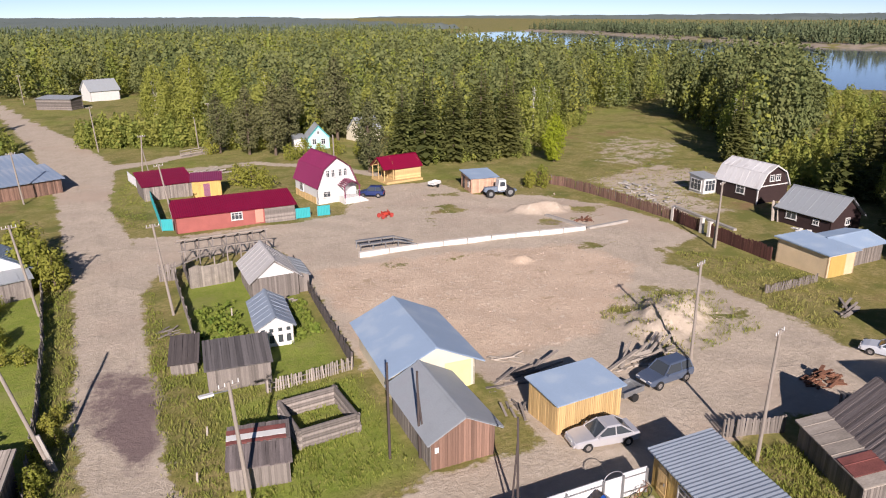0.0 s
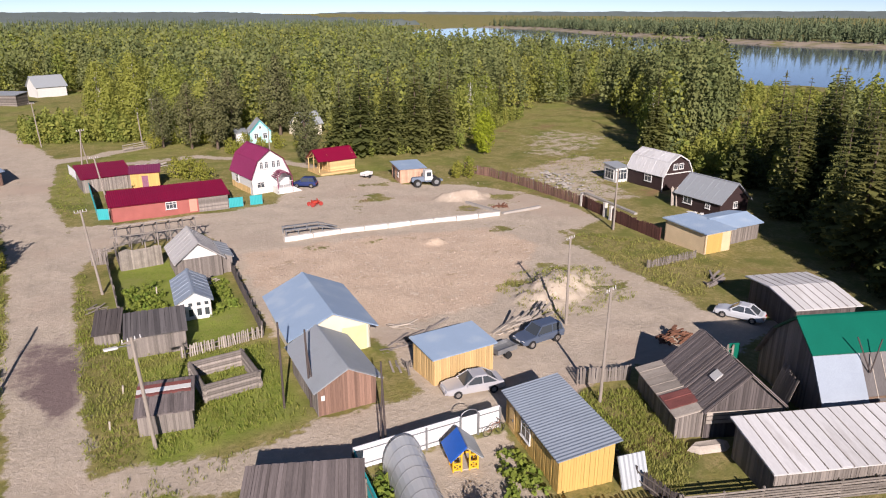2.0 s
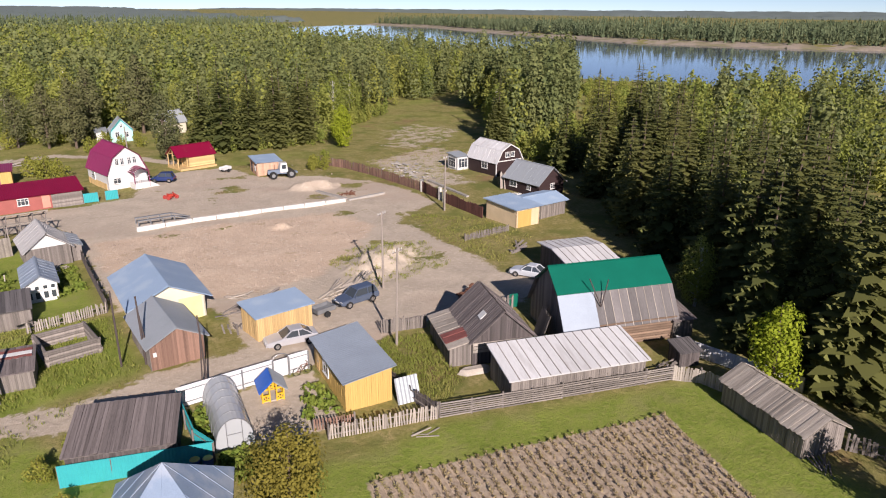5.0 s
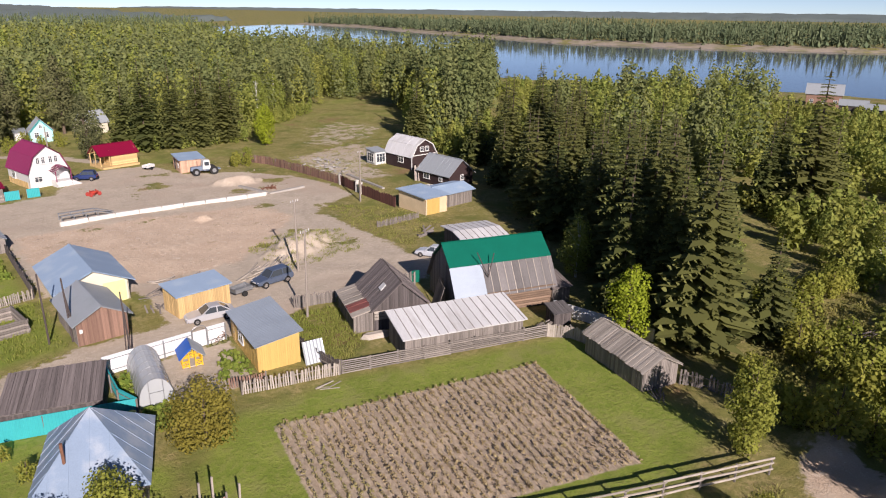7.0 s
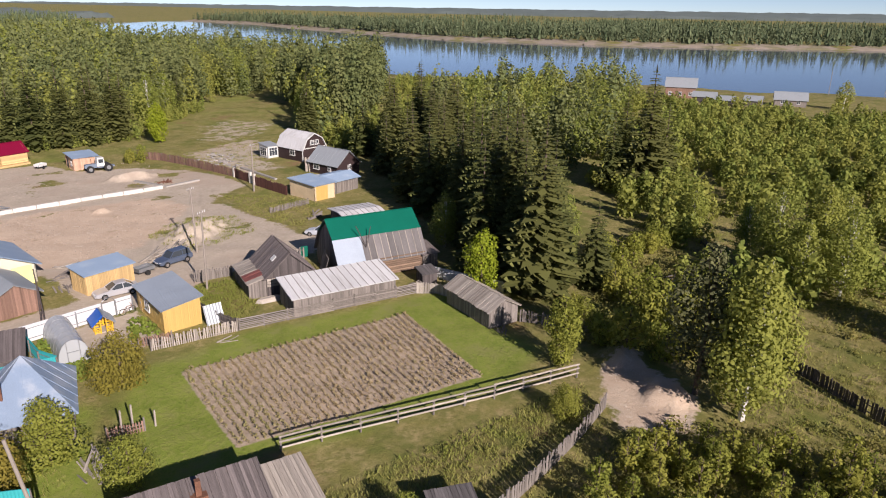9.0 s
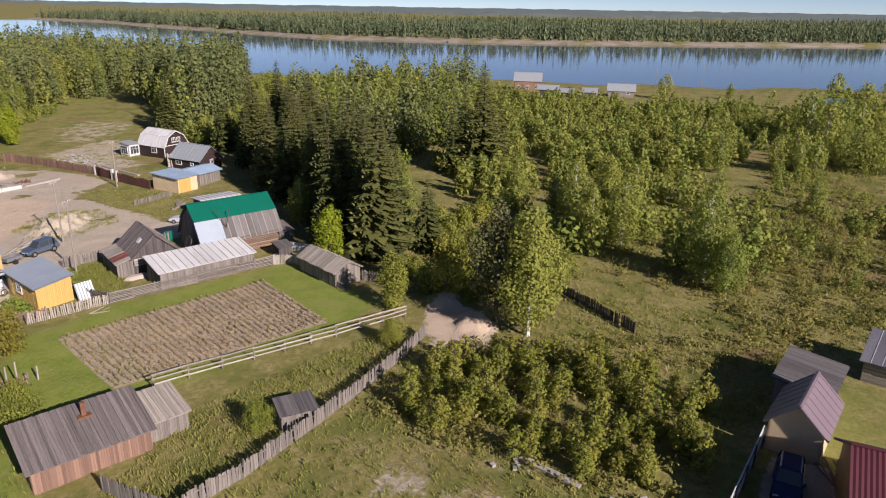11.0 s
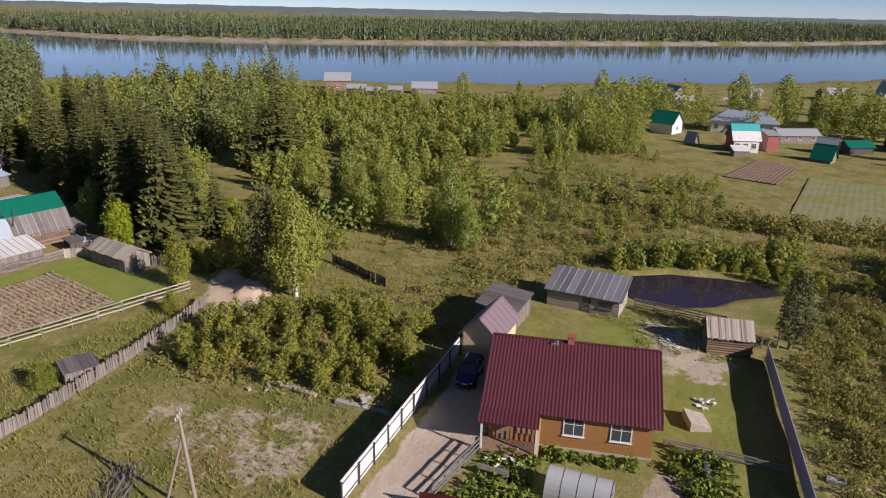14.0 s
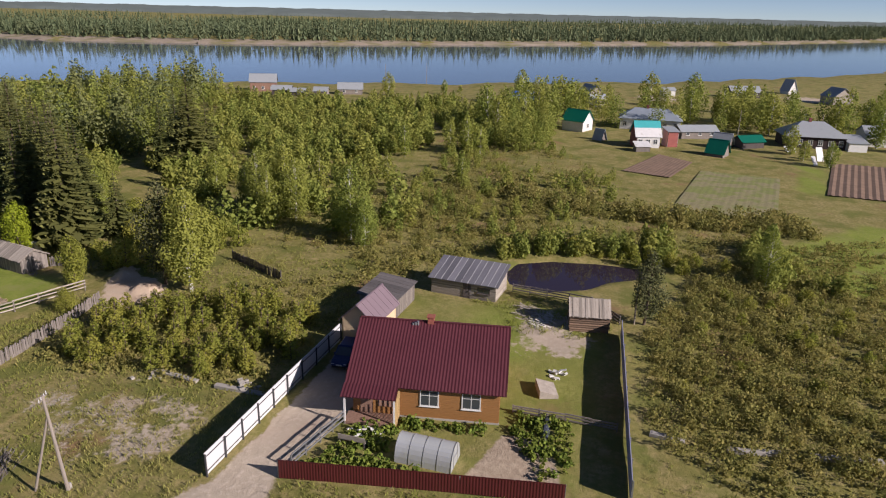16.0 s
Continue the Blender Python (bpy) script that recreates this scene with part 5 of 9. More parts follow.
cabin = building("yellow_cabin", "small yellow cabin with a violet-red roof", "cabin", (5.6, 105.7), (9.6, 105.3), 3.6, [(0, 2.5), (3.6, 2.9)], "x", YELLOW_PAINT, "planks", PINK_ROOF, "corr", 0.3)
door(cabin, 2.0, -0.02, 0.1, 0.9, 1.9, surface("violet_door", (0.25, 0.10, 0.16), 0.6))
mansard = building("white_mansard_house", "white house with a raspberry red mansard roof", "house", (21.4, 93.8), (27.4, 94.9), 8.0, gambrel(6.1, 2.7, 5.0, 6.5, 1.0), "y", WHITE_PAINT, "flat", PINK_ROOF, "corr", 0.4)
for _x in (1.7, 2.5, 3.6, 4.4):
    window(mansard, _x, -0.02, 3.7, 0.6, 1.1)
window(mansard, 1.4, -0.02, 0.9, 1.2, 0.9), window(mansard, -0.02, 5.6, 1.0, 1.3, 1.3, -90, 2)
_s = Shape()
fill_wall((0, 8.0), (0, 0.6), lambda t: 1.0, "planks", _s)
part("plinth_boards", _s, YELLOW_WOOD, mansard)
_s = Shape()
for _x in (3.3, 5.6):
    _s.box((_x - 0.06, -2.0, 0), (_x + 0.06, -1.88, 2.6))
for _k in range(12):
    _s.beam((3.2 + 0.22 * _k, -2.2, 2.5 + 0.75 * math.sin(math.pi * _k / 11)), (3.2 + 0.22 * _k, 0, 2.55 + 0.75 * math.sin(math.pi * _k / 11)), 0.24, 0.04)
part("porch_canopy", _s, PINK_ROOF, mansard)
_s = Shape()
_s.box((3.2, -2.0, 0.0), (5.7, 0, 0.9))
for _k in range(5):
    _s.box((5.7 + 0.28 * _k, -1.9, 0), (5.98 + 0.28 * _k, -0.9, 0.8 - 0.17 * _k))
for _k in range(9):
    _s.box((3.25 + 0.29 * _k, -1.98, 0.9), (3.31 + 0.29 * _k, -1.92, 1.8))
_s.box((3.2, -2.0, 1.78), (5.7, -1.9, 1.86))
part("porch", _s, WHITE_PAINT, mansard)
sauna = building("log_bathhouse", "yellow log bathhouse with a crimson gable roof and porch", "bathhouse", (36.2, 102.8), (40.9, 103.6), 4.2, gable(4.2, 2.3, 3.9), "x", YELLOW_WOOD, "siding", RED_ROOF, "corr", 0.35)
_s = Shape()
for _x in (-0.3, -1.9):
    for _y in (0.1, 2.1, 4.1):
        _s.box((_x - 0.06, _y - 0.06, 0), (_x + 0.06, _y + 0.06, 2.3 if _y != 2.1 else 3.6))
for _y in (0.1, 2.1, 4.1):
    _s.beam((-2.1, _y, 2.3), (0, _y, 2.3), 0.1, 0.1)
_s.beam((-1.9, 0.1, 2.3), (-1.9, 2.1, 3.7), 0.08, 0.1), _s.beam((-1.9, 4.1, 2.3), (-1.9, 2.1, 3.7), 0.08, 0.1)
_s.box((-2.1, -1.0, 0), (4.6, -0.05, 0.35)), _s.box((-2.1, 0, 0), (-0.05, 4.2, 0.35))
part("porch", _s, YELLOW_WOOD, sauna)
_s = Shape()
roof_panel(_s, (-2.2, -0.3, 2.2), (1.9, 0, 0), (0, 2.4, 1.7), "corr"), roof_panel(_s, (-2.2, 4.5, 2.2), (1.9, 0, 0), (0, -2.4, 1.7), "corr")
part("porch_roof", _s, RED_ROOF, sauna)
wood = building("pink_plank_shed", "pale pinkish plank shed with a low blue roof", "shed", (44.0, 90.8), (48.0, 90.3), 5.0, [(0, 2.3), (5.0, 2.55)], "x", surface("pinkish_new_plank", (0.50, 0.32, 0.22), 0.8, 0.2, 2.0, 0.15, 0.2), "planks", BLUE_ROOF, "corr", 0.3)
window(wood, -0.02, 1.3, 0.8, 0.7, 0.9, -90), door(wood, -0.02, 3.6, 0.1, 0.9, 1.8, DARK_PLANK, -90)
teal_house = building("turquoise_house", "pale turquoise house with a white annex among trees", "house", (30.2, 137.6), (34.4, 137.2), 4.6, gable(4.22, 2.4, 4.7), "y", TEAL_LIGHT, "siding", GREY_METAL, "seam", 0.35, fascia=TEAL_PAINT)
window(teal_house, 1.2, -0.02, 0.9, 0.9, 1.2), window(teal_house, 3.0, -0.02, 0.9, 0.9, 1.2), window(teal_house, 2.1, -0.02, 2.9, 0.6, 0.8)
building("white_annex", "small white annex with a grey roof", "annex", (27.4, 138.0), (29.5, 137.8), 4.0, [(0, 2.3), (4, 2.6)], "x", WHITE_PAINT, "flat", GREY_METAL, "seam", 0.2)
building("pale_far_house", "pale house with a grey roof at the wood's edge", "house", (42.5, 141), (47, 142.5), 6, gable(4.74, 2.6, 5.0), "x", CREAM_WALL, "flat", GREY_METAL, "seam", 0.4)
building("white_far_house", "white cottage with a grey roof at the wood's edge", "cottage", (-13.8, 252.5), (-5.4, 256.5), 7, gable(7, 3.4, 6.6), "x", WHITE_PAINT, "flat", GREY_METAL, "seam", 0.5)
building("far_log_shed", "long grey log shed by the lane", "shed", (-27.5, 236.5), (-18.2, 230.5), 5, [(0, 3.2), (5, 3.7)], "x", GREY_PLANK, "logs", GREY_METAL, "seam", 0.4)
building("roadside_brown_shed", "brown plank shed with a blue-grey metal roof", "shed", (-21.0, 114.0), (-12.4, 117.6), 7.5, [(0, 2.3), (7.5, 3.2)], "x", BROWN_PLANK, "planks", BLUE_OLD, "seam", 0.5)
building("roadside_blue_shed", "plank shed with a pale blue metal roof", "shed", (-28.0, 124.0), (-17.0, 128.5), 6, [(0, 2.6), (6, 3.6)], "x", GREY_PLANK, "planks", BLUE_OLD, "seam", 0.4)
verge = building("verge_house", "old house with a blue hipped roof and white veranda", "house", (-18.0, 71.6), (-11.9, 73.6), 7.0, gable(6.42, 2.5, 4.6), "y", WHITE_PAINT, "siding", BLUE_OLD, "seam", 0.45)
for _x in (1.2, 2.8, 4.4):
    window(verge, _x, -0.02, 0.9, 1.1, 1.1)
building("verge_porch", "grey roofed porch of the old house", "porch", (-17.6, 69.6), (-11.6, 71.5), 1.8, [(0, 2.0), (1.8, 2.4)], "x", GREY_PLANK, "planks", GREY_METAL, "seam", 0.3)
building("verge_shed", "grey shed with a mossy board roof", "shed", (-14.5, 33.5), (-9.6, 33.0), 6.0, [(0, 2.0), (6.0, 2.6)], "x", DARK_PLANK, "planks", PALE_PLANK, "boards", 0.3)

# --- the fenced yard beside the road ---
grey_house = building("steep_grey_cottage", "grey cottage with a steep pale sheet roof", "cottage", (7.4, 61.6), (11.7, 61.8), 5.6, gable(4.3, 2.2, 3.9), "y", GREY_PLANK, "planks", surface("pale_slate_sheet", (0.42, 0.41, 0.40), 0.8, 0.2, 1.0, 0.1, 0.15), "seam", 0.45)
_s = Shape()
fill_wall((0.4, -0.05), (3.9, -0.05), profile_top([(0, 2.35), (1.75, 3.6), (3.5, 2.35)], 3.5), "planks", _s)
for _q in range(len(_s.v)):
    if _s.v[_q][2] < 2.3:
        _s.v[_q] = (_s.v[_q][0], _s.v[_q][1], 2.25)
part("gable_boards", _s, WHITE_PAINT, grey_house)
veranda = building("glazed_summer_house", "summer house with a blue-grey metal roof and glazed front", "summer house", (6.3, 51.5), (9.0, 51.4), 5.8, gable(2.7, 1.85, 2.65), "y", PALE_PLANK, "planks", RIBBED_GREY, "seam", 0.3, front=WHITE_PAINT, front_style="flat")
for _x in (0.35, 1.0, 1.7, 2.35):
    window(veranda, _x, -0.02, 0.25, 0.55, 0.85, 0, 0), window(veranda, _x, -0.02, 1.2, 0.5, 0.5, 0, 0)
building("dark_board_shed", "grey plank shed with a dark board roof", "shed", (1.9, 46.0), (6.2, 45.7), 3.5, [(0, 1.8), (3.5, 2.3)], "x", GREY_PLANK, "planks", DARK_ROOF, "boards", 0.2)
building("collapsed_shed", "low collapsed heap of grey boards like a shed", "shed", (-0.4, 49.6), (1.4, 49.4), 3.6, [(0, 1.0), (3.6, 1.5)], "x", GREY_PLANK, "planks", DARK_PLANK, "boards", 0.2)
low_shed = building("low_striped_shed", "low plank shed with grey, white and red roof strips", "shed", (1.9, 34.3), (5.1, 33.8), 3.4, [(0, 1.5), (1.7, 1.75), (3.4, 1.85)], "x", GREY_PLANK, "planks", ROOF_PLANK, "boards", 0.2, cap=False)
for _k, (_y, _w, _m) in enumerate(((1.75, 0.28, RUST_SHEET), (2.1, 0.5, WHITE_PAINT), (2.65, 0.4, RUST_SHEET))):
    _s = Shape()
    roof_panel(_s, (-0.2, _y, 1.84 + 0.06 * (_y - 1.7)), (3.4, 0, 0), (0, _w, 0.06 * _w), "flat")
    part("roof_strip", _s, _m, low_shed)
frame_logs = thing("open_log_frame", "unroofed square log frame overgrown inside", "log frame", 6.3, 36.8, 6)
for _a, _c in (((0, 0), (3.8, 0)), ((3.8, 0), (3.8, 3.9)), ((3.8, 3.9), (0, 3.9)), ((0, 3.9), (0, 0))):
    _s = Shape()
    fill_wall(_a, _c, lambda t: 1.25, "logs", _s)
    part("log_wall", _s, GREY_PLANK, frame_logs)
ruin = thing("roofless_barn_frame", "roofless plank barn with bare rafters and beams", "barn ruin", 2.3, 67.6, 3)
_s = Shape()
fill_wall((0, 0), (4.2, 0), lambda t: 2.1 + 0.2 * math.sin(t * 9), "planks", _s)
part("wall", _s, PALE_PLANK, ruin)
_s = Shape()
fill_wall((0, 6), (0, 0), lambda t: 1.5 + 0.5 * math.sin(t * 5), "planks", _s)
part("wall", _s, GREY_PLANK, ruin)
for _k in range(7):
    _s = Shape()
    _x = 0.3 + 1.4 * _k
    _s.beam((_x, 5.0, 2.2), (_x + 0.3, 6.6, 3.0), 0.1, 0.12), _s.beam((_x, 8.2, 2.2), (_x + 0.3, 6.6, 3.0), 0.1, 0.12), _s.beam((_x, 5.0, 2.2), (_x, 8.2, 2.2), 0.1, 0.12)
    _s.beam((_x, 5.0, 0), (_x, 5.0, 2.2), 0.12, 0.12), _s.beam((_x, 8.2, 0), (_x, 8.2, 2.2), 0.12, 0.12)
    part("rafter_frame", _s, GREY_PLANK, ruin)
_s = Shape()
for _y, _z in ((5.0, 2.3), (8.2, 2.3), (6.6, 3.05)):
    _s.beam((-0.3, _y, _z), (9.3, _y, _z), 0.16, 0.12)
_s.beam((-1.6, 0, 2.3), (4.4, 4.8, 2.4), 0.15, 0.12)
part("beam", _s, PALE_PLANK, ruin)

# --- south: wine-red roofed house ---
RH0, RH1 = (23.0, -53.4), (24.2, -64.9)
red_house = building("wine_roofed_house", "orange timber house with a ribbed wine-red metal roof", "house", RH0, RH1, 10.6, gable(10.6, 3.15, 6.05), "x", ORANGE_WOOD, "siding", WINE_ROOF, "corr", 0.55, fascia=WINE_ROOF)
_L = length(RH0, RH1)
window(red_house, 6.1, -0.03, 1.25, 1.5, 1.45, 0, 1), window(red_house, 9.4, -0.03, 1.25, 1.5, 1.45, 0, 1)
_s = Shape()
_s.box((-0.1, -0.06, -0.3), (_L + 0.08, 0.1, 0.22))
part("plinth", _s, CONCRETE, red_house)
_s = Shape()
roof_panel(_s, (-0.6, -1.75, 2.5), (4.3, 0, 0), (0, 1.35, 0.45), "corr")
part("porch_roof", _s, WINE_ROOF, red_house)
_s = Shape()
for _x in (-0.4, 3.5):
    _s.box((_x, -1.6, 0), (_x + 0.14, -1.46, 2.5))
part("porch_post", _s, WHITE_PAINT, red_house)
_s = Shape()
_s.box((-0.4, -1.6, 0), (3.6, -0.05, 0.25)), _s.box((0.6, -0.09, 0.3), (1.6, -0.05, 2.1)), _s.box((2.0, -0.08, 0.9), (3.2, -0.04, 1.9))
part("porch", _s, BROWN_PLANK, red_house)
_s = Shape()
for _k in range(9):
    _s.beam((3.7, -1.5 + 0.17 * _k, 0.1), (3.72, -1.5 + 0.17 * _k, 2.2 + 0.05 * _k), 0.12, 0.03)
part("porch_screen", _s, YELLOW_WOOD, red_house)
_s = Shape()
_s.box((5.2, 5.0, 5.2), (5.7, 5.5, 6.5)), _s.box((5.12, 4.92, 6.5), (5.78, 5.58, 6.62))
part("chimney", _s, surface("red_brick", (0.30, 0.10, 0.07), 0.85, 0.3, 6.0, 0.2), red_house)
_s = Shape()
for _k in range(3):
    _s.tube((4.0 + 0.2 * _k, 4.9, 5.4), (4.0 + 0.2 * _k, 4.9, 6.0 + 0.1 * _k), 0.1)
part("vent_pipe", _s, STEEL, red_house)
gar = building("beige_gable_garage", "beige garage with a plum-coloured gable roof", "garage", (35.2, -47.9), (34.8, -51.3), 5.2, gable(3.42, 2.5, 4.1), "y", BEIGE_WALL, "flat", PLUM_ROOF, "seam", 0.4)
building("dark_tin_shed", "dark tin-roofed shed behind the garage", "shed", (41.2, -47.6), (40.8, -51.4), 6.0, [(0, 2.6), (3.8, 2.2)], "y", GREY_PLANK, "planks", DARK_ROOF, "strip", 0.3)
barn2 = building("striped_roof_barn", "low barn with a dark roof striped by pale battens", "barn", (49.4, -53.4), (48.3, -61.0), 4.4, [(0, 1.95), (4.4, 2.9)], "x", PALE_PLANK, "siding", surface("dark_seamed_sheet", (0.15, 0.15, 0.17), 0.5, 0.25, 1.0, 0.08, 0.3, rand=0.25), "strip", 0.35, batten=surface("pale_batten", (0.42, 0.42, 0.44), 0.6))
door(barn2, 4.3, -0.03, 0, 0.9, 1.75, DARK_PLANK), window(barn2, 6.3, -0.03, 0.8, 1.5, 0.7, 0, 1, DARK_PLANK)
building("board_gabled_cabin", "little log cabin with a bleached board roof", "cabin", (43.1, -69.6), (43.5, -73.2), 3.3, gable(3.3, 1.85, 3.0), "x", LOG, "logs", PALE_PLANK, "boards", 0.3, cap=False)
building("plank_stub_hut", "tiny plank hut beside the fence", "hut", (19.6, -17.8), (21.8, -19.2), 2.0, [(0, 1.3), (2.0, 1.55)], "x", GREY_PLANK, "planks", DARK_ROOF, "boards", 0.15)
long_shed = building("long_board_shed", "long old shed with a board roof and broken wall", "shed", (6.4, -9.4), (13.4, -11.6), 4.0, [(0, 1.8), (4.0, 2.9)], "x", BROWN_PLANK, "planks", ROOF_PLANK, "boards", 0.35)
_s = Shape()
_s.box((3.6, 2.6, 2.4), (4.5, 3.4, 2.75)), _s.box((3.9, 2.8, 2.7), (4.2, 3.1, 3.7))
part("chimney", _s, RUST, long_shed)
building("shed_end", "lower grey end of the long shed", "shed", (13.8, -10.9), (16.4, -11.7), 3.4, [(0, 1.6), (3.4, 2.2)], "x", GREY_PLANK, "planks", PALE_PLANK, "boards", 0.25)

# --- far village and river settlement ---
FAR_HOUSES = [
    ("white_green_house", "white house with a green gable roof", (176.4, -66.2), (181.8, -68.9), 6.5, gable(6.0, 3.0, 5.8), "y", WHITE_PAINT, GREEN_ROOF),
    ("grey_byre", "low grey byre with a tin roof", (174.6, -92.8), (178.6, -102.6), 5, gable(5, 2.1, 3.4), "x", GREY_PLANK, GREY_METAL),
    ("green_tent_roof_shed", "shed with a steep dark green roof", (149.6, -99.8), (153.6, -101.8), 4.0, gable(5.0, 1.0, 3.9), "y", GREY_PLANK, GREEN_ROOF),
    ("pale_tent_roof_shed", "shed with a steep pale tin roof", (162.2, -102.8), (166.0, -104.6), 4.0, gable(4.6, 1.0, 3.7), "y", GREY_PLANK, GREY_METAL),
    ("green_roofed_shed", "low shed with a green roof", (164.1, -106.6), (167.4, -112.4), 4, gable(4, 1.8, 3.1), "x", DARK_PLANK, GREEN_ROOF),
    ("tilted_glass_frame", "low garden shed with a steep pale roof", (163.2, -71.4), (165.0, -72.8), 2.4, gable(3, 0.4, 3.0), "y", GREY_PLANK, GREY_METAL),
    ("white_low_house", "white low house with a grey roof", (180, -140), (180.4, -154), 8, gable(8, 3, 5.0), "x", WHITE_PAINT, GREY_METAL),
    ("white_gable_hut", "white hut with a steep roof", (318, -152), (320.4, -156), 5, gable(5, 1.6, 6.4), "y", WHITE_PAINT, GREY_METAL),
    ("cream_gable_house", "far house with a pale boarded gable", (244, -66), (247.5, -71.5), 8, gable(6.5, 3.4, 6.8), "y", PALE_PLANK, GREY_METAL),
    ("cream_low_house", "low pale house behind trees", (236, -68), (239, -74), 6, gable(6, 2.4, 4.2), "x", CREAM_WALL, GREY_METAL),
    ("river_house", "dark red timber house by the river", (235.5, 66.6), (239.3, 57.2), 8, gable(8, 3.8, 6.6), "x", BROWN_PLANK, GREY_METAL),
    ("river_barn", "grey barn near the riverbank", (229, 54), (231, 47), 5, gable(5, 2.0, 3.4), "x", DARK_PLANK, GREY_METAL),
    ("river_shed", "low grey shed near the riverbank", (227, 46), (228, 40), 4, gable(4, 1.8, 3.0), "x", DARK_PLANK, GREY_METAL),
    ("river_store", "grey tin-roofed store near the riverbank", (232, 38), (233, 33), 5, gable(5, 1.9, 3.2), "x", GREY_PLANK, GREY_METAL),
    ("river_hut", "grey tin-roofed hut near the riverbank", (240, 31), (243, 22), 6, gable(6, 2.2, 4.4), "x", GREY_PLANK, GREY_METAL),
    ("blue_roofed_far_house", "far house with a dark blue roof", (224, -41), (227, -48), 7, gable(7, 3, 5.4), "x", GREY_PLANK, BLUE_PLASTIC),
    ("far_log_house", "far dark log house with a pale gable", (281, -160), (284, -168), 8, gable(8, 3.2, 6.4), "y", PALE_PLANK, GREY_METAL),
    ("far_grey_house", "far grey house with a tin roof", (262, -178), (264, -192), 8, gable(8, 3.2, 6.0), "x", GREY_PLANK, GREY_METAL),
    ("far_white_shed", "far white shed on the river road", (286, -96), (288, -101), 4, gable(4, 2.4, 3.4), "x", WHITE_PAINT, GREY_METAL),
    ("far_dark_house", "far dark low house by the road", (292, -124), (295, -136), 7, gable(7, 2.4, 4.6), "x", DARK_PLANK, GREY_METAL),
]
for _n, _l, _p, _q, _d, _pr, _al, _w, _r in FAR_HOUSES:
    if _al == "y":
        _k = length(_p, _q)
        _pr = [(x * _k / _pr[-1][0], z) for x, z in _pr]
    _h = building(_n, _l, "house", _p, _q, _d, _pr, _al, _w, "flat", _r, "flat", 0.4)
    _k = length(_p, _q)
    if _pr[0][1] > 2:
        for _i in range(max(1, int(_k / 3.2))):
            window(_h, (_i + 0.5) * _k / max(1, int(_k / 3.2)), -0.02, 0.9, 1.1, 1.2)
teal_red = building("turquoise_roofed_house", "red and white house with a turquoise and pale roof", "house", (156.4, -80.2), (158.0, -86.0), 5.4, [(0, 3.0), (1.5, 4.8), (2.7, 6.4), (5.4, 3.4)], "x", RED_WALL, "flat", TEAL_PAINT, "flat", 0.4, front=WHITE_PAINT, roofs=[WHITE_ROOF, TEAL_PAINT, TEAL_PAINT])
for _x in (1.0, 2.9, 4.8):
    window(teal_red, _x, -0.02, 0.9, 1.1, 1.3)
building("sheet_lean_to", "small pale lean-to before the turquoise-roofed house", "lean-to", (150.8, -80.0), (151.8, -83.4), 2.4, [(0, 1.3), (2.4, 2.1)], "x", GREY_PLANK, "flat", WHITE_ROOF, "flat", 0.2)
building("white_veranda", "white veranda beside the turquoise-roofed house", "veranda", (160.4, -88.0), (161.2, -90.6), 4, [(0, 3.9), (4, 4.5)], "x", WHITE_PAINT, "flat", GREY_METAL, "flat", 0.3, front=RED_WALL)


def hip_house(name, label, p0, p1, depth, eave, ridge, inset, wall, roof, windows):
    """A long house under a hipped roof: p0 to p1 is its front."""
    L, rz = frame_of(p0, p1)
    ob = thing(name, label, "house", p0[0], p0[1], rz)
    for a, c in (((0, 0), (L, 0)), ((L, 0), (L, depth)), ((L, depth), (0, depth)), ((0, depth), (0, 0))):
        s = Shape()
        fill_wall(a, c, lambda t: eave, "flat", s)
        part("wall", s, wall, ob)
    e = 0.6
    co = [Vector((-e, -e, eave - 0.1)), Vector((L + e, -e, eave - 0.1)), Vector((L + e, depth + e, eave - 0.1)), Vector((-e, depth + e, eave - 0.1))]
    r0, r1 = Vector((inset, depth / 2, ridge)), Vector((L - inset, depth / 2, ridge))
    up = Vector((0, 0, 0.08))
    for ring in ((co[0], co[1], r1, r0), (co[1], co[2], r1), (co[2], co[3], r0, r1), (co[3], co[0], r0)):
        s = Shape()
        s.frustum(list(ring), [q + up for q in ring])
        part("roof", s, roof, ob)
    for i in range(windows):
        window(ob, (i + 0.5) * L / windows, -0.02, 0.9, 1.1, 1.4)
    s = Shape()
    s.box((L * 0.42, depth / 2 - 0.35, ridge - 0.3), (L * 0.42 + 0.7, depth / 2 + 0.35, ridge + 0.9))
    part("chimney", s, RUST_SHEET, ob)
    return ob


hip_house("long_grey_house", "long white house with a pale grey-blue hipped roof", (187.5, -76.6), (186.4, -93.4), 9, 3.2, 5.8, 3.8, WHITE_PAINT, RIBBED_GREY, 6)
hip_house("grey_hip_house", "dark timber house with a wide pale grey roof", (170.8, -118.0), (171.2, -132.6), 9.5, 3.1, 6.4, 4.6, BLACK_WALL, GREY_METAL, 6)
building("hip_house_porch", "low grey porch beside the dark timber house", "porch", (169.6, -132.8), (170.2, -137.4), 6, [(0, 2.2), (6, 3.4)], "x", WHITE_PAINT, "flat", GREY_METAL, "flat", 0.3)
for _p, _h, _w in (((153, -121.4), 3.0, 1.6), ((147.4, -119.2), 1.8, 1.0), ((163.5, -117), 1.2, 2.6)):
    _t = thing("leaning_pale_sheet", "pale sheet propped up in the garden", "sheet", *_p, -70)
    _s = Shape()
    roof_panel(_s, (0, 0, 0), (_w, 0, 0), (0, 1.6, _h), "flat")
    part("sheet", _s, WHITE_SHEET, _t)


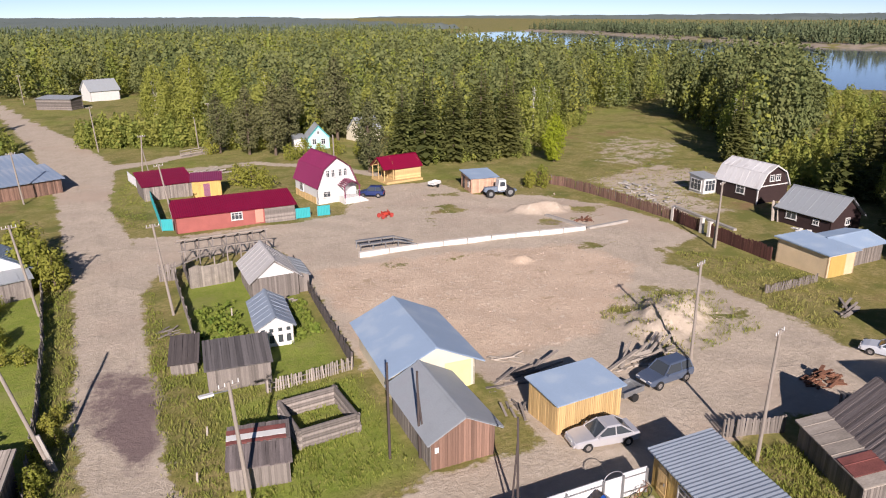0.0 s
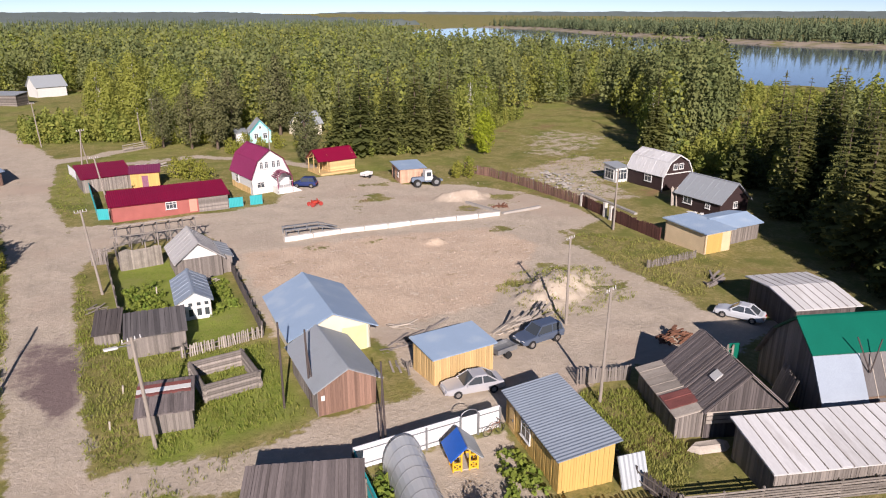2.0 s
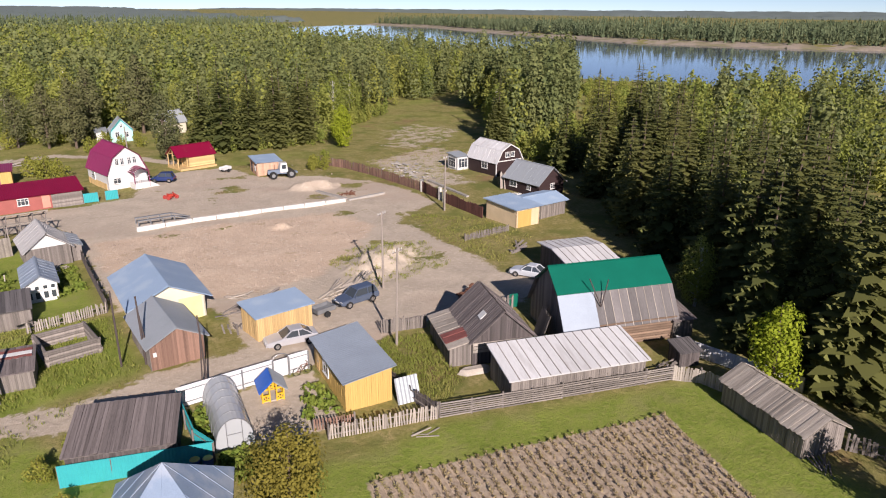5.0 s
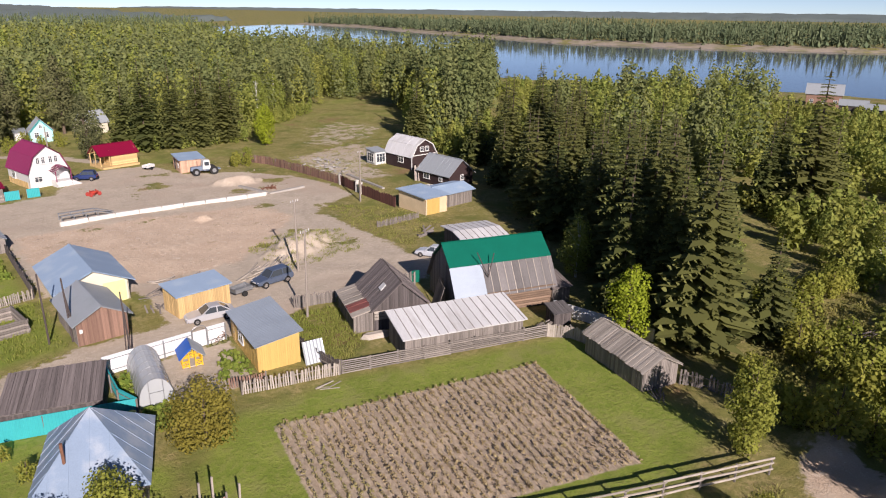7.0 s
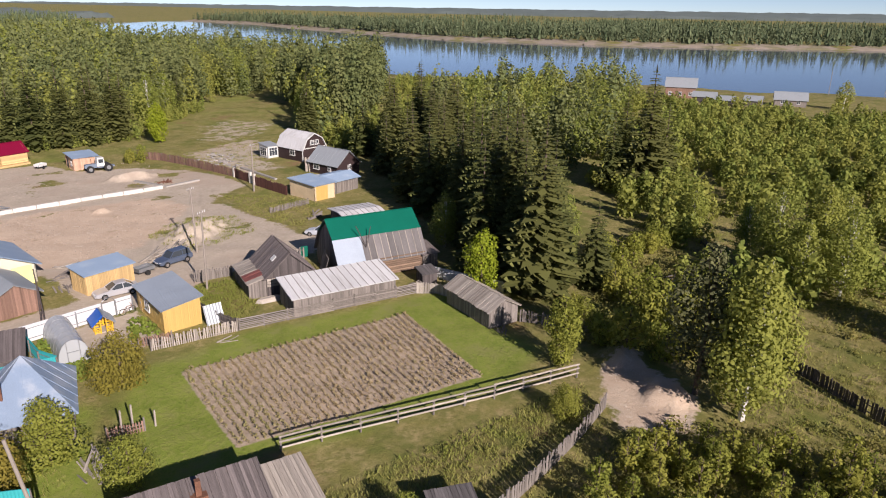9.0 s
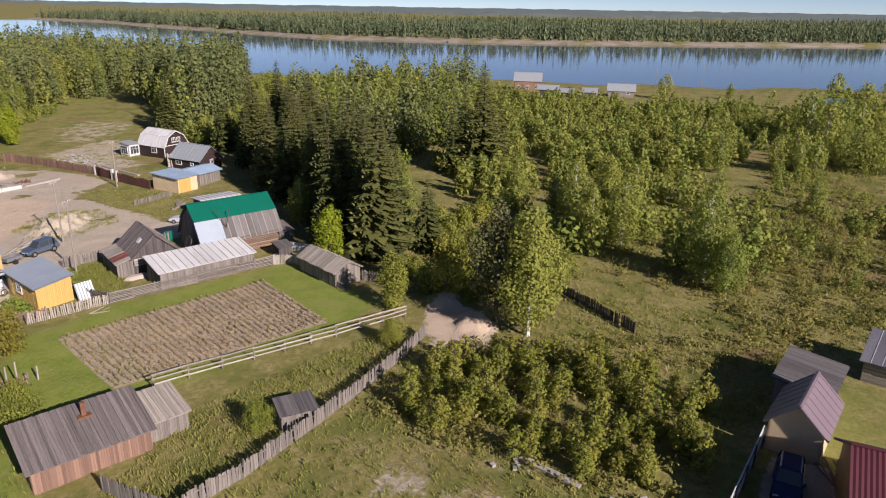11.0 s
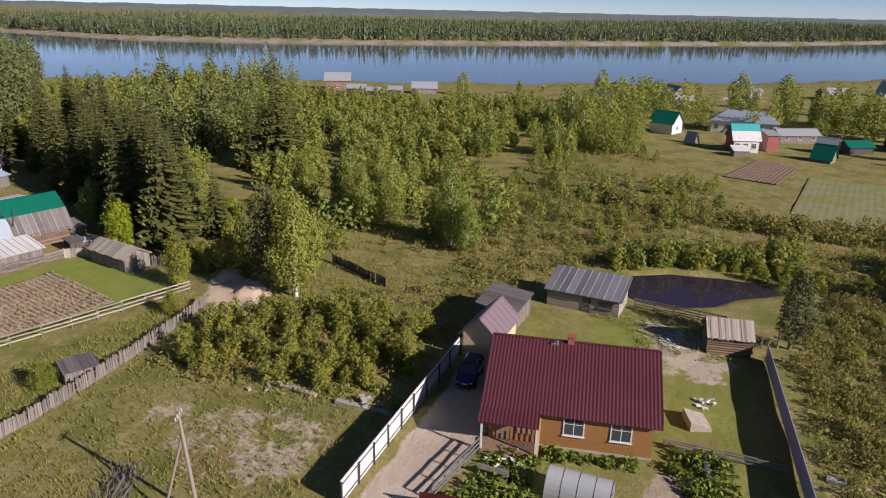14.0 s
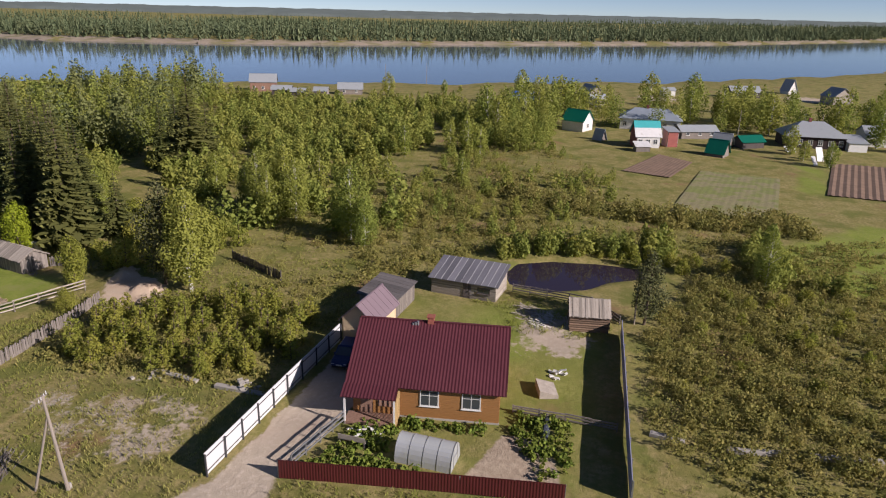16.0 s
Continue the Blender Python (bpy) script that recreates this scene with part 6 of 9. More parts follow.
def plot(name, label, poly, material, rows, height=0.07):
    """A tilled bed between four corners, with low ridges along its first side."""
    a, b, c, d = (Vector((*q, 0)) for q in poly)
    s, n, m = Shape(), rows * 2, 14
    grid = []
    for i in range(n + 1):
        p, q = a.lerp(d, i / n), b.lerp(c, i / n)
        line = [p.lerp(q, k / m) for k in range(m + 1)]
        grid.append([(v.x, v.y, ground_z(v.x, v.y) + 0.16 + (height if i % 2 else 0.0)) for v in line])
    for i in range(n):
        for k in range(m):
            s.poly([grid[i][k], grid[i][k + 1], grid[i + 1][k + 1], grid[i + 1][k]])
    tagged(part(name, s, material), label, "field", kind="structure")


DARK_SOIL = surface("dark_tilled_soil", (0.20, 0.135, 0.095), 0.95, 0.3, 0.6, 0.5, grain=5)
plot("tilled_plot", "bare brown tilled plot before the houses", [(126.2, -76.2), (148.7, -85.2), (140.8, -92.1), (122.2, -85.7)], DARK_SOIL, 12)
plot("fallow_plot", "fallow plot greening over with weeds", [(92.6, -82.9), (131.8, -92.8), (128.5, -108.0), (95.7, -100.5)], surface("fallow_soil", (0.26, 0.235, 0.12), 0.95, 0.35, 0.35, 0.4, grain=4, stain=(0.17, 0.19, 0.055), stain_at=0.5), 14, 0.02)
plot("ridged_plot", "dark ridged potato plot beside a lawn strip", [(115.7, -113.4), (150.3, -123.8), (149.0, -145.0), (112.8, -133)], DARK_SOIL, 16, 0.14)

# ---- fences ----


def fence(name, label, line, h, style, material, gap=0.0, post=None, lean=0.0, post_every=2.5, group=""):
    """A fence along a broken line, following the ground; every post, rail, board and panel is a part."""
    ox, oy = line[0]
    ob = thing(name, label, "fence", ox, oy, group=group)
    base = ground_z(ox, oy)
    up = Vector((0, 0, 1))
    for (x0, y0), (x1, y1) in zip(line, line[1:]):
        a = Vector((x0 - ox, y0 - oy, ground_z(x0, y0) - base))
        c = Vector((x1 - ox, y1 - oy, ground_z(x1, y1) - base))
        d = (c - a).normalized()
        nrm = Vector((d.y, -d.x, 0)).normalized()
        L = (c - a).length
        k = max(1, round(L / post_every))
        for i in range(k + 1):
            p = a.lerp(c, i / k)
            s = Shape()
            s.beam(p - nrm * 0.05 - up * 0.2, p - nrm * (0.05 + random.uniform(-0.05, 0.05)) + up * (h + random.uniform(-0.05, 0.12) if style != "sheet" else h - 0.05), 0.1, 0.1)
            part("post", s, post or material, ob)
        if style in ("picket", "plank"):
            for z in (0.3, h - 0.35):
                for i in range(k):
                    s = Shape()
                    s.beam(a.lerp(c, i / k) - nrm * 0.02 + up * z, a.lerp(c, (i + 1) / k) - nrm * 0.02 + up * (z + random.uniform(-0.04, 0.04)), 0.04, 0.08)
                    part("rail", s, post or material, ob)
            w = 0.15 if style == "plank" else 0.11
            n = int(L / (w + (0.015 if style == "plank" else 0.075)))
            s = Shape("board")
            s.poly([a - up * 0.1, a - up * 0.1 + nrm * 0.02, c - up * 0.1 + nrm * 0.02, c - up * 0.1])
            wave = random.uniform(0, 6)
            for i in range(n):
                if gap and random.random() < gap:
                    continue
                p = a.lerp(c, (i + 0.1) / n)
                tilt = random.gauss(0, lean) if lean else 0
                hh = h * random.uniform(0.9, 1.05) + 0.06 * math.sin(i * 0.21 + wave)
                e = (up + d * tilt + nrm * random.gauss(0, lean * 0.5)).normalized()
                dd = (d - e * d.dot(e)).normalized()
                s.bar(p + nrm * 0.02, dd * w, nrm.cross(Vector((0, 0, 0))) + dd.cross(e).normalized() * -0.025, e * hh)
            part("boards", s, material, ob)
        elif style == "rail":
            for i in range(k):
                for z in (0.35, 0.7, 1.05):
                    s = Shape()
                    s.beam(a.lerp(c, i / k - 0.01) + nrm * 0.05 + up * (z * h + random.uniform(-0.05, 0.05)), a.lerp(c, (i + 1) / k + 0.01) + nrm * 0.05 + up * (z * h + random.uniform(-0.05, 0.05)), 0.05, 0.13)
                    part("rail", s, material, ob)
        elif style == "slat":
            rows = int(h / 0.17)
            for i in range(k):
                for r in range(rows):
                    s = Shape()
                    s.beam(a.lerp(c, i / k) + nrm * 0.04 + up * (0.12 + 0.17 * r + random.uniform(-0.02, 0.02)), a.lerp(c, (i + 1) / k) + nrm * 0.04 + up * (0.12 + 0.17 * r + random.uniform(-0.03, 0.03)), 0.03, 0.11)
                    part("slat", s, material, ob)
        else:
            for i in range(k):
                s = Shape()
                p, q = a.lerp(c, i / k), a.lerp(c, (i + 1) / k)
                cols = max(4, int((q - p).length / 0.2) * 4)
                kk = len(s.v)
                for j in range(cols + 1):
                    off = nrm * (0.03 + (0.018 if j % 4 in (1, 2) else 0.0))
                    v = p.lerp(q, j / cols)
                    s.v += [tuple(v + off + up * 0.06), tuple(v + off + up * h)]
                for j in range(cols):
                    s.f.append((kk + 2 * j, kk + 2 * j + 2, kk + 2 * j + 3, kk + 2 * j + 1))
                s.beam(p + up * (h + 0.01) + nrm * 0.04, q + up * (h + 0.01) + nrm * 0.04, 0.06, 0.03)
                part("panel", s, material, ob)
            for z in (0.4, h - 0.3):
                for i in range(k):
                    s = Shape()
                    s.beam(a.lerp(c, i / k) - nrm * 0.02 + up * z, a.lerp(c, (i + 1) / k) - nrm * 0.02 + up * z, 0.04, 0.05)
                    part("rail", s, post or STEEL, ob)
    return ob


fence("white_sheet_fence", "white sheet metal fence along the square", [(20.0, 24.95), (12.9, 24.8)], 1.65, "sheet", WHITE_SHEET, post=STEEL)
fence("white_sheet_fence", "short white sheet fence beside the yellow house", [(22.9, 24.95), (21.3, 24.95)], 1.65, "sheet", WHITE_SHEET, post=STEEL)
gate = thing("arched_gate", "narrow white arched metal garden gate", "gate", 20.0, 24.95)
_s = Shape()
_s.tube((0.05, 0, 0), (0.05, 0, 1.6), 0.035), _s.tube((1.25, 0, 0), (1.25, 0, 1.6), 0.035)
for _k in range(8):
    _a, _b = math.pi * _k / 8, math.pi * (_k + 1) / 8
    _s.tube((0.65 - 0.6 * math.cos(_a), 0, 1.6 + 0.4 * math.sin(_a)), (0.65 - 0.6 * math.cos(_b), 0, 1.6 + 0.4 * math.sin(_b)), 0.03, None, 6)
part("gate_frame", _s, STEEL, gate)
_s = Shape()
_s.box((0.1, -0.02, 0.1), (1.2, 0.02, 1.55))
part("leaf", _s, WHITE_SHEET, gate)
fence("turquoise_board_fence", "turquoise painted board fence", [(12.9, 24.7), (12.5, 19.4), (13.1, 17.3), (4.9, 20.0)][::-1], 1.55, "sheet", TEAL_PAINT, post=GREY_PLANK)
fence("turquoise_board_fence", "turquoise board fence beside a bush", [(3.2, 3.4), (5.6, 1.6)], 1.5, "sheet", TEAL_PAINT, post=GREY_PLANK)
fence("garden_picket_fence", "old grey picket fence of the garden", [(20.0, 15.6), (23.6, 14.5), (27.2, 13.5)], 1.15, "picket", PALE_PLANK, 0.03, GREY_PLANK, 0.05)
fence("inner_picket_fence", "low brown-grey picket fence inside the garden", [(19.6, 17.0), (22.3, 16.3)], 0.8, "picket", BROWN_PLANK, 0.05, GREY_PLANK, 0.05)
fence("slat_fence", "grey fence of horizontal slats beside the potato field", [(27.4, 13.5), (36.2, 10.6), (45.0, 7.7)], 1.2, "slat", GREY_PLANK, post=GREY_PLANK, post_every=2.3)
fence("pale_picket_fence", "pale paling fence curving to the hut", [(45.0, 7.7), (46.3, 6.2), (46.6, 4.2)], 1.2, "plank", PALE_PLANK, 0.02, GREY_PLANK, 0.03)
fence("broken_paling", "dark broken paling beyond the hut", [(46.7, -4.4), (47.6, -6.4), (47.4, -8.6)], 1.2, "plank", GREY_PLANK, 0.2, GREY_PLANK, 0.12)
fence("side_fence", "grey plank fence beside the yellow house", [(27.3, 13.6), (27.0, 17.2), (27.2, 24.6)], 1.2, "plank", DARK_PLANK, 0.1, GREY_PLANK, 0.05)
fence("bleached_rail_fence", "bleached three-rail timber fence south of the field", [(17.6, -9.8), (18.8, -4.6), (29.0, -9.2), (40.8, -14.2)][1:], 1.2, "rail", PALE_PLANK, post=GREY_PLANK, post_every=2.6)
fence("long_plank_fence", "long leaning grey plank fence across the meadow", [(8.8, -12.8), (9.4, -18.6), (14.5, -19.4), (21.8, -19.4), (29.0, -19.2), (34.0, -18.8), (38.2, -18.2)], 1.3, "plank", GREY_PLANK, 0.03, GREY_PLANK, 0.05)
fence("far_dark_fence", "dark paling fence beyond the birch", [(54.6, -25.3), (51.6, -30.2), (48.7, -34.9)], 1.2, "plank", DARK_PLANK, 0.08, DARK_PLANK, 0.04)
fence("white_profiled_fence", "tall white profiled sheet fence of the homestead", [(35.0, -47.75), (24.5, -47.0), (13.0, -46.3)], 1.85, "sheet", WHITE_SHEET, post=DARK_STEEL)
fence("violet_grey_fence", "tall grey-violet sheet fence with its lit outer face", [(43.2, -74.6), (30, -74.7), (17.4, -74.8)], 1.75, "sheet", surface("violet_grey_sheet", (0.30, 0.31, 0.42), 0.45, 0.08, 0.6, 0.03), post=STEEL)
fence("wine_sheet_fence", "dark wine-red sheet metal fence", [(14.0, -51.2), (14.9, -59.0), (16.2, -70.5)], 1.5, "sheet", WINE_FENCE, post=STEEL)
fence("mesh_fence", "low grey wire and post garden fence", [(15.2, -51.6), (18.6, -52.4), (21.6, -53.2)], 1.1, "rail", STEEL, post_every=1.6)
fence("pole_rail_fence", "grey pole rail between the garden beds", [(26.2, -65.8), (26.0, -70.0), (25.6, -74.0)], 0.7, "rail", GREY_PLANK)
fence("pond_rail_fence", "thin rail fence beside the pond", [(52.0, -62.5), (51.3, -66.5), (50.4, -71.5), (46, -74.5)], 0.9, "rail", GREY_PLANK)
fence("white_blue_fence", "white sheet fence in the shade of the spruces", [(49.4, 10.8), (50.6, 4.4), (51.3, 1.0)], 1.3, "sheet", WHITE_SHEET, post=STEEL)
fence("grove_rail_fence", "old dark rail fence beyond the spruces", [(62, -10), (68, -12), (75, -12.5), (82, -8)], 1.1, "rail", DARK_PLANK)
fence("yard_plank_fence", "dark grey plank fence beside the square", [(12.9, 70.0), (12.5, 58.0), (12.2, 45.6)], 1.25, "plank", DARK_PLANK, 0.03, DARK_PLANK, 0.04)
fence("yard_picket_fence", "grey picket fence of the small yard", [(5.6, 44.3), (9.0, 44.6), (12.1, 45.2)], 1.05, "picket", PALE_PLANK, 0.03, GREY_PLANK, 0.04)
fence("road_yard_fence", "grey board fence between road and yard", [(1.0, 70.0), (1.4, 60.0), (1.7, 51.4)], 1.2, "plank", GREY_PLANK, 0.05, GREY_PLANK, 0.05)
fence("yard_screen", "grey board screen at the yard's corner", [(-0.4, 70.7), (1.2, 70.6)], 1.9, "plank", GREY_PLANK, 0.0, GREY_PLANK, 0.02)
fence("lane_fence", "grey plank fence along the western verge", [(-10.9, 72.0), (-9.6, 58.4), (-8.9, 47.5), (-8.5, 37.0)], 1.2, "plank", GREY_PLANK, 0.06, GREY_PLANK, 0.05)
fence("brown_board_fence", "brown board fence of the eastern yards", [(56.8, 93.4), (59.2, 88.5), (60.6, 78.0), (61.3, 67.0)], 1.5, "plank", surface("faded_brown_board", (0.17, 0.10, 0.075), 0.85, 0.3, 2.0, 0.2, 0.3, rand=0.3), 0.03, GREY_PLANK, 0.03)
fence("brown_painted_fence", "dark brown painted board fence", [(61.2, 66.6), (60.8, 61.6)], 1.6, "plank", BROWN_FENCE, 0.0, BROWN_FENCE, 0.01)
fence("brown_painted_fence", "dark brown painted board fence up to the beige store", [(60.3, 59.2), (60.0, 50.2)], 1.6, "plank", BROWN_FENCE, 0.0, BROWN_FENCE, 0.01)
for _p in ((61.3, 66.9), (60.75, 61.2), (60.35, 59.5)):
    _t = thing("gate_post", "white brick gate post of the eastern yard", "gate post", *_p, group="gate posts")
    _s = Shape()
    _s.box((-0.2, -0.2, 0), (0.2, 0.2, 1.8)), _s.box((-0.25, -0.25, 1.8), (0.25, 0.25, 1.9))
    part("pillar", _s, CONCRETE_WHITE, _t)
fence("lying_pallet_fence", "grey section of slatted fence leaning on the grass", [(52.2, 43.6), (55.7, 43.5), (59.2, 43.7)], 0.9, "picket", GREY_PLANK, 0.05, GREY_PLANK, 0.06)
fence("grey_sheet_fence", "grey sheet fence of the crimson homestead", [(-3.2, 122.0), (-1.6, 114.0), (-0.3, 108.6)], 1.6, "sheet", surface("pale_grey_sheet", (0.55, 0.56, 0.58), 0.5, 0.1), post=STEEL)
fence("turquoise_fence", "turquoise fence along the homestead's edge", [(-0.3, 108.5), (0.2, 98.0), (0.6, 89.4), (1.9, 89.0)], 1.5, "sheet", TEAL_PAINT, post=STEEL)
fence("turquoise_gate_panel", "turquoise gate panel beside the red outbuilding", [(17.0, 87.9), (18.9, 87.9)], 1.4, "sheet", TEAL_PAINT, post=STEEL)
fence("turquoise_gate_panel", "turquoise gate panel by the white house", [(19.9, 88.0), (21.6, 88.0)], 1.4, "sheet", TEAL_PAINT, post=STEEL)
fence("lane_railing", "pale railing along the northern lane", [(6, 139.5), (14, 144.5), (22, 149.5)], 1.2, "rail", PALE_PLANK, post=GREY_PLANK)
fence("cottage_yard_fence", "grey board fence before the weathered cottage", [(30.8, 27.2), (34.6, 26.0)], 1.3, "plank", GREY_PLANK, 0.03, GREY_PLANK, 0.04)
fence("back_yard_fence", "grey board fence behind the weathered cottage", [(39.5, 26.0), (43.5, 24.6)], 1.5, "plank", GREY_PLANK, 0.05, GREY_PLANK, 0.04)

# ---- poles ----


def pole(x, y, h, label, lean=(0, 0), material=POLE_WOOD, r=0.13, arm=True, lamp=False, stay=None, foot=0.0, group="utility poles"):
    ob = thing("utility_pole", label, "pole", x, y, group=group)
    s = Shape()
    s.tube((0, 0, -0.3), (lean[0], lean[1], h), r, r * 0.72, 9)
    part("mast", s, material, ob)
    top = Vector((lean[0], lean[1], h))
    if foot:
        s = Shape()
        s.beam((0.18, 0, -0.2), (0.18 + lean[0] * foot / h, lean[1] * foot / h, foot), 0.18, 0.2)
        part("concrete_foot", s, CONCRETE, ob)
    if arm:
        s = Shape()
        s.beam(top + Vector((-0.55, -0.2, -0.25)), top + Vector((0.55, 0.2, -0.25)), 0.08, 0.08)
        part("crossarm", s, material, ob)
        for k in (-0.5, -0.2, 0.2, 0.5):
            s = Shape()
            s.tube(top + Vector((k, k * 0.36, -0.22)), top + Vector((k, k * 0.36, 0.0)), 0.035, 0.025, 6)
            part("insulator", s, WHITE_PAINT, ob)
    if lamp:
        s = Shape()
        s.tube(top + Vector((0, 0, -0.5)), top + Vector((-0.9, -0.3, -0.35)), 0.03, None, 6)
        head = part("lamp_arm", s, STEEL, ob)
        s = Shape()
        s.beam(top + Vector((-0.8, -0.27, -0.38)), top + Vector((-1.5, -0.5, -0.3)), 0.22, 0.12)
        part("lamp_head", s, WHITE_PAINT, head)
    if stay:
        s = Shape()
        s.tube((stay[0], stay[1], -0.2), top * 0.8, r * 0.75, r * 0.6, 8)
        part("brace", s, material, ob)
    return ob


pole(2.7, 32.6, 7.6, "grey street pole with a lamp arm", (-0.4, 0.2), lamp=True)
pole(11.0, 33.6, 6.4, "slim dark pole beside the grey shed", (0, 0), DARK_POLE, 0.09, arm=False)
pole(12.7, 33.0, 5.8, "pair of slim dark poles beside the shed", (-0.1, 0), DARK_POLE, 0.09, arm=False, stay=(0.35, -0.1))
pole(15.4, 25.9, 6.2, "twin dark poles behind the white fence", (-0.2, 0.0), DARK_POLE, 0.08, arm=False, stay=(-0.4, 0.1))
pole(36.1, 35.9, 8.0, "slim grey pole beside the sand heap", (0.1, 0.2))
pole(30.6, 24.4, 8.6, "tall grey pole behind the yellow house", (0.2, 0), r=0.12)
pole(57.8, 55.9, 7.6, "pale pole beside the brown fence", (0.4, 0.4), stay=(0.25, 0.6))
pole(-7.4, 40.4, 7.6, "leaning pole on a concrete foot", (-2.0, 0.9), foot=2.4, arm=False)
pole(-10.6, 66.1, 8.4, "grey pole beside the old house", (-1.0, 0.6))
pole(0.4, 61.5, 8.2, "slim grey pole in the roadside yard", (-0.7, 1.2))
pole(-17.0, 112, 7.5, "grey pole before the brown shed", (-0.4, 0))
pole(-1.2, 112.5, 8.6, "braced grey pole at the turning", (0.9, 0.6), stay=(1.6, 1.4))
pole(2.2, 90.6, 8.0, "grey pole inside the turquoise fence", (-1.0, 1.0))
pole(-8.6, 152.5, 9, "pole beside the northern lane", (-0.4, 0))
pole(13.4, 152.9, 8.5, "pole beside the northern lane", (-0.3, 0))
pole(10.0, 148.0, 6, "short pole beside the northern lane", (-0.2, 0), arm=False)
pole(-32.7, 252, 9, "far pole along the lane", (-0.3, 0))
pole(9.6, -38.1, 7.4, "grey pole with a brace on open ground", (-0.3, 0.4), foot=0.5, stay=(-0.5, 2.2), lamp=False)
pole(5.0, -2.6, 7.0, "grey pole leaning by the turquoise fence", (-0.8, 1.0), arm=False)
pole(26.8, 104.5, 8, "tall pole behind the white house", (0, 0), arm=False)
for _p, _h in (((46.5, -76), 4.5), ((180, -108), 8), ((205, -75), 8), ((300, 10), 9), ((287, 26), 9), ((178, -128), 8)):
    pole(*_p, _h, "far village pole against the river", (0, 0), r=0.1, arm=False)

# ---- vehicles ----


def ring_body(s, sections):
    """Lofts cross sections (x, half width at the sill, half width at the waist, sill, waist, top) along a car."""
    rings = []
    for x, w0, w1, z0, z1, z2 in sections:
        rings.append([(x, -w0, z0), (x, -w1, (z0 + z1) / 2), (x, -w1, z1), (x, -w1 * 0.9, z2), (x, w1 * 0.9, z2), (x, w1, z1), (x, w1, (z0 + z1) / 2), (x, w0, z0)])
    k, c = len(s.v), 8
    for r in rings:
        s.v += r
    for i in range(len(rings) - 1):
        for j in range(c):
            s.f.append((k + i * c + j, k + i * c + (j + 1) % c, k + (i + 1) * c + (j + 1) % c, k + (i + 1) * c + j))
    s.f.append(tuple(k + j for j in reversed(range(c)))), s.f.append(tuple(k + (len(rings) - 1) * c + j for j in range(c)))


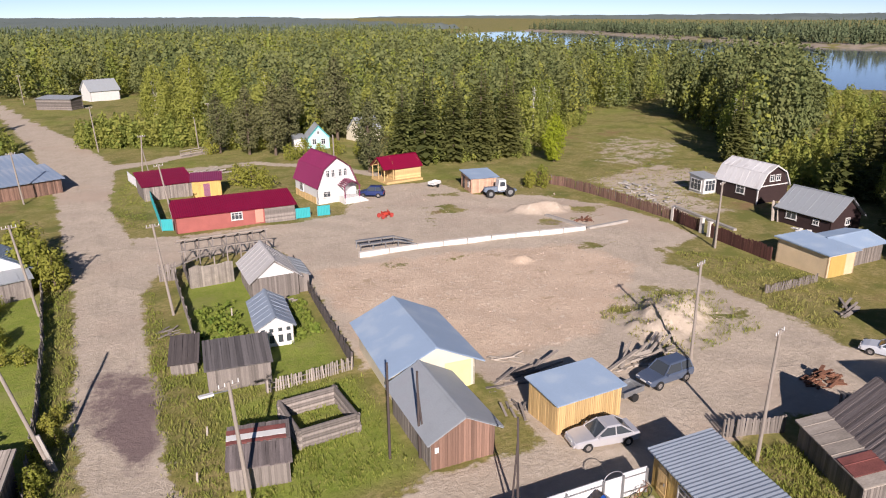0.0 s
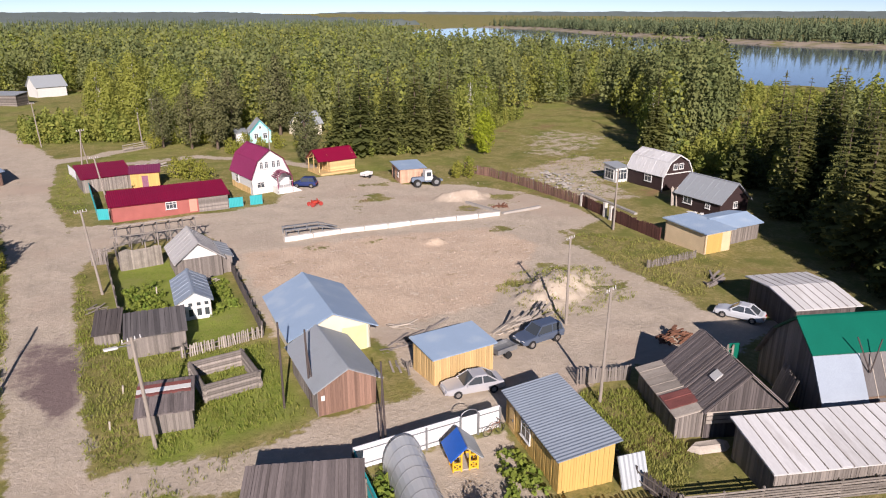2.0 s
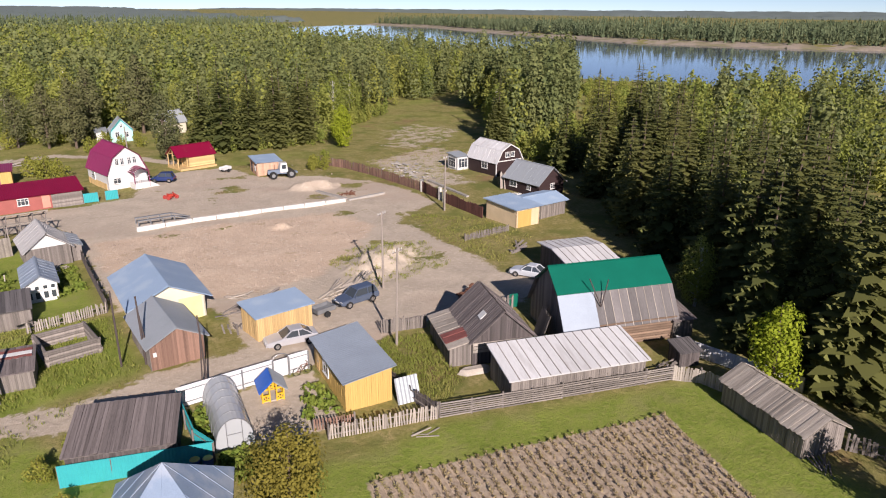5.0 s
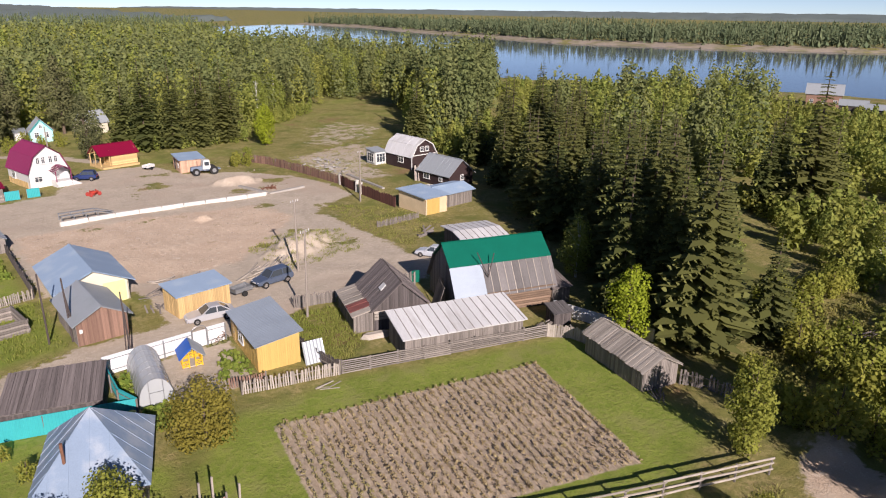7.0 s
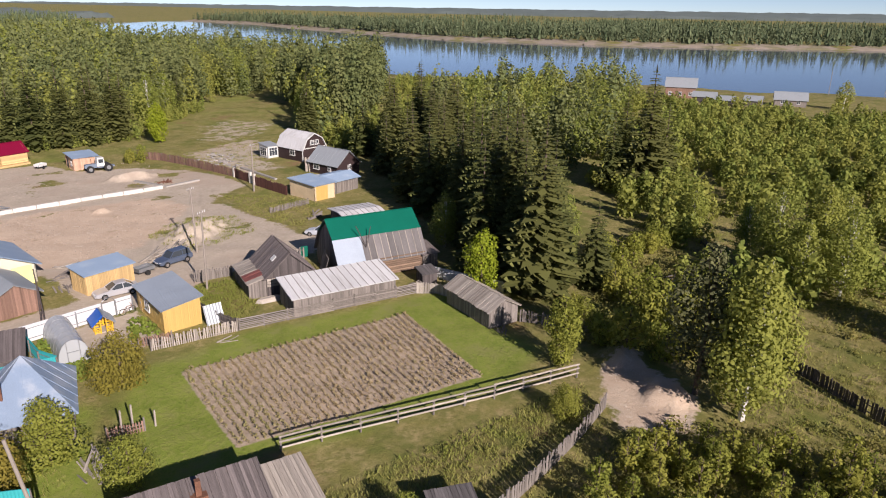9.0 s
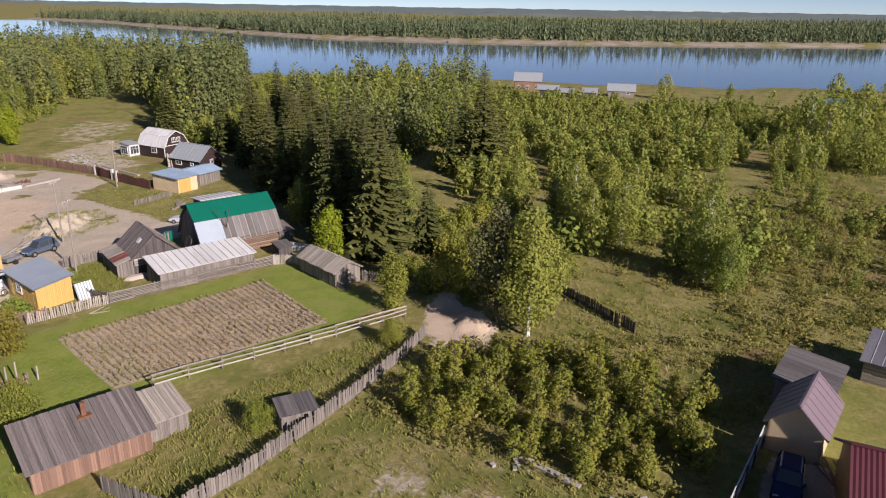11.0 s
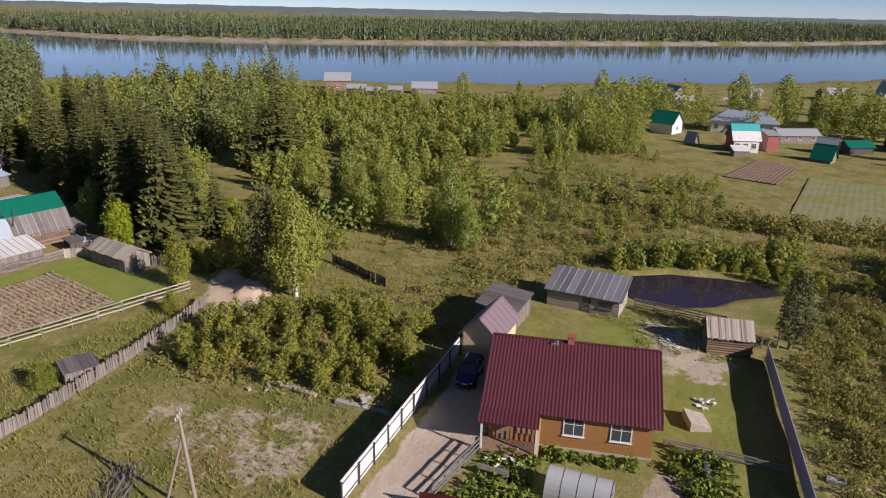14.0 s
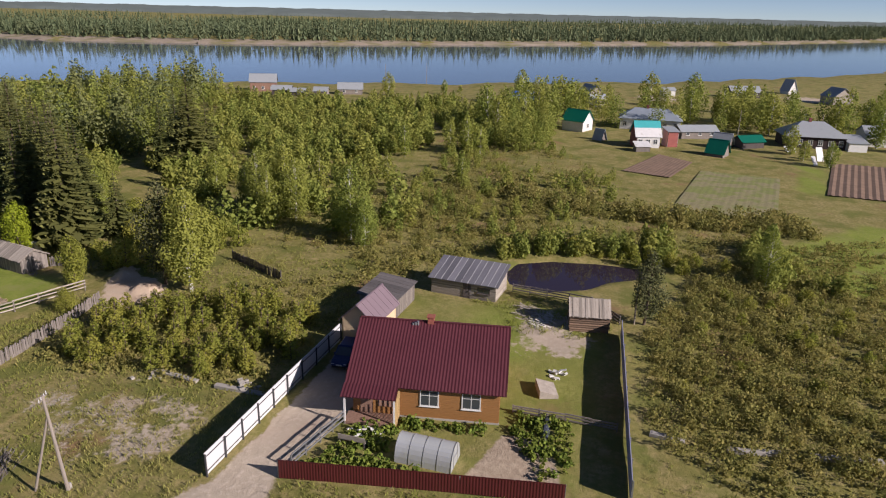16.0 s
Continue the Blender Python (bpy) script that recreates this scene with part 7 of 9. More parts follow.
def car(name, label, x, y, rz, paint, kind="sedan", L=4.4, W=1.74):
    """A car, its nose along +x before the turn."""
    ob = thing(name, label, "car", x, y, rz, z=0.02)
    h, w = L / 2, W / 2
    tall = kind == "suv"
    sill, waist = (0.38, 0.92) if tall else (0.28, 0.80)
    roof = 1.66 if tall else 1.42
    s = Shape()
    tail = waist + (0.06 if tall else 0.04)
    ring_body(s, [(-h, w * 0.80, w * 0.86, sill + 0.16, waist - 0.12, tail - 0.14), (-h + 0.12, w * 0.9, w * 0.96, sill + 0.02, waist - 0.04, tail), (-h * 0.55, w * 0.94, w, sill, waist, tail + 0.03), (h * 0.35, w * 0.94, w, sill, waist - 0.02, waist + 0.06),
                  (h * 0.72, w * 0.92, w * 0.97, sill, waist - 0.08, waist - 0.02), (h - 0.14, w * 0.86, w * 0.9, sill + 0.02, waist - 0.2, waist - 0.13), (h, w * 0.72, w * 0.78, sill + 0.12, waist - 0.3, waist - 0.26)])
    body = part("body", s, paint, ob)
    body.data.polygons.foreach_set("use_smooth", np.zeros(len(body.data.polygons), bool))
    # glazed cabin
    xb, xr, xf, xw = (-h + 0.18, -h + 0.45, h * 0.12, h * 0.42) if tall else (-h * 0.80, -h * 0.42, h * 0.05, h * 0.42)
    base, zt = waist + 0.02, roof - 0.06
    s = Shape()
    s.frustum([(xb, -w * 0.9, base), (xb, w * 0.9, base), (xw, w * 0.88, base), (xw, -w * 0.88, base)][::-1], [(xr, -w * 0.70, zt), (xr, w * 0.70, zt), (xf, w * 0.70, zt), (xf, -w * 0.70, zt)][::-1])
    part("glasshouse", s, GLASS, ob)
    s = Shape()
    s.frustum([(xr - 0.05, -w * 0.73, zt - 0.02), (xr - 0.05, w * 0.73, zt - 0.02), (xf + 0.06, w * 0.73, zt - 0.02), (xf + 0.06, -w * 0.73, zt - 0.02)][::-1], [(xr + 0.1, -w * 0.62, roof), (xr + 0.1, w * 0.62, roof), (xf - 0.12, w * 0.62, roof), (xf - 0.12, -w * 0.62, roof)][::-1])
    part("roof", s, paint, ob)
    for sy in (-1, 1):
        s = Shape()
        for q, r in ((xb, xr), (xw, xf)):
            s.beam((q, sy * w * 0.9, base), (r, sy * w * 0.71, zt), 0.08, 0.07)
        mid = (xr + xf) / 2 - 0.1
        s.beam((mid, sy * w * 0.9, base), (mid, sy * w * 0.715, zt), 0.07, 0.06)
        part("pillar", s, paint, ob)
        s = Shape()
        s.box((xw - 0.35, sy * (w + 0.02) - 0.08, base + 0.02), (xw - 0.2, sy * (w + 0.02) + 0.08, base + 0.16))
        part("mirror", s, paint, ob)
        for fx, nm, mt in ((h - 0.1, "headlight", LAMP_WHITE), (-h + 0.02, "tail_light", LAMP_RED)):
            s = Shape()
            s.box((fx - 0.06, sy * w * 0.66 - 0.16, waist - 0.32), (fx + 0.05, sy * w * 0.66 + 0.12, waist - 0.17))
            part(nm, s, mt, ob)
        for fx in (h * 0.62, -h * 0.60):
            rr = 0.36 if tall else 0.31
            s = Shape()
            s.tube((fx, sy * (w - 0.19), rr), (fx, sy * (w + 0.015), rr), rr, None, 18)
            wheel = part("wheel", s, RUBBER, ob)
            s = Shape()
            s.tube((fx, sy * (w - 0.1), rr), (fx, sy * (w + 0.025), rr), rr * 0.62, rr * 0.55, 12)
            part("rim", s, CHROME, wheel)
    for fx, nm in ((h + 0.01, "front_bumper"), (-h - 0.01, "rear_bumper")):
        s = Shape()
        s.box((fx - 0.06, -w * 0.74, sill + 0.02), (fx + 0.04, w * 0.74, sill + 0.18))
        part(nm, s, RUBBER if tall else paint, ob)
    s = Shape()
    s.box((h - 0.06, -0.26, sill + 0.2), (h + 0.02, 0.26, sill + 0.31))
    part("number_plate", s, WHITE_PAINT, ob)
    return ob


def car_paint(name, col, metal=0.5):
    return surface(name, col, 0.28, 0.04, 1.0, 0.0, metal=metal, spec=0.6)


car("silver_sedan", "silver sedan parked beside the slatted kiosk", 23.6, 29.9, 172, car_paint("silver_paint", (0.55, 0.55, 0.57), 0.35))
car("dark_blue_estate", "dark blue estate car parked by the lumber", 32.2, 34.3, 186, car_paint("blue_grey_paint", (0.13, 0.17, 0.25)), "suv", 4.3)
car("old_white_car", "old pale saloon with its bonnet towards the shed", 50.6, 30.2, 118, car_paint("worn_white_paint", (0.55, 0.58, 0.62), 0.1), L=4.1, W=1.6)
car("blue_offroader", "small blue off-road car on the grass", 29.8, 95.2, 150, car_paint("dark_blue_paint", (0.03, 0.05, 0.16), 0.2), "suv", 3.7, 1.65)
car("navy_estate", "navy blue estate car in the driveway", 31.2, -49.75, 182, car_paint("navy_paint", (0.015, 0.025, 0.10), 0.3), "suv", 4.3)
car("far_white_car", "white car on the far river road", 222, -115, 80, car_paint("far_white_paint", (0.7, 0.7, 0.7), 0.0))

tractor = thing("wheeled_tractor", "old tractor with a white cab and large wheels", "tractor", 47.0, 87.7, 172)
_s = Shape()
_s.box((0.2, -0.38, 0.75), (2.2, 0.38, 1.45)), _s.box((2.2, -0.3, 0.8), (2.35, 0.3, 1.35)), _s.box((-2.6, -0.5, 0.7), (0.2, 0.5, 0.95))
part("hull", _s, surface("tractor_grey_blue", (0.16, 0.20, 0.26), 0.5, 0.2), tractor)
_s = Shape()
_s.frustum([(-0.9, -0.75, 1.0), (-0.9, 0.75, 1.0), (0.4, 0.75, 1.0), (0.4, -0.75, 1.0)][::-1], [(-0.8, -0.65, 2.5), (-0.8, 0.65, 2.5), (0.25, 0.65, 2.5), (0.25, -0.65, 2.5)][::-1])
_cab = part("cab", _s, WHITE_PAINT, tractor)
for _y in (-0.74, 0.74):
    _s = Shape()
    _s.box((-0.65, _y - 0.03, 1.6), (0.1, _y + 0.03, 2.25))
    part("pane", _s, GLASS, _cab)
for _x, _r in ((1.6, 0.62), (-1.4, 0.72)):
    for _y in (-0.85, 0.85):
        _s = Shape()
        _s.tube((_x, _y - 0.22, _r), (_x, _y + 0.22, _r), _r, None, 18)
        _w = part("wheel", _s, RUBBER, tractor)
        _s = Shape()
        _s.tube((_x, _y - 0.24, _r), (_x, _y + 0.24, _r), _r * 0.5, None, 12)
        part("rim", _s, STEEL, _w)
_s = Shape()
_s.tube((1.2, 0.2, 1.4), (1.2, 0.2, 2.4), 0.05)
part("exhaust", _s, RUST, tractor)

trailer = thing("small_trailer", "small grey car trailer beside the kiosk", "trailer", 28.4, 33.6, 10)
_s = Shape()
_s.box((-1.1, -0.65, 0.5), (0.9, 0.65, 0.58)), _s.box((-1.1, -0.65, 0.58), (0.9, -0.6, 0.9)), _s.box((-1.1, 0.6, 0.58), (0.9, 0.65, 0.9)), _s.box((-1.1, -0.6, 0.58), (-1.05, 0.6, 0.9)), _s.box((0.85, -0.6, 0.58), (0.9, 0.6, 0.9))
part("bed", _s, STEEL, trailer)
_s = Shape()
_s.beam((0.9, 0, 0.5), (1.9, 0, 0.35), 0.07, 0.07)
part("drawbar", _s, STEEL, trailer)
for _y in (-0.75, 0.75):
    _s = Shape()
    _s.tube((-0.1, _y - 0.08, 0.3), (-0.1, _y + 0.08, 0.3), 0.3, None, 14)
    part("wheel", _s, RUBBER, trailer)

mower = thing("red_implement", "small red farm implement on the square", "implement", 28.0, 83.8, 15)
_s = Shape()
_s.beam((-0.9, -0.4, 0.45), (0.9, 0.3, 0.5), 0.18, 0.18), _s.beam((-0.3, -0.7, 0.3), (-0.2, 0.7, 0.7), 0.12, 0.12), _s.beam((0.5, -0.6, 0.4), (0.6, 0.5, 0.8), 0.12, 0.12), _s.box((-0.5, -0.3, 0.4), (0.2, 0.3, 0.75))
part("chassis", _s, surface("worn_red_paint", (0.45, 0.05, 0.03), 0.6, 0.25), mower)
for _x, _y in ((-0.7, -0.5), (0.7, -0.4), (-0.7, 0.5), (0.7, 0.5)):
    _s = Shape()
    _s.tube((_x, _y - 0.06, 0.3), (_x, _y + 0.06, 0.3), 0.3, None, 12)
    part("wheel", _s, surface("red_wheel", (0.35, 0.05, 0.04), 0.6), mower)
cart = thing("white_cart", "small pale two-wheeled cart", "cart", 40.6, 97.0, 30)
_s = Shape()
_s.box((-0.9, -0.6, 0.5), (0.9, 0.6, 0.6)), _s.box((-0.9, -0.6, 0.6), (0.9, -0.52, 0.95)), _s.box((-0.9, 0.52, 0.6), (0.9, 0.6, 0.95)), _s.box((0.82, -0.52, 0.6), (0.9, 0.52, 0.95))
part("bed", _s, WHITE_PAINT, cart)
for _y in (-0.66, 0.66):
    _s = Shape()
    _s.tube((0, _y - 0.05, 0.3), (0, _y + 0.05, 0.3), 0.3, None, 12)
    part("wheel", _s, RUBBER, cart)

# ---- greenhouses ----


def greenhouse(name, label, p0, p1, depth, h):
    L, rz = frame_of(p0, p1)
    ob = thing(name, label, "greenhouse", p0[0], p0[1], rz)
    n = 14

    def arc(t, y, k=1.0):
        a = math.pi * (1 - t)
        x, z = math.cos(a), math.sin(a) ** 0.8
        return (L / 2 + L / 2 * x * k, y, h * z * k)
    bays = max(2, round(depth / 2.0))
    for b in range(bays):
        s = Shape()
        y0, y1 = depth * b / bays, depth * (b + 1) / bays - 0.02
        for i in range(n):
            s.poly([arc(i / n, y0), arc((i + 1) / n, y0), arc((i + 1) / n, y1), arc(i / n, y1)])
        part("cover_sheet", s, POLYCARB, ob)
    for b in range(bays * 2 + 1):
        s = Shape()
        y = depth * b / (bays * 2)
        for i in range(n):
            s.beam(arc(i / n, y, 1.005), arc((i + 1) / n, y, 1.005), 0.035, 0.03)
        part("hoop", s, STEEL, ob)
    for y in (0.0, depth):
        s = Shape()
        s.poly([arc(i / n, y) for i in range(n + 1)])
        end = part("end_wall", s, POLYCARB, ob)
        s = Shape()
        for q in (0.3, 0.7):
            s.beam((L * q, y, 0), (L * q, y, h * 0.93), 0.05, 0.05)
        s.beam((L * 0.3, y, h * 0.5), (L * 0.7, y, h * 0.5), 0.05, 0.05)
        part("door_frame", s, STEEL, end)
    return ob


greenhouse("arched_greenhouse", "long arched greenhouse of milky polycarbonate", (13.5, 18.3), (15.9, 17.9), 6.0, 2.15)
greenhouse("small_greenhouse", "short arched polycarbonate greenhouse in the garden", (19.9, -58.6), (17.6, -58.4), 4.2, 1.75)

# ---- loose things ----
barrier_pts = [(20.1, 69.8), (27.1, 70.0), (36.2, 69.3), (48.6, 68.0)]
for (_x0, _y0), (_x1, _y1) in zip(barrier_pts, barrier_pts[1:]):
    _n = max(1, round(length((_x0, _y0), (_x1, _y1)) / 3.1))
    for _i in range(_n):
        _a, _b = Vector((_x0, _y0, 0)).lerp(Vector((_x1, _y1, 0)), _i / _n), Vector((_x0, _y0, 0)).lerp(Vector((_x1, _y1, 0)), (_i + 0.985) / _n)
        _t = thing("concrete_beam", "whitewashed concrete beam lying in a row", "concrete beam", _a.x, _a.y, math.degrees(math.atan2(_b.y - _a.y, _b.x - _a.x)) + random.uniform(-1, 1), group="row of concrete beams")
        _l = (_b - _a).length
        _s = Shape()
        _s.frustum([(0, -0.32, -0.05), (_l, -0.32, -0.05), (_l, 0.32, -0.05), (0, 0.32, -0.05)][::-1], [(0.04, -0.22, 0.55), (_l - 0.04, -0.22, 0.55), (_l - 0.04, 0.22, 0.55), (0.04, 0.22, 0.55)][::-1])
        part("block", _s, CONCRETE_WHITE, _t)
for _p, _q in (((49.2, 68.2), (55.6, 68.9)), ((47.6, 75.5), (49.2, 68.9)), ((25.9, -76.5), (25.3, -79.0)), ((25.1, -82), (25.6, -86)), ((25.8, -88), (26.4, -93)), ((25.6, -33.0), (24.6, -38.5)), ((24.2, -40.5), (23.8, -45.5)), ((65, 60), (66, 72))):
    _l, _r = frame_of(_p, _q)
    _t = thing("kerb_slab", "pale concrete slab lying on the ground", "concrete slab", _p[0], _p[1], _r, group="concrete slabs")
    _s = Shape()
    _s.box((0, -0.25, -0.05), (_l, 0.25, 0.28))
    part("slab", _s, CONCRETE, _t)
ramp = thing("service_ramp", "grey steel inspection ramp on legs", "ramp", 20.6, 71.2, 0)
for _y in (0, 1.6):
    _s = Shape()
    _s.beam((0, _y, 0.9), (4.6, _y, 0.9), 0.35, 0.12), _s.beam((4.6, _y, 0.9), (7.0, _y, 0.05), 0.35, 0.12)
    part("runway", _s, STEEL, ramp)
    for _x in (0.1, 1.6, 3.1, 4.6):
        _s = Shape()
        _s.beam((_x, _y, 0), (_x, _y, 0.88), 0.12, 0.12)
        part("leg", _s, STEEL, ramp)


def heap(name, label, x, y, rx, ry, h, count, material, size, category="debris", rz=0, long=1.0):
    """A pile of tumbled pieces, each a part."""
    ob = thing(name, label, category, x, y, rz)
    s = Shape("piece")
    s.poly([(-0.05, -0.05, 0), (0.05, -0.05, 0), (0.05, 0.05, 0)])
    for _ in range(count):
        a, r = random.uniform(0, 6.28), math.sqrt(random.random())
        px, py = rx * r * math.cos(a), ry * r * math.sin(a)
        e = Euler((random.uniform(-0.3, 0.3), random.uniform(-0.3, 0.3), random.uniform(-0.5, 0.5) if long > 2 else random.uniform(0, 6.28))).to_matrix()
        l = size * random.uniform(0.6, 1.3) * long
        s.bar(Vector((px - l / 2, py, h * (1 - r) * random.random())), e @ Vector((l, 0, 0)), e @ Vector((0, size * random.uniform(0.4, 0.9), 0)), e @ Vector((0, 0, size * random.uniform(0.15, 0.5))))
    part("pieces", s, material, ob)
    return ob


heap("timber_stack", "stack of pale sawn timber and slabs", 33.6, 37.6, 3.0, 0.9, 0.9, 42, PALE_PLANK, 0.35, "lumber", 12, 7)
heap("plank_pile", "dark planks lying behind the kiosk", 24.3, 38.9, 3.4, 0.9, 0.35, 22, GREY_PLANK, 0.3, "lumber", 8, 9)
heap("board_pile", "pale boards on the sandy lot", 23.6, 42.0, 1.4, 0.6, 0.2, 12, PALE_PLANK, 0.25, "lumber", -25, 6)
heap("brush_pile", "boards leaning beside the kiosk", 20.6, 35.2, 0.7, 0.8, 0.5, 10, GREY_PLANK, 0.2, "lumber", 70, 6)
heap("scrap_heap", "rusty heap of scrap iron", 42.6, 29.6, 1.5, 1.0, 1.1, 60, RUST, 0.28, "scrap", 0, 2.5)
heap("rust_scrap", "rusty scrap on the concrete pad", 51.5, 71.5, 1.8, 1.0, 0.3, 26, RUST, 0.3, "scrap", 0, 2)
heap("firewood_heap", "heap of split wood beside the store", 46.6, 9.2, 1.2, 0.7, 0.6, 40, GREY_PLANK, 0.14, "firewood", 0, 4)
heap("pallet_boards", "broken pallet boards on the grass", 25.6, 12.4, 0.9, 0.6, 0.15, 10, PALE_PLANK, 0.14, "lumber", -15, 9)
heap("brushwood_heap", "grey heap of thin brushwood", 10.4, -31.4, 2.2, 1.2, 0.7, 120, GREY_PLANK, 0.06, "brushwood", 30, 26)
heap("rubble", "pale boards and scraps in the yard", 46.4, -64.6, 1.6, 1.9, 0.35, 60, PALE_PLANK, 0.16, "rubble", 90, 7)
heap("rubble", "white sheets and rubble beside the cabin", 44.6, -66.6, 1.2, 2.0, 0.3, 60, CONCRETE_WHITE, 0.2, "rubble", 80, 3.5)
heap("white_sacks", "white sacks piled on a pallet", 33.5, -69.2, 1.0, 0.7, 0.6, 16, WHITE_PAINT, 0.34, "sacks", 0, 1.4)
heap("plank_wreck", "broken pale planks and frames behind the hipped house", 10.6, 2.6, 1.5, 2.2, 0.7, 36, PALE_PLANK, 0.2, "lumber", 60, 8)
heap("leaning_poles", "grey poles leaning against the hut", 44.0, -4.4, 0.8, 0.4, 0.6, 18, GREY_PLANK, 0.09, "poles", 40, 18)
heap("yard_clutter", "planks and clutter before the white gable", 9.5, 60.2, 1.8, 0.7, 0.5, 24, PALE_PLANK, 0.25, "clutter", 0, 4)
heap("roadside_wood", "heap of grey boards by the road", 0.0, 57.5, 1.0, 0.9, 0.4, 16, GREY_PLANK, 0.2, "lumber", 20, 5)
heap("homestead_clutter", "timber and clutter along the lane", 8.0, 122.0, 5.0, 2.5, 0.7, 60, PALE_PLANK, 0.4, "lumber", 20, 5)
heap("broken_cart", "old wooden boat upturned in the grass", 55.6, 37.8, 1.2, 0.5, 0.5, 9, GREY_PLANK, 0.4, "boat", 35, 6)
heap("junk_pile", "junk and tubs beside the porch", 20.8, -55.4, 0.7, 1.6, 0.5, 30, WHITE_PAINT, 0.28, "clutter", 0, 1.4)
heap("foundation_rubble", "concrete rubble among weeds", 25.2, -43.5, 0.8, 0.9, 0.5, 8, CONCRETE, 0.5, "rubble", 0, 1.3)
heap("foundation_rubble", "concrete rubble at the foundation's end", 24.6, -33.5, 0.9, 1.6, 0.3, 8, CONCRETE, 0.4, "rubble", 0, 1.3)
heap("burnt_rubble", "pale rubble on the burnt yard", 68.0, 80.0, 4.5, 7.0, 0.2, 45, CONCRETE, 0.5, "rubble", 0, 1.8)
heap("log_pile", "stacked brown logs beside the garage", 34.4, -52.6, 0.8, 0.6, 0.4, 14, BROWN_PLANK, 0.16, "logs", 10, 14)
heap("yard_bench_clutter", "tables and tubs before the dark house", 72.6, 56.6, 0.6, 1.8, 0.5, 14, WHITE_PAINT, 0.35, "clutter", 0, 1.5)

lid = thing("leaning_sheet", "large pale ribbed sheet leaning against the house", "sheet", 25.9, 16.5, -8)
_s = Shape()
roof_panel(_s, (0, 0, 0), (1.75, 0, 0), (0, 0.75, 1.75), "corr")
part("sheet", _s, GREY_METAL, lid)
awning = thing("upturned_boat", "pale upturned boat beside the log cottage", "boat", 33.3, 17.2, -15)
_s = Shape()
_s.frustum([(-1.5, 0, 0.05), (-0.9, -0.5, 0.05), (0.9, -0.5, 0.05), (1.4, -0.1, 0.05), (0.9, 0.5, 0.05), (-0.9, 0.5, 0.05)][::-1], [(-1.2, 0, 0.4), (-0.8, -0.25, 0.45), (0.8, -0.25, 0.45), (1.2, 0, 0.42), (0.8, 0.25, 0.45), (-0.8, 0.25, 0.45)][::-1])
part("hull", _s, PALE_PLANK, awning)
box = thing("timber_sandbox", "low slanted timber cover in the yard", "cold frame", 30.2, -68.2, 15)
_s = Shape()
_s.frustum([(-1.1, -0.8, 0), (1.1, -0.8, 0), (1.1, 0.8, 0), (-1.1, 0.8, 0)][::-1], [(-1.1, -0.8, 0.3), (1.1, -0.8, 0.3), (1.1, 0.8, 0.75), (-1.1, 0.8, 0.75)][::-1])
part("frame", _s, PALE_PLANK, box)
bed = thing("cold_frame", "long low cold frame under dark film", "cold frame", 22.6, -68.6, 0)
_s = Shape()
for _k in range(9):
    _s.tube((0.4 * _k, -0.45, 0), (0.4 * _k, 0, 0.5), 0.02, None, 5), _s.tube((0.4 * _k, 0.45, 0), (0.4 * _k, 0, 0.5), 0.02, None, 5)
part("hoop", _s, STEEL, bed)
_s = Shape()
_s.frustum([(0, -0.4, 0), (3.2, -0.4, 0), (3.2, 0.4, 0), (0, 0.4, 0)][::-1], [(0.1, -0.12, 0.42), (3.1, -0.12, 0.42), (3.1, 0.12, 0.42), (0.1, 0.12, 0.42)][::-1])
part("film", _s, surface("dark_film", (0.05, 0.06, 0.09), 0.35, 0.2), bed)
for _p in ((11.9, 17.2), (12.6, 16.9)):
    _t = thing("blue_barrel", "open blue water barrel in the garden", "barrel", *_p, group="barrels")
    _s = Shape()
    _s.tube((0, 0, 0), (0, 0, 0.85), 0.3, None, 16)
    part("drum", _s, surface("dull_blue_plastic", (0.05, 0.10, 0.25), 0.5), _t)
    _s = Shape()
    _s.tube((0, 0, 0.84), (0, 0, 0.87), 0.31, 0.27, 16)
    part("rim", _s, YELLOW_PAINT, _t)
for _p, _h in (((12.6, 5.2), 1.9), ((13.3, 5.0), 2.1), ((14.7, 4.6), 1.2), ((5.0, 58.2), 1.1), ((1.2, 40.6), 0.6), ((0.2, 35.8), 0.7)):
    _t = thing("garden_stake", "grey upright garden stake", "stake", *_p, group="stakes")
    _s = Shape()
    _s.beam((0, 0, -0.1), (0.06, 0.05, _h), 0.11, 0.11)
    part("stake", _s, PALE_PLANK, _t)
fence("little_brown_fence", "short brown paling behind the hipped house", [(11.6, 5.2), (13.9, 4.5)], 0.95, "picket", BROWN_PLANK, 0.03, GREY_PLANK, 0.03)
bench = thing("garden_bench", "grey timber garden bench beside the porch", "bench", 18.9, -54.8, 85)
_s = Shape()
_s.box((-1.1, -0.2, 0.42), (1.1, 0.2, 0.47)), _s.box((-1.1, 0.2, 0.5), (1.1, 0.24, 0.9))
part("seat", _s, PALE_PLANK, bench)
for _x in (-1.0, 1.0):
    _s = Shape()
    _s.box((_x - 0.04, -0.18, 0), (_x + 0.04, 0.2, 0.42))
    part("leg", _s, GREY_PLANK, bench)
bike = thing("bicycle", "bicycle leaning on the white fence", "bicycle", 22.2, 24.5, 5)
for _x in (-0.5, 0.5):
    _s = Shape()
    for _k in range(14):
        _a, _b = 6.2832 * _k / 14, 6.2832 * (_k + 1) / 14
        _s.tube((_x + 0.33 * math.cos(_a), 0, 0.34 + 0.33 * math.sin(_a)), (_x + 0.33 * math.cos(_b), 0, 0.34 + 0.33 * math.sin(_b)), 0.025, None, 5)
    part("wheel", _s, RUBBER, bike)
_s = Shape()
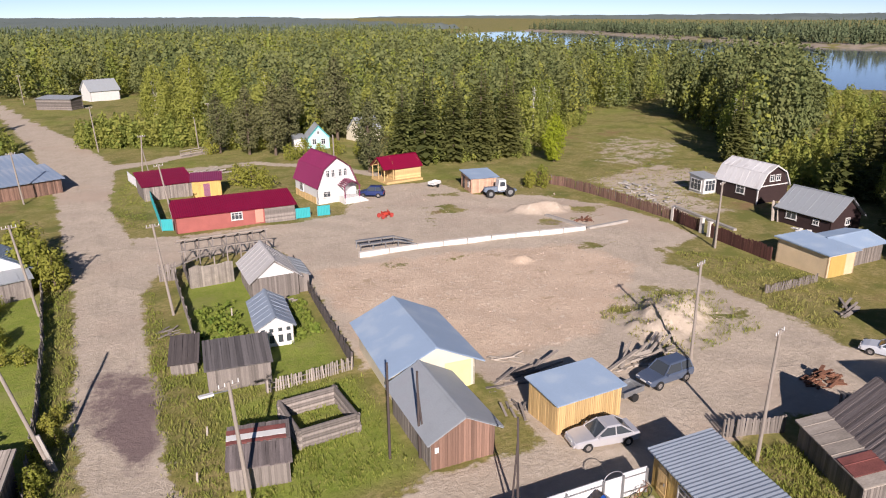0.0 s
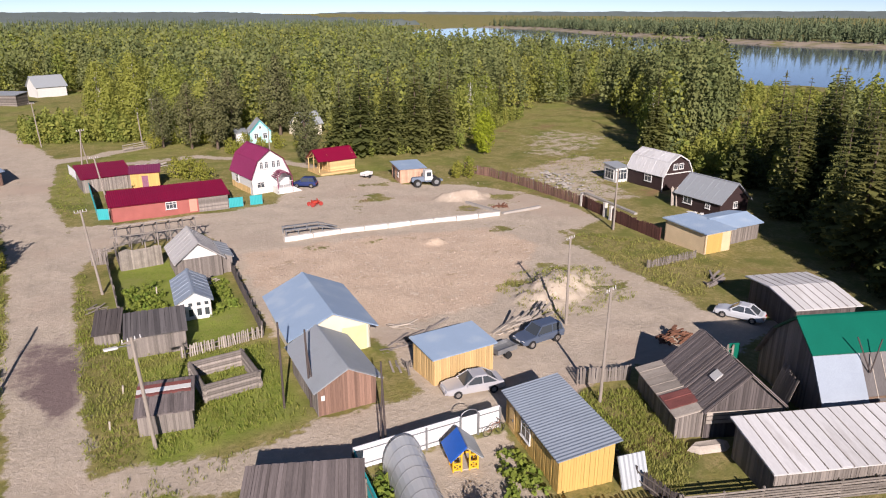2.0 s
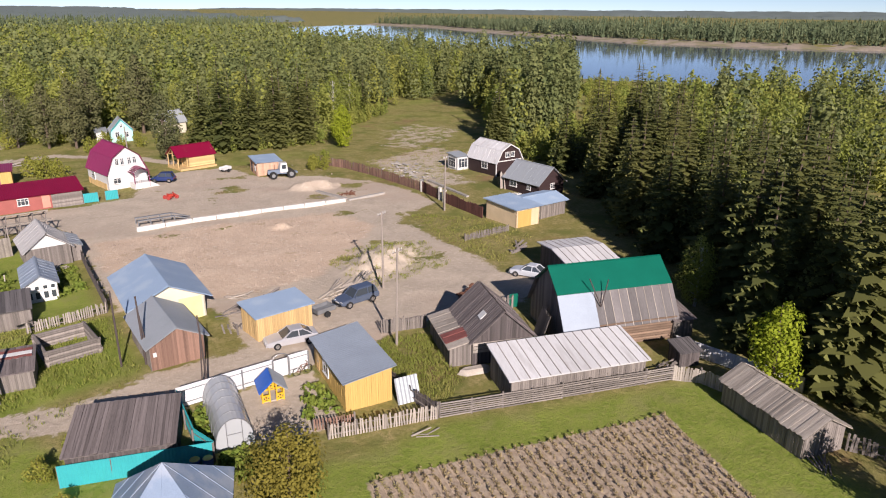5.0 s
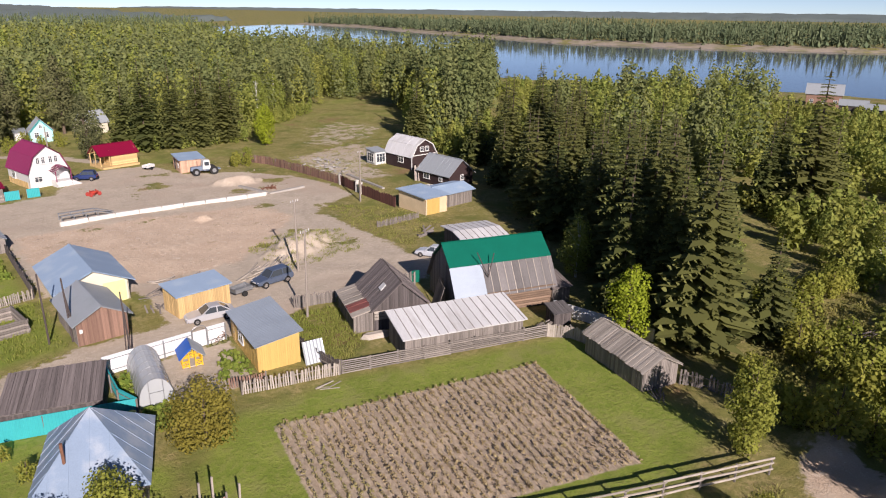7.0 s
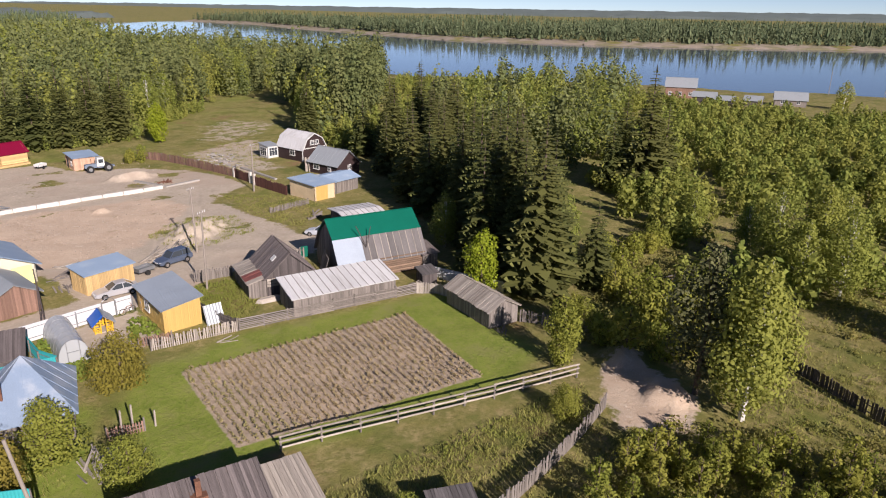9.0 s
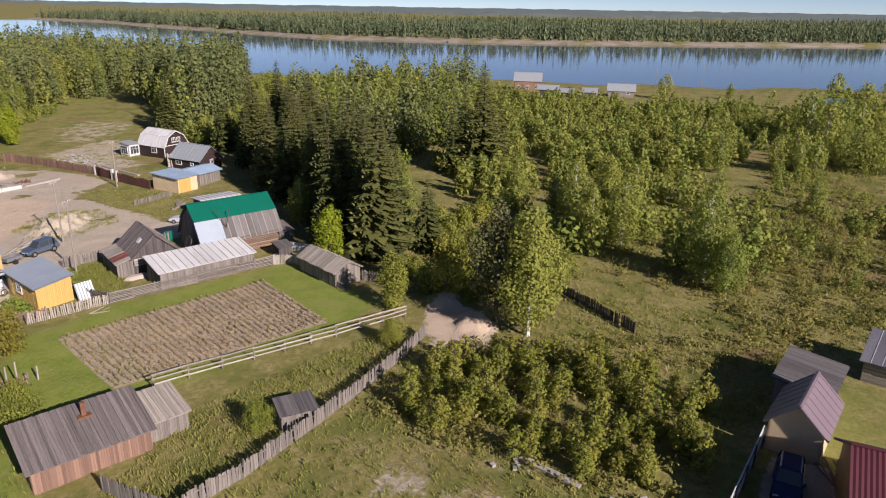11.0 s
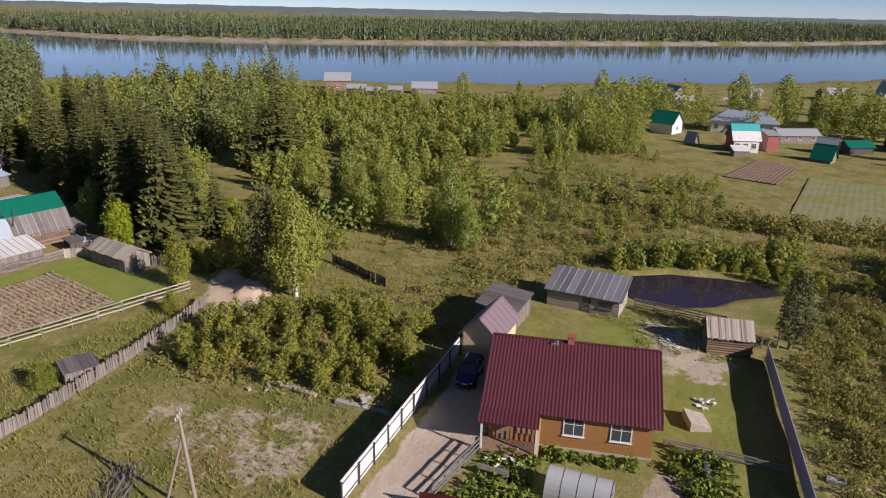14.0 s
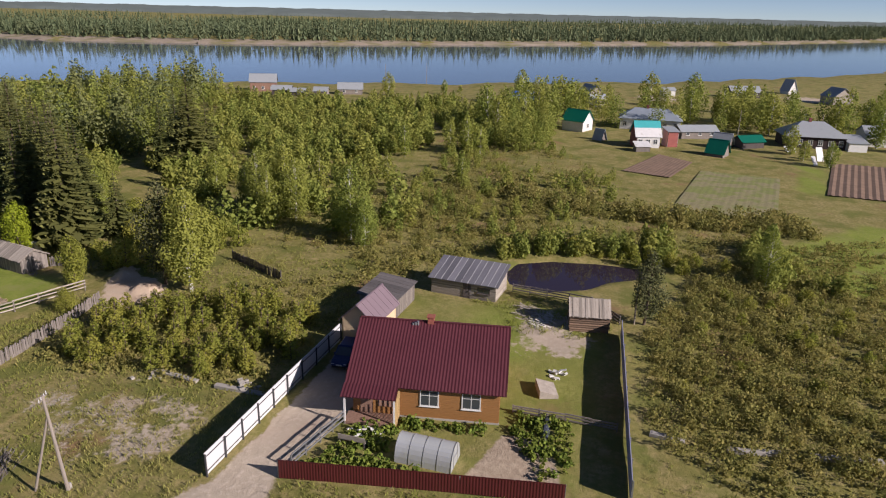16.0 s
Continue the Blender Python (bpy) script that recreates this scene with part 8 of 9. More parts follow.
for _a, _b in (((-0.5, 0, 0.34), (-0.1, 0, 0.8)), ((-0.1, 0, 0.8), (0.4, 0, 0.8)), ((0.4, 0, 0.95), (0.5, 0, 0.34)), ((-0.05, 0, 0.34), (0.4, 0, 0.8)), ((-0.5, 0, 0.34), (-0.05, 0, 0.34)), ((-0.1, 0, 0.8), (-0.05, 0, 0.34)), ((0.4, -0.25, 0.97), (0.4, 0.25, 0.97))):
    _s.tube(_a, _b, 0.02, None, 6)
part("frame", _s, RUST, bike)

# ---- field and garden plants ----


def tuft(blades, h, spread, w=0.05):
    v = []
    for _ in range(blades):
        a = rng.uniform(0, 6.28)
        b = np.array([math.cos(a), math.sin(a), 0]) * spread * rng.uniform(0, 1)
        d = np.array([rng.normal(0, 0.35), rng.normal(0, 0.35), 1.0]) * h * rng.uniform(0.5, 1.1)
        s = np.array([-math.sin(a + 1), math.cos(a + 1), 0]) * w * rng.uniform(0.6, 1.4)
        v += [b - s * 0.6, b + d * 0.5 - s, b + d, b + d * 0.55 + s]
    return np.array(v), np.arange(4 * blades).reshape(-1, 4)


def potato_field():
    a, b, c, d = (Vector((*p, 0)) for p in POTATO)
    rows = 34
    s = Shape()
    px, py = [], []
    for i in range(rows):
        t = (i + 0.5) / rows
        p, q = a.lerp(b, t), d.lerp(c, t)
        u = (q - p).normalized()
        w = Vector((u.y, -u.x, 0)) * 0.25
        n = 16
        for k in range(n):
            e, f = p.lerp(q, k / n), p.lerp(q, (k + 1) / n)
            z0, z1 = 0.06 + 0.02 * math.sin(k * 1.7 + i), 0.06 + 0.02 * math.sin((k + 1) * 1.7 + i)
            ge, gf = ground_z(e.x, e.y) + 0.01, ground_z(f.x, f.y) + 0.01
            E0, E1, Et = e - w + Vector((0, 0, ge - 0.08)), e + w + Vector((0, 0, ge - 0.08)), e + Vector((0, 0, ge + z0))
            F0, F1, Ft = f - w + Vector((0, 0, gf - 0.08)), f + w + Vector((0, 0, gf - 0.08)), f + Vector((0, 0, gf + z1))
            s.poly([E0, F0, Ft, Et]), s.poly([Et, Ft, F1, E1])
        m = int((q - p).length / 0.2)
        for k in range(m):
            if rng.uniform() < 0.9:
                e = p.lerp(q, (k + rng.uniform(0.1, 0.9)) / m)
                px.append(e.x + rng.normal(0, 0.06)), py.append(e.y + rng.normal(0, 0.06))
    tagged(part("potato_ridges", s, EARTH), "earthed-up ridges of a potato field", "field", kind="stuff")
    kinds = [plain_leaf(0.18, 0.19, 8, 0.13, low=0.05, lobes=4) for _ in range(6)]
    tint = [min(1, max(0, 0.25 + 0.75 * (x < 21.5 or y > 6.5 - (x - 34) * 0.25 + 1) * rng.uniform(0.3, 1) + rng.normal(0, 0.1))) for x, y in zip(px, py)]
    scatter("potato_plants", kinds, np.array(px), np.array(py), rng.uniform(0.7, 1.3, len(px)), CROP, "withering potato plants in rows", "crop", tint, 0.1)


potato_field()
_kv = [plain_leaf(0.5, 0.35, 26, 0.2, low=0.05, lobes=6) for _ in range(5)]
_x, _y = [], []
for _poly, _n in (([(17.5, -53.5), (22, -54.5), (21.5, -57.5), (17, -57.5)], 70), ([(23.2, -66.0), (26, -66.2), (25.6, -70.5), (20, -70.8), (17.5, -69.0)], 130), ([(15.4, -52.5), (17.2, -53.2), (16.6, -62), (15.8, -62)], 90), ([(21.6, -57.6), (22.6, -57.8), (23.4, -64), (22.4, -64)], 60), ([(13.4, 17.6), (16.4, 17.2), (15.6, 14.2), (12.6, 15)], 60), ([(19.6, 18.5), (22, 18), (22.2, 22.5), (21.4, 22.6)], 40),
                  ([(13.1, 18.5), (13.5, 24.5), (14.6, 24.5), (13.6, 19)], 30), ([(6, 52), (11.8, 52), (11.8, 59), (9.5, 59), (9.4, 51)], 60), ([(2.2, 53), (5.5, 53), (5.8, 62), (2.2, 62)], 90)):
    _a, _b = sow(_poly, _n)
    _x.append(_a), _y.append(_b)
_x, _y = np.concatenate(_x), np.concatenate(_y)
scatter("garden_plants", _kv, _x, _y, rng.uniform(0.5, 1.6, len(_x)), VEG, "green vegetable and flower plants in beds", "garden plants")


def weeds():
    kinds = [tuft(8, 0.34, 0.55, 0.028) for _ in range(10)]
    zones = [([(6, -14), (18, -10), (40, -15), (38, -18), (9, -18)], 1500), ([(9, -20), (38, -19), (40, -27), (25, -46), (8, -46), (2, -30)], 2600), ([(40, -26), (54, -25), (60, -50), (36, -46)], 1600),
             ([(30, 26), (34, 25), (32, 17), (27.6, 14), (27.4, 24)], 900), ([(-1, 31), (12, 32), (12, 44), (5, 45), (0, 52), (-1.5, 70), (-2, 50)], 1500), ([(44, -76), (16, -76), (10, -100), (50, -120), (75, -95)], 2600), ([(56, -15), (66, -8), (95, 10), (100, -20), (70, -48), (50, -30)], 1900),
             ([(60, -48), (100, -40), (110, -70), (80, -90), (66, -80), (66, -60), (52, -52)], 2600), ([(-1, 30), (4, 29.5), (12, 31), (4, 27), (-4, 10), (8, 10), (8, -8), (0, -12)], 600), ([(34, 36), (46, 38), (48, 47), (40, 49), (35, 46)], 420), ([(50, 34), (60, 40), (60, 50), (53, 57), (50, 46)], 500),
             ([(-8.5, 34), (-6.2, 34), (-7.4, 60), (-9, 72), (-10.5, 72)], 500), ([(-5, 95), (-1, 90), (-1, 128), (-4, 128)], 250), ([(62, 66), (64, 92), (84, 98), (92, 84)], 500), ([(10, -50), (13.6, -52), (16.4, -74), (10, -74), (4, -60)], 900), ([(95, -20), (150, -30), (150, -60), (110, -80), (95, -60)], 1800)]
    xs, ys = [], []
    for poly, n in zones:
        a, b = sow(poly, n)
        xs.append(a), ys.append(b)
    x, y = np.concatenate(xs), np.concatenate(ys)
    ok = (inside(x, y, POND_EDGE) < -0.2) & (inside(x, y, SANDPIT) < -0.5) & (inside(x, y, [(34, -49), (49, -51), (50, -74), (24, -74), (17, -72), (16, -52), (24, -54)]) < 0)
    x, y = x[ok], y[ok]
    a, b = sow([(41, -64), (41, -73), (48, -73.5), (52, -66), (48, -58), (46, -62)], 420)
    x, y = np.concatenate([x, a]), np.concatenate([y, b])
    green = ((y > 26) & (x < 35)) | ((y < -57.9) & (y > -73.6) & (x > 40.9) & (x < 52))
    t = np.clip(np.where(green, 0.05, 0.45) + 0.35 * np.sin(x * 0.23 + 1.0) * np.sin(y * 0.19) + rng.normal(0, 0.2, len(x)), 0, 1)
    scatter("tall_weeds", kinds, x, y, rng.uniform(0.45, 1.25, len(x)), WEED, "tall dry grass and weeds", "weeds", t)


weeds()

# ---- trees ----
SPRUCES = [spruce_meshes(15, 2.9, 36, 10), spruce_meshes(17, 3.1, 40, 10), spruce_meshes(13, 2.7, 32, 9), spruce_meshes(11, 2.4, 28, 9)]
BIG_BIRCH = [leaf_tree_meshes("birch", 11, 3.2, 9500, 0.25, BIRCH, BIRCH_BARK, 0.14, 34, 0.25, 0.05), leaf_tree_meshes("birch", 9, 2.7, 5200, 0.22, BIRCH, BIRCH_BARK, 0.1, 32, 0.25, 0.04), leaf_tree_meshes("birch", 8, 2.6, 4800, 0.22, BIRCH, BIRCH_BARK, 0.06, 30)]
PINES = [leaf_tree_meshes("pine", 15, 3.3, 4600, 0.34, PINE, BARK, 0.12, 34, 0.1), leaf_tree_meshes("pine", 10, 2.6, 4600, 0.22, PINE, BARK, 0.12, 26, 0.2)]
ROUND = [leaf_tree_meshes("bush", 5, 2.6, 4600, 0.19, BUSH, BARK, 0.06, 22, 0.2), leaf_tree_meshes("bush", 6, 2.0, 4200, 0.19, BUSH, BARK, 0.06, 22, 0.3)]
YOUNG = [leaf_tree_meshes("sapling", 3.6, 0.95, 620, 0.18, BUSH, BARK, 0.04, 16, 0.2) for _ in range(5)]
BUSHES = [leaf_tree_meshes("bush", 2.4, 1.3, 720, 0.2, BUSH, BARK, 0.05, 12, 0.2) for _ in range(4)]
VILLAGE = [leaf_tree_meshes("birch", 9, 3.0, 1100, 0.45, BIRCH, BIRCH_BARK, 0.06, 26) for _ in range(3)]
LIMES = [leaf_tree_meshes("lime", 6.5, 2.1, 4200, 0.21, LIME, BARK, 0.06, 24, 0.25)]
ROWAN = [leaf_tree_meshes("rowan", 5, 2.9, 5600, 0.18, AUTUMN, BARK, 0.05, 24, 0.1)]

GROVE = [(53.5, -1.8, 1, 1.1), (55.5, -1.5, 3, 1.0), (57.2, 3.0, 0, 0.95), (55.6, 7.4, 2, 0.9), (60.2, 6.5, 1, 0.92), (61.5, 12.5, 2, 1.05), (65.0, 9.0, 0, 1.0), (64.0, 17.5, 1, 0.85), (68.5, 15.0, 0, 0.95), (69.0, 22.5, 2, 1.0), (67.5, 26.5, 3, 1.05), (73.5, 20.0, 1, 0.88), (73.0, 28.5, 0, 0.92), (72.0, 34.0, 2, 0.95), (78.0, 27.0, 2, 1.1), (78.5, 34.5, 1, 0.85),
         (77.5, 40.5, 3, 1.0), (83.0, 37.5, 0, 0.95), (84.0, 45.5, 2, 1.0), (82.0, 50.0, 3, 1.0), (89.0, 46.0, 1, 0.85), (88.5, 54.5, 0, 0.9), (93.5, 52.0, 2, 0.95), (94.0, 61.0, 0, 0.95), (90.5, 65.5, 3, 0.9), (99.0, 58.0, 1, 0.85), (99.5, 67.0, 2, 1.0), (105, 64, 0, 0.95), (85, 28, 0, 0.95), (92, 38, 2, 1.0), (98, 48, 0, 0.9), (102.5, 10, 1, 0.95), (100, 15, 0, 0.9), (107, 9, 2, 0.9), (110, 18, 0, 0.95), (59.5, -5.0, 3, 0.8),
         (96.5, 91, 0, 0.95), (104, 96, 2, 1.0), (112, 108, 1, 0.9), (46.5, 115.5, 1, 1.06), (49.2, 118, 0, 1.0), (51.7, 114.1, 1, 1.05), (54.2, 117.5, 3, 1.2), (56.6, 113.2, 1, 1.05), (59.6, 117.5, 0, 1.1), (62.5, 114.5, 1, 1.0), (66.5, 119, 2, 1.1), (44, 120, 2, 1.1), (92, 141, 2, 0.9), (86, 143, 0, 0.95)]
_dense_x, _dense_y = sow([(58, 6), (64, 14), (76, 30), (88, 48), (100, 62), (106, 56), (96, 40), (84, 24), (72, 10), (62, 0)], 26)
GROVE += [(float(a), float(b), int(rng.integers(0, 4)), 0.9) for a, b in zip(_dense_x, _dense_y)]
for _x, _y, _k, _s in GROVE:
    if _y < 80:
        _s *= 1.0 if _x == 53.5 else rng.uniform(0.95, 1.32)
    plant("spruce_tree", "tall dark green spruce with drooping branches", "spruce", SPRUCES[_k], _x, _y, _s, "spruces", rng.uniform(1.12, 1.5))
for _x, _y, _k, _s in ((58.5, 15.5, 1, 0.8), (66.5, 3.5, 2, 1.0), (76, 23, 1, 1.1), (86.5, 33, 1, 1.1), (81, 43, 2, 1.0), (95.5, 43, 1, 1.15), (91.5, 58.5, 2, 1.1), (70, 10, 2, 1.05), (62.5, 1.0, 2, 0.8)):
    plant("birch_tree", "green birch standing among the spruces", "birch", BIG_BIRCH[_k], _x, _y, _s, "birches")
plant("weeping_birch", "large weeping birch beside the sand pit", "birch", BIG_BIRCH[0], 43.2, -26.4, 1.18)
plant("dark_pine", "dark bushy pine beside the birch", "pine", PINES[1], 44.0, -22.6, 1.25)
plant("dark_pine", "dark bushy pine beside the sheet fence", "pine", PINES[1], 46.6, -77.0, 0.85)
plant("lime_green_tree", "bright yellow-green young tree by the spruces", "tree", LIMES[0], 49.2, 2.3, 1.15)
plant("rowan_bush", "wide bush with reddening leaves in the garden", "bush", ROWAN[0], 15.6, 11.6, 0.95)
plant("rowan_bush", "bush with reddening leaves behind the house", "bush", ROWAN[0], 4.4, 4.6, 0.9)
plant("garden_tree", "leafy green tree in the garden corner", "tree", ROUND[0], 8.0, 5.2, 0.95)
plant("garden_tree", "leafy green tree among broken planks", "tree", ROUND[0], 10.4, -0.6, 0.72)
plant("garden_tree", "leafy green tree at the lawn's corner", "tree", ROUND[1], 42.0, -11.9, 1.05)
plant("garden_bush", "round green bush beside the rail fence", "bush", ROUND[0], 35.0, -16.6, 0.55)
plant("garden_bush", "round green bush by the plank fence", "bush", ROUND[0], 19.0, -16.0, 0.5)
plant("yellow_birch", "light green birch beyond the square", "birch", LIMES[0], 68.2, 106.4, 1.35)
for _x, _y, _k, _s in ((34.7, 111.5, 0, 0.86), (23.0, 134.0, 0, 0.95), (27.6, 143.0, 0, 1.05), (18.5, 137.0, 0, 0.9), (38.5, 146, 0, 1.2), (13.5, 141, 1, 1.2)):
    plant("pine_tree", "tall pine behind the crimson-roofed house", "pine", PINES[_k], _x, _y, _s, "pines", 1.15)
for _x, _y, _s in ((54.5, 91.5, 1.1), (55.8, 89.5, 1.0), (53.6, 90.2, 0.9), (57.0, 92.5, 1.2), (27.5, 130, 1.5), (30.5, 129, 1.2), (34, 130, 1.3), (24.5, 128, 1.4), (38, 127, 1.5), (14.6, 109, 1.6), (16.5, 107, 1.4), (12.8, 111, 1.5), (12, 141, 1.6), (22, 142, 1.5)):
    plant("roadside_bush", "green bush beside the lane", "bush", BUSHES[rng.integers(0, 4)], _x, _y, _s, "bushes")
_px, _py = sow([(24.2, -24.5), (32, -20.4), (38.5, -27), (41.5, -35), (38, -45), (28.5, -46), (24.6, -38)], 135, 0.3)
for _x, _y in zip(_px, _py):
    plant("young_birch", "slender young birch in a thicket", "sapling", YOUNG[rng.integers(0, 5)], float(_x), float(_y), float(rng.uniform(0.42, 1.0)), "birch thicket", 1.3)
for _poly, _n, _lo, _hi in (([(47, -9), (58, -8), (66, -14), (60, -24), (50, -22), (46, -15)], 24, 0.8, 2.0), ([(85, -6), (66, 0), (60, -6), (74, -6)], 16, 0.8, 1.6), ([(-20, 32), (-9.5, 34), (-10.4, 60), (-12, 70), (-20, 68)], 26, 0.5, 1.1), ([(-8.6, 34), (-7.0, 36), (-7.6, 48), (-8.6, 46)], 8, 0.5, 0.8), ([(-12.5, 73), (-9.6, 73), (-11.4, 86), (-13.5, 90), (-15.5, 80)], 14, 1.2, 2.2), ([(48, -18), (54, -14), (62, -8), (60, -18), (52, -24)], 22, 0.5, 1.2),
                           ([(45, -77), (60, -84), (62, -100), (40, -100), (30, -80)], 34, 0.3, 0.8), ([(60, -60), (68, -62), (72, -80), (66, -88), (62, -80), (67, -72)], 26, 0.4, 0.95), ([(3.5, 27), (13, 16.5), (5, 12)], 8, 0.4, 0.8), ([(55.5, -8), (49, -9), (44, -14), (46, -12), (52, -6)], 12, 0.5, 1.0)):
    _px, _py = sow(_poly, _n)
    for _x, _y in zip(_px, _py):
        plant("wild_bush", "uneven green bush in rough grass", "bush", BUSHES[rng.integers(0, 4)], float(_x), float(_y), float(rng.uniform(_lo, _hi)), "wild bushes")
for _x, _y, _k, _s in ((3.5, 166, 0, 1.5), (10.5, 160, 0, 1.7), (17.5, 154, 0, 1.5), (24.5, 150, 1, 1.7), (80, 134, 1, 1.4), (88, 141, 2, 1.5), (99, 95, 1, 1.35), (108, 98, 0, 1.3)):
    plant("tall_birch", "tall pale green birch at the wood's edge", "birch", BIG_BIRCH[_k], _x, _y, _s, "edge birches")
for _x, _y, _k, _s in ((77.0, -22.5, 0, 1.05), (73, -26, 1, 1.15), (75.5, -18.5, 1, 1.2), (70.5, -22.5, 2, 1.1), (65.8, -37.6, 1, 1.25), (63.4, -40.5, 2, 0.9), (80, -14, 1, 0.8), (86, -5, 2, 0.9), (92, -22, 2, 0.8), (62, -92, 1, 0.8), (104, -46, 2, 0.6), (134.9, -41.3, 0, 0.8), (170, -40, 1, 1.45), (164, -44, 0, 1.2), (175, -50, 2, 1.2), (99, -33, 2, 0.7), (135, -37, 1, 0.8), (128, -28, 2, 0.9)):
    plant("meadow_birch", "loose green birch in the overgrown meadow", "birch", (VILLAGE[_k] if _x > 90 else BIG_BIRCH[_k]), _x, _y, _s, "meadow birches")


def clumped(poly, count, lo, hi, name, label, thin=0.5, kinds=SHRUB, mat=WOODS_LEAF):
    x, y = sow(poly, count)
    d = np.sin(x * 0.13 + 0.7) * np.sin(y * 0.11 + 1.9) + 0.6 * np.sin(x * 0.05 - y * 0.07)
    ok = d + rng.normal(0, 0.4, len(x)) > thin - 1
    x, y = x[ok], y[ok]
    scatter(name, kinds, x, y, rng.uniform(lo, hi, len(x)), mat, label, "thicket")


clumped([(58, -16), (74, -3), (88, 8), (98, 4), (112, 14), (126, 36), (160, 58), (212, 62), (205, 20), (178, -8), (150, -34), (118, -24), (92, -38), (72, -46), (58, -36)], 760, 0.4, 1.9, "meadow_scrub", "overgrown meadow scrub of birch and willow", 0.35)
HERBS = [plain_leaf(hh, rr, 34, 0.22, low=0.0, lobes=9, top=-0.1) for hh, rr in ((0.8, 0.8), (0.6, 1.0), (1.0, 0.7), (0.5, 0.9))]
for _poly, _n in (([(27, -76.5), (46, -77), (64, -84), (78, -98), (86, -112), (62, -118), (34, -110), (20, -96), (20, -82)], 2300), ([(44, -30), (60, -24), (92, -30), (104, -44), (94, -66), (74, -66), (68, -60), (58, -55), (50, -48), (38, -47)], 1250), ([(24, -22), (38, -21), (44, -30), (40, -46), (24, -46)], 420), ([(46, -10), (60, -6), (80, 2), (74, -10), (58, -18), (48, -18)], 320), ([(94, -36), (148, -36), (152, -58), (122, -72), (100, -70)], 900), ([(60, -84), (80, -84), (86, -98), (72, -94), (60, -102)], 260)):
    clumped(_poly, _n, 0.5, 1.3, "meadow_herbs", "waist-high tangled herbs and willow shoots", 0.1, HERBS, ROUGH)
clumped([(118, 20), (150, 48), (206, 52), (212, 10), (180, -22), (140, -32), (112, -12)], 460, 0.7, 1.8, "slender_scrub", "dense scrub of slender birch and willow", 0.0)
clumped([(150, -34), (180, -24), (212, 8), (224, 0), (218, -40), (192, -56), (160, -58), (142, -46)], 260, 0.7, 1.8, "slender_scrub", "scrub of slender birch before the far houses", -0.1)
clumped([(24, -77), (44, -77), (60, -83), (66, -92), (46, -96), (24, -92)], 300, 0.3, 0.85, "fence_side_growth", "tangled low bushes beyond the sheet fence", -0.3, LOW_SHRUB, ROUGH)
clumped([(60, 4), (78, 10), (92, 20), (104, 28), (98, 44), (84, 30), (66, 10), (56, -6)], 150, 0.5, 1.3, "grove_undergrowth", "leafy undergrowth below the spruces", -0.5)
clumped([(104, 24), (116, 12), (104, 2), (92, 0), (84, -8), (76, -8), (84, 2), (96, 12)], 130, 0.6, 1.5, "path_thicket", "bright bushes beside the grassy strip", -0.4)
clumped([(96, 88), (104, 88), (130, 96), (150, 100), (120, 76), (98, 66), (90, 72)], 150, 0.6, 1.6, "yard_thicket", "bright green thicket behind the black house", -0.5)
clumped([(100, 74), (130, 92), (175, 112), (214, 122), (214, 165), (180, 158), (135, 102), (112, 84)], 210, 0.5, 1.6, "river_scrub", "green scrub on the riverside meadow", 0.3)
clumped([(116, 22), (150, 60), (212, 64), (214, 118), (170, 105), (128, 84), (106, 60), (112, 40)], 330, 0.9, 2.6, "riverside_thicket", "dense leafy thicket towards the river", 0.1)
clumped([(92, -38), (150, -36), (150, -60), (120, -74), (96, -78), (70, -58), (72, -46)], 230, 0.25, 1.0, "meadow_bushes", "scattered low meadow bushes", 0.4)
clumped([(29, -79), (44, -79.5), (62, -85), (76, -98), (88, -114), (66, -122), (40, -112), (24, -100), (24, -84)], 380, 0.35, 0.95, "meadow_undergrowth", "low willow and weed bushes in rough meadow", 0.1, LOW_SHRUB, ROUGH)
clumped([(46, -32), (62, -30), (92, -36), (100, -52), (92, -66), (80, -84), (69, -84), (68, -62), (60, -54), (50, -49), (44, -40)], 330, 0.35, 1.0, "meadow_undergrowth", "low willow and weed bushes round the pond", 0.2, LOW_SHRUB, ROUGH)
clumped([(102, -52), (96, -66), (93, -76), (92, -84), (93, -103), (84, -104), (84, -84), (87, -72), (94, -56)], 330, 0.5, 1.5, "ditch_bushes", "dark bushes along the ditch", -0.4, LOW_SHRUB, ROUGH)
clumped([(56, -92), (72, -90), (84, -98), (70, -95), (60, -104)], 40, 0.5, 1.3, "ditch_bushes", "green bushes beyond the sheet fence", -0.4)
clumped([(62, -58), (68, -60), (73, -72), (73, -82), (66, -82), (67.5, -72)], 70, 0.5, 1.15, "pond_willows", "pale green willow bushes beside the pond", -0.5)
clumped([(170, -30), (190, -30), (225, -60), (225, -200), (190, -200), (182, -110), (186, -70), (165, -56)], 120, 0.55, 1.15, "village_trees", "leafy trees among the far houses", 0.0, MID_LEAF)
clumped([(138, -58), (166, -62), (166, -52), (140, -45)], 26, 0.5, 0.8, "village_trees", "leafy trees before the far houses", -0.5, MID_LEAF)
_px, _py = sow([(108, 26), (118, 24), (152, 50), (206, 57), (214, 66), (204, 80), (160, 92), (128, 84), (108, 62), (101, 50)], 190)
_m = rng.uniform(0, 1, len(_px)) < 0.45
scatter("mixed_grove", MID_SPRUCE + MID_PINE * 2, _px[_m], _py[_m], rng.uniform(0.6, 1.2, _m.sum()), WOODS_CONIFER, "grove of spruces and pines towards the river", "forest")
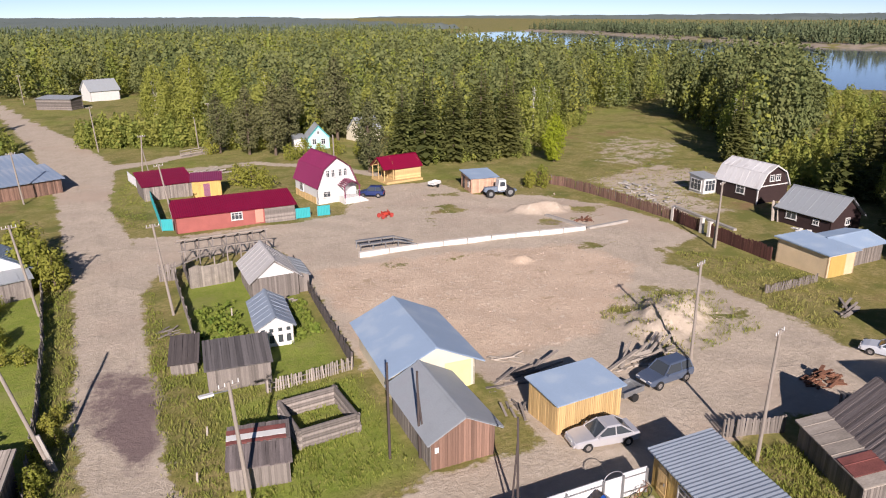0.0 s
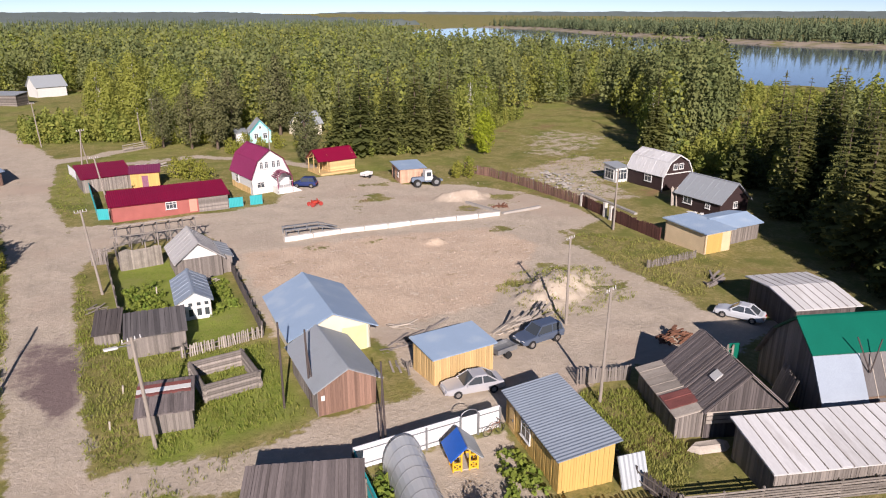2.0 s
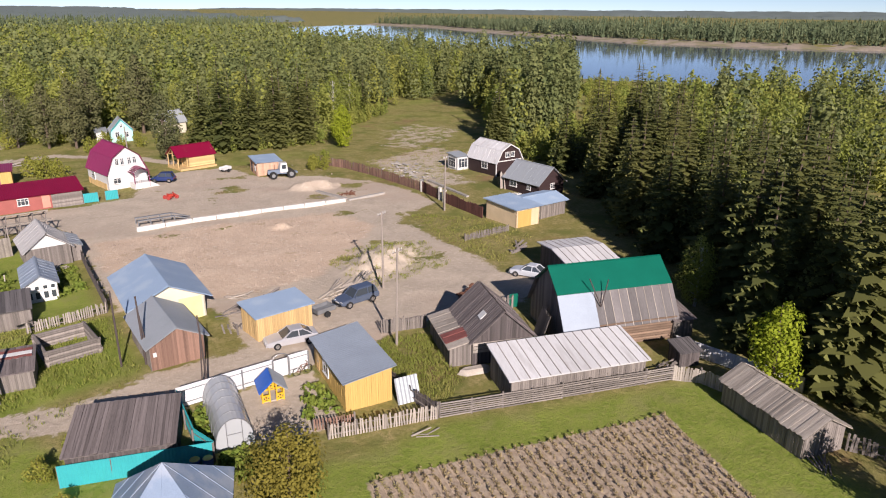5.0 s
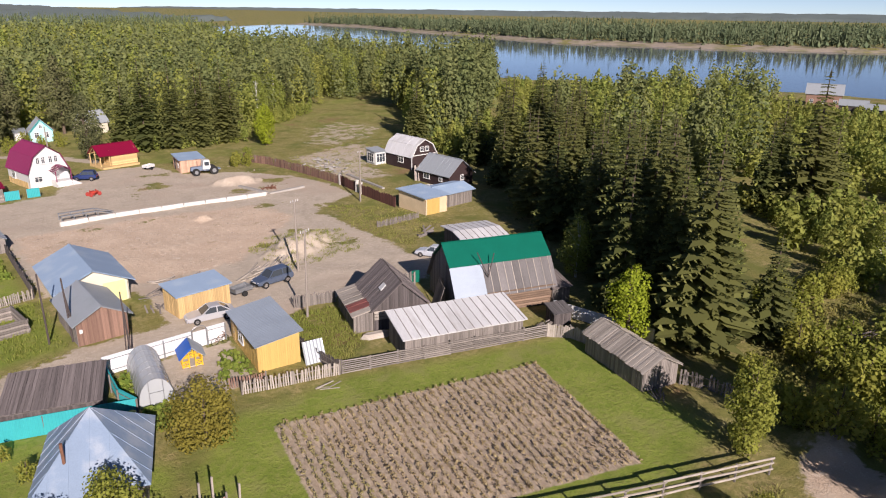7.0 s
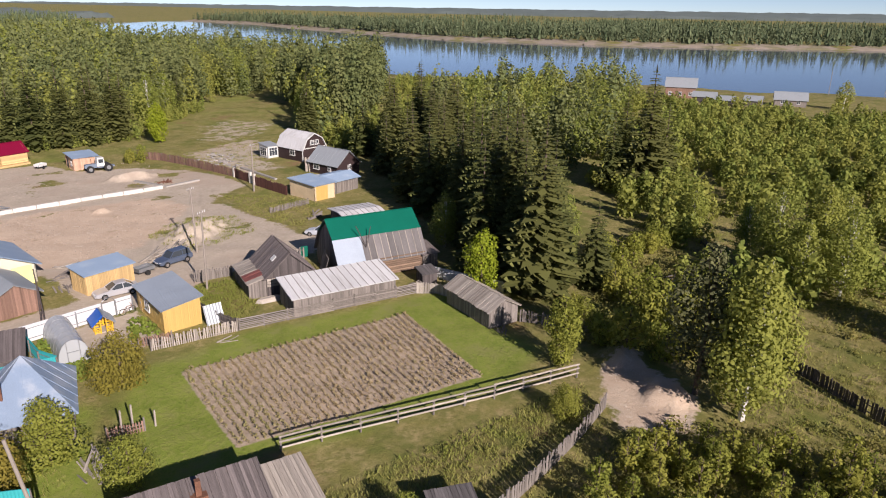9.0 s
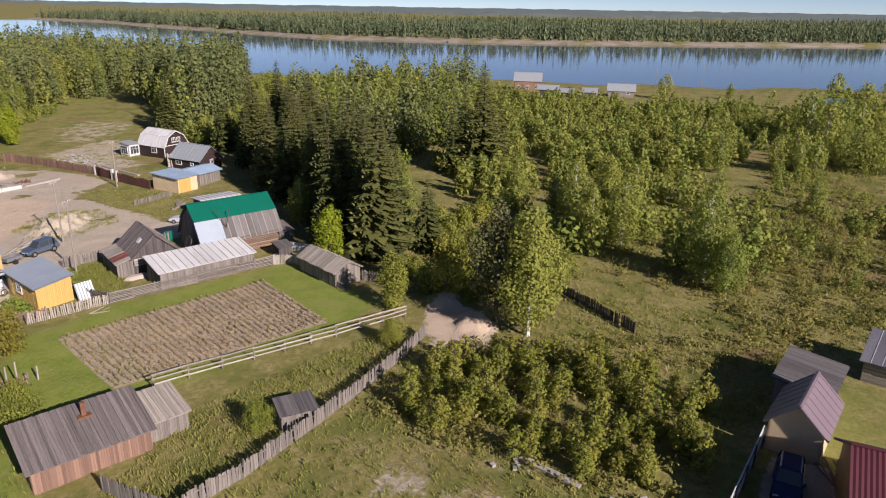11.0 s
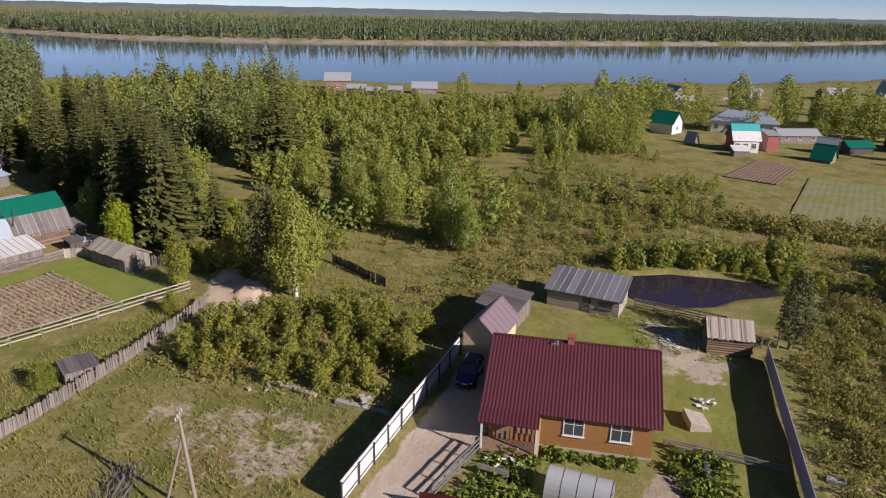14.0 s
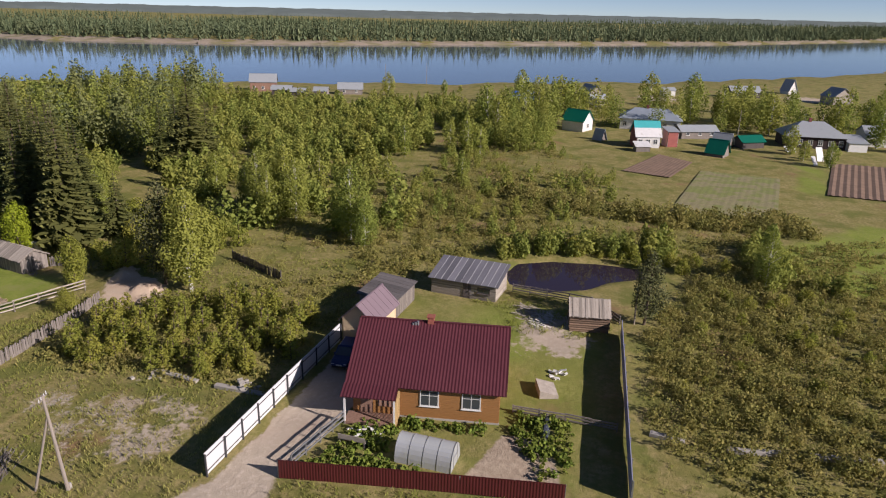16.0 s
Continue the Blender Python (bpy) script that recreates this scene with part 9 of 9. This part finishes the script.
scatter("mixed_grove", MID_LEAF, _px[~_m], _py[~_m], rng.uniform(0.6, 1.2, (~_m).sum()), WOODS_LEAF, "birches within the riverside grove", "forest")

for _x, _y, _s in ((237, -42, 1.25), (200, -46, 1.1), (214, -50, 1.2), (196, -52, 1.0), (208, -58, 1.3), (218, -62, 1.1), (204, -64, 0.9), (186, -44, 1.1), (230, -87, 1.35), (246, -103, 1.3), (228, -92, 0.9), (205, -98, 1.1), (212, -108, 1.2), (200, -112, 0.8), (214, -122, 1.0), (190, -118, 1.2), (186, -126, 0.9), (178, -142, 1.1), (172, -148, 1.0), (200, -138, 1.1), (212, -150, 1.0), (196, -160, 1.1), (160, -117, 0.75), (246, 12, 0.9), (258, -8, 0.6), (152, -118, 0.5), (146, -122, 0.6), (140, -40, 0.85), (136, -44, 0.7), (236, -120, 1.0), (240, -135, 0.9)):
    plant("village_birch", "leafy birch among the far village houses", "birch", VILLAGE[rng.integers(0, 3)], _x, _y, _s * 1.1, "village trees", 1.15)


def stones():
    """Loose stones and brick bits on the levelled lot."""
    s = []
    for _ in range(6):
        v = np.array([(-1, -1, 0), (1, -1, 0), (1, 1, 0), (-1, 1, 0), (-0.6, -0.7, 0.9), (0.7, -0.5, 0.8), (0.6, 0.6, 1.0), (-0.5, 0.7, 0.7)], float) * rng.uniform(0.6, 1.2, (8, 3))
        f = np.array([(4, 5, 6, 7), (0, 1, 5, 4), (1, 2, 6, 5), (2, 3, 7, 6), (3, 0, 4, 7)])
        s.append((v, f))
    x, y = sow([(14, 47), (14, 68), (30, 67), (44, 64), (46.5, 55), (37, 46), (30, 42), (21, 43)], 800)
    a, b = sow([(36, 40), (45, 41), (45, 46), (38, 47)], 200)
    c, d = sow([(28, 78), (56, 78), (56, 98), (34, 99)], 300)
    x, y = np.concatenate([x, a, c]), np.concatenate([y, b, d])
    scatter("loose_stones", s, x, y, rng.uniform(0.03, 0.11, len(x)) * rng.uniform(0.5, 1, len(x)), surface("pale_stone", (0.44, 0.35, 0.28), 0.9, 0.2, 3.0, 0.2, 0.35), "loose pale stones and brick bits on bare earth", "stones")


stones()
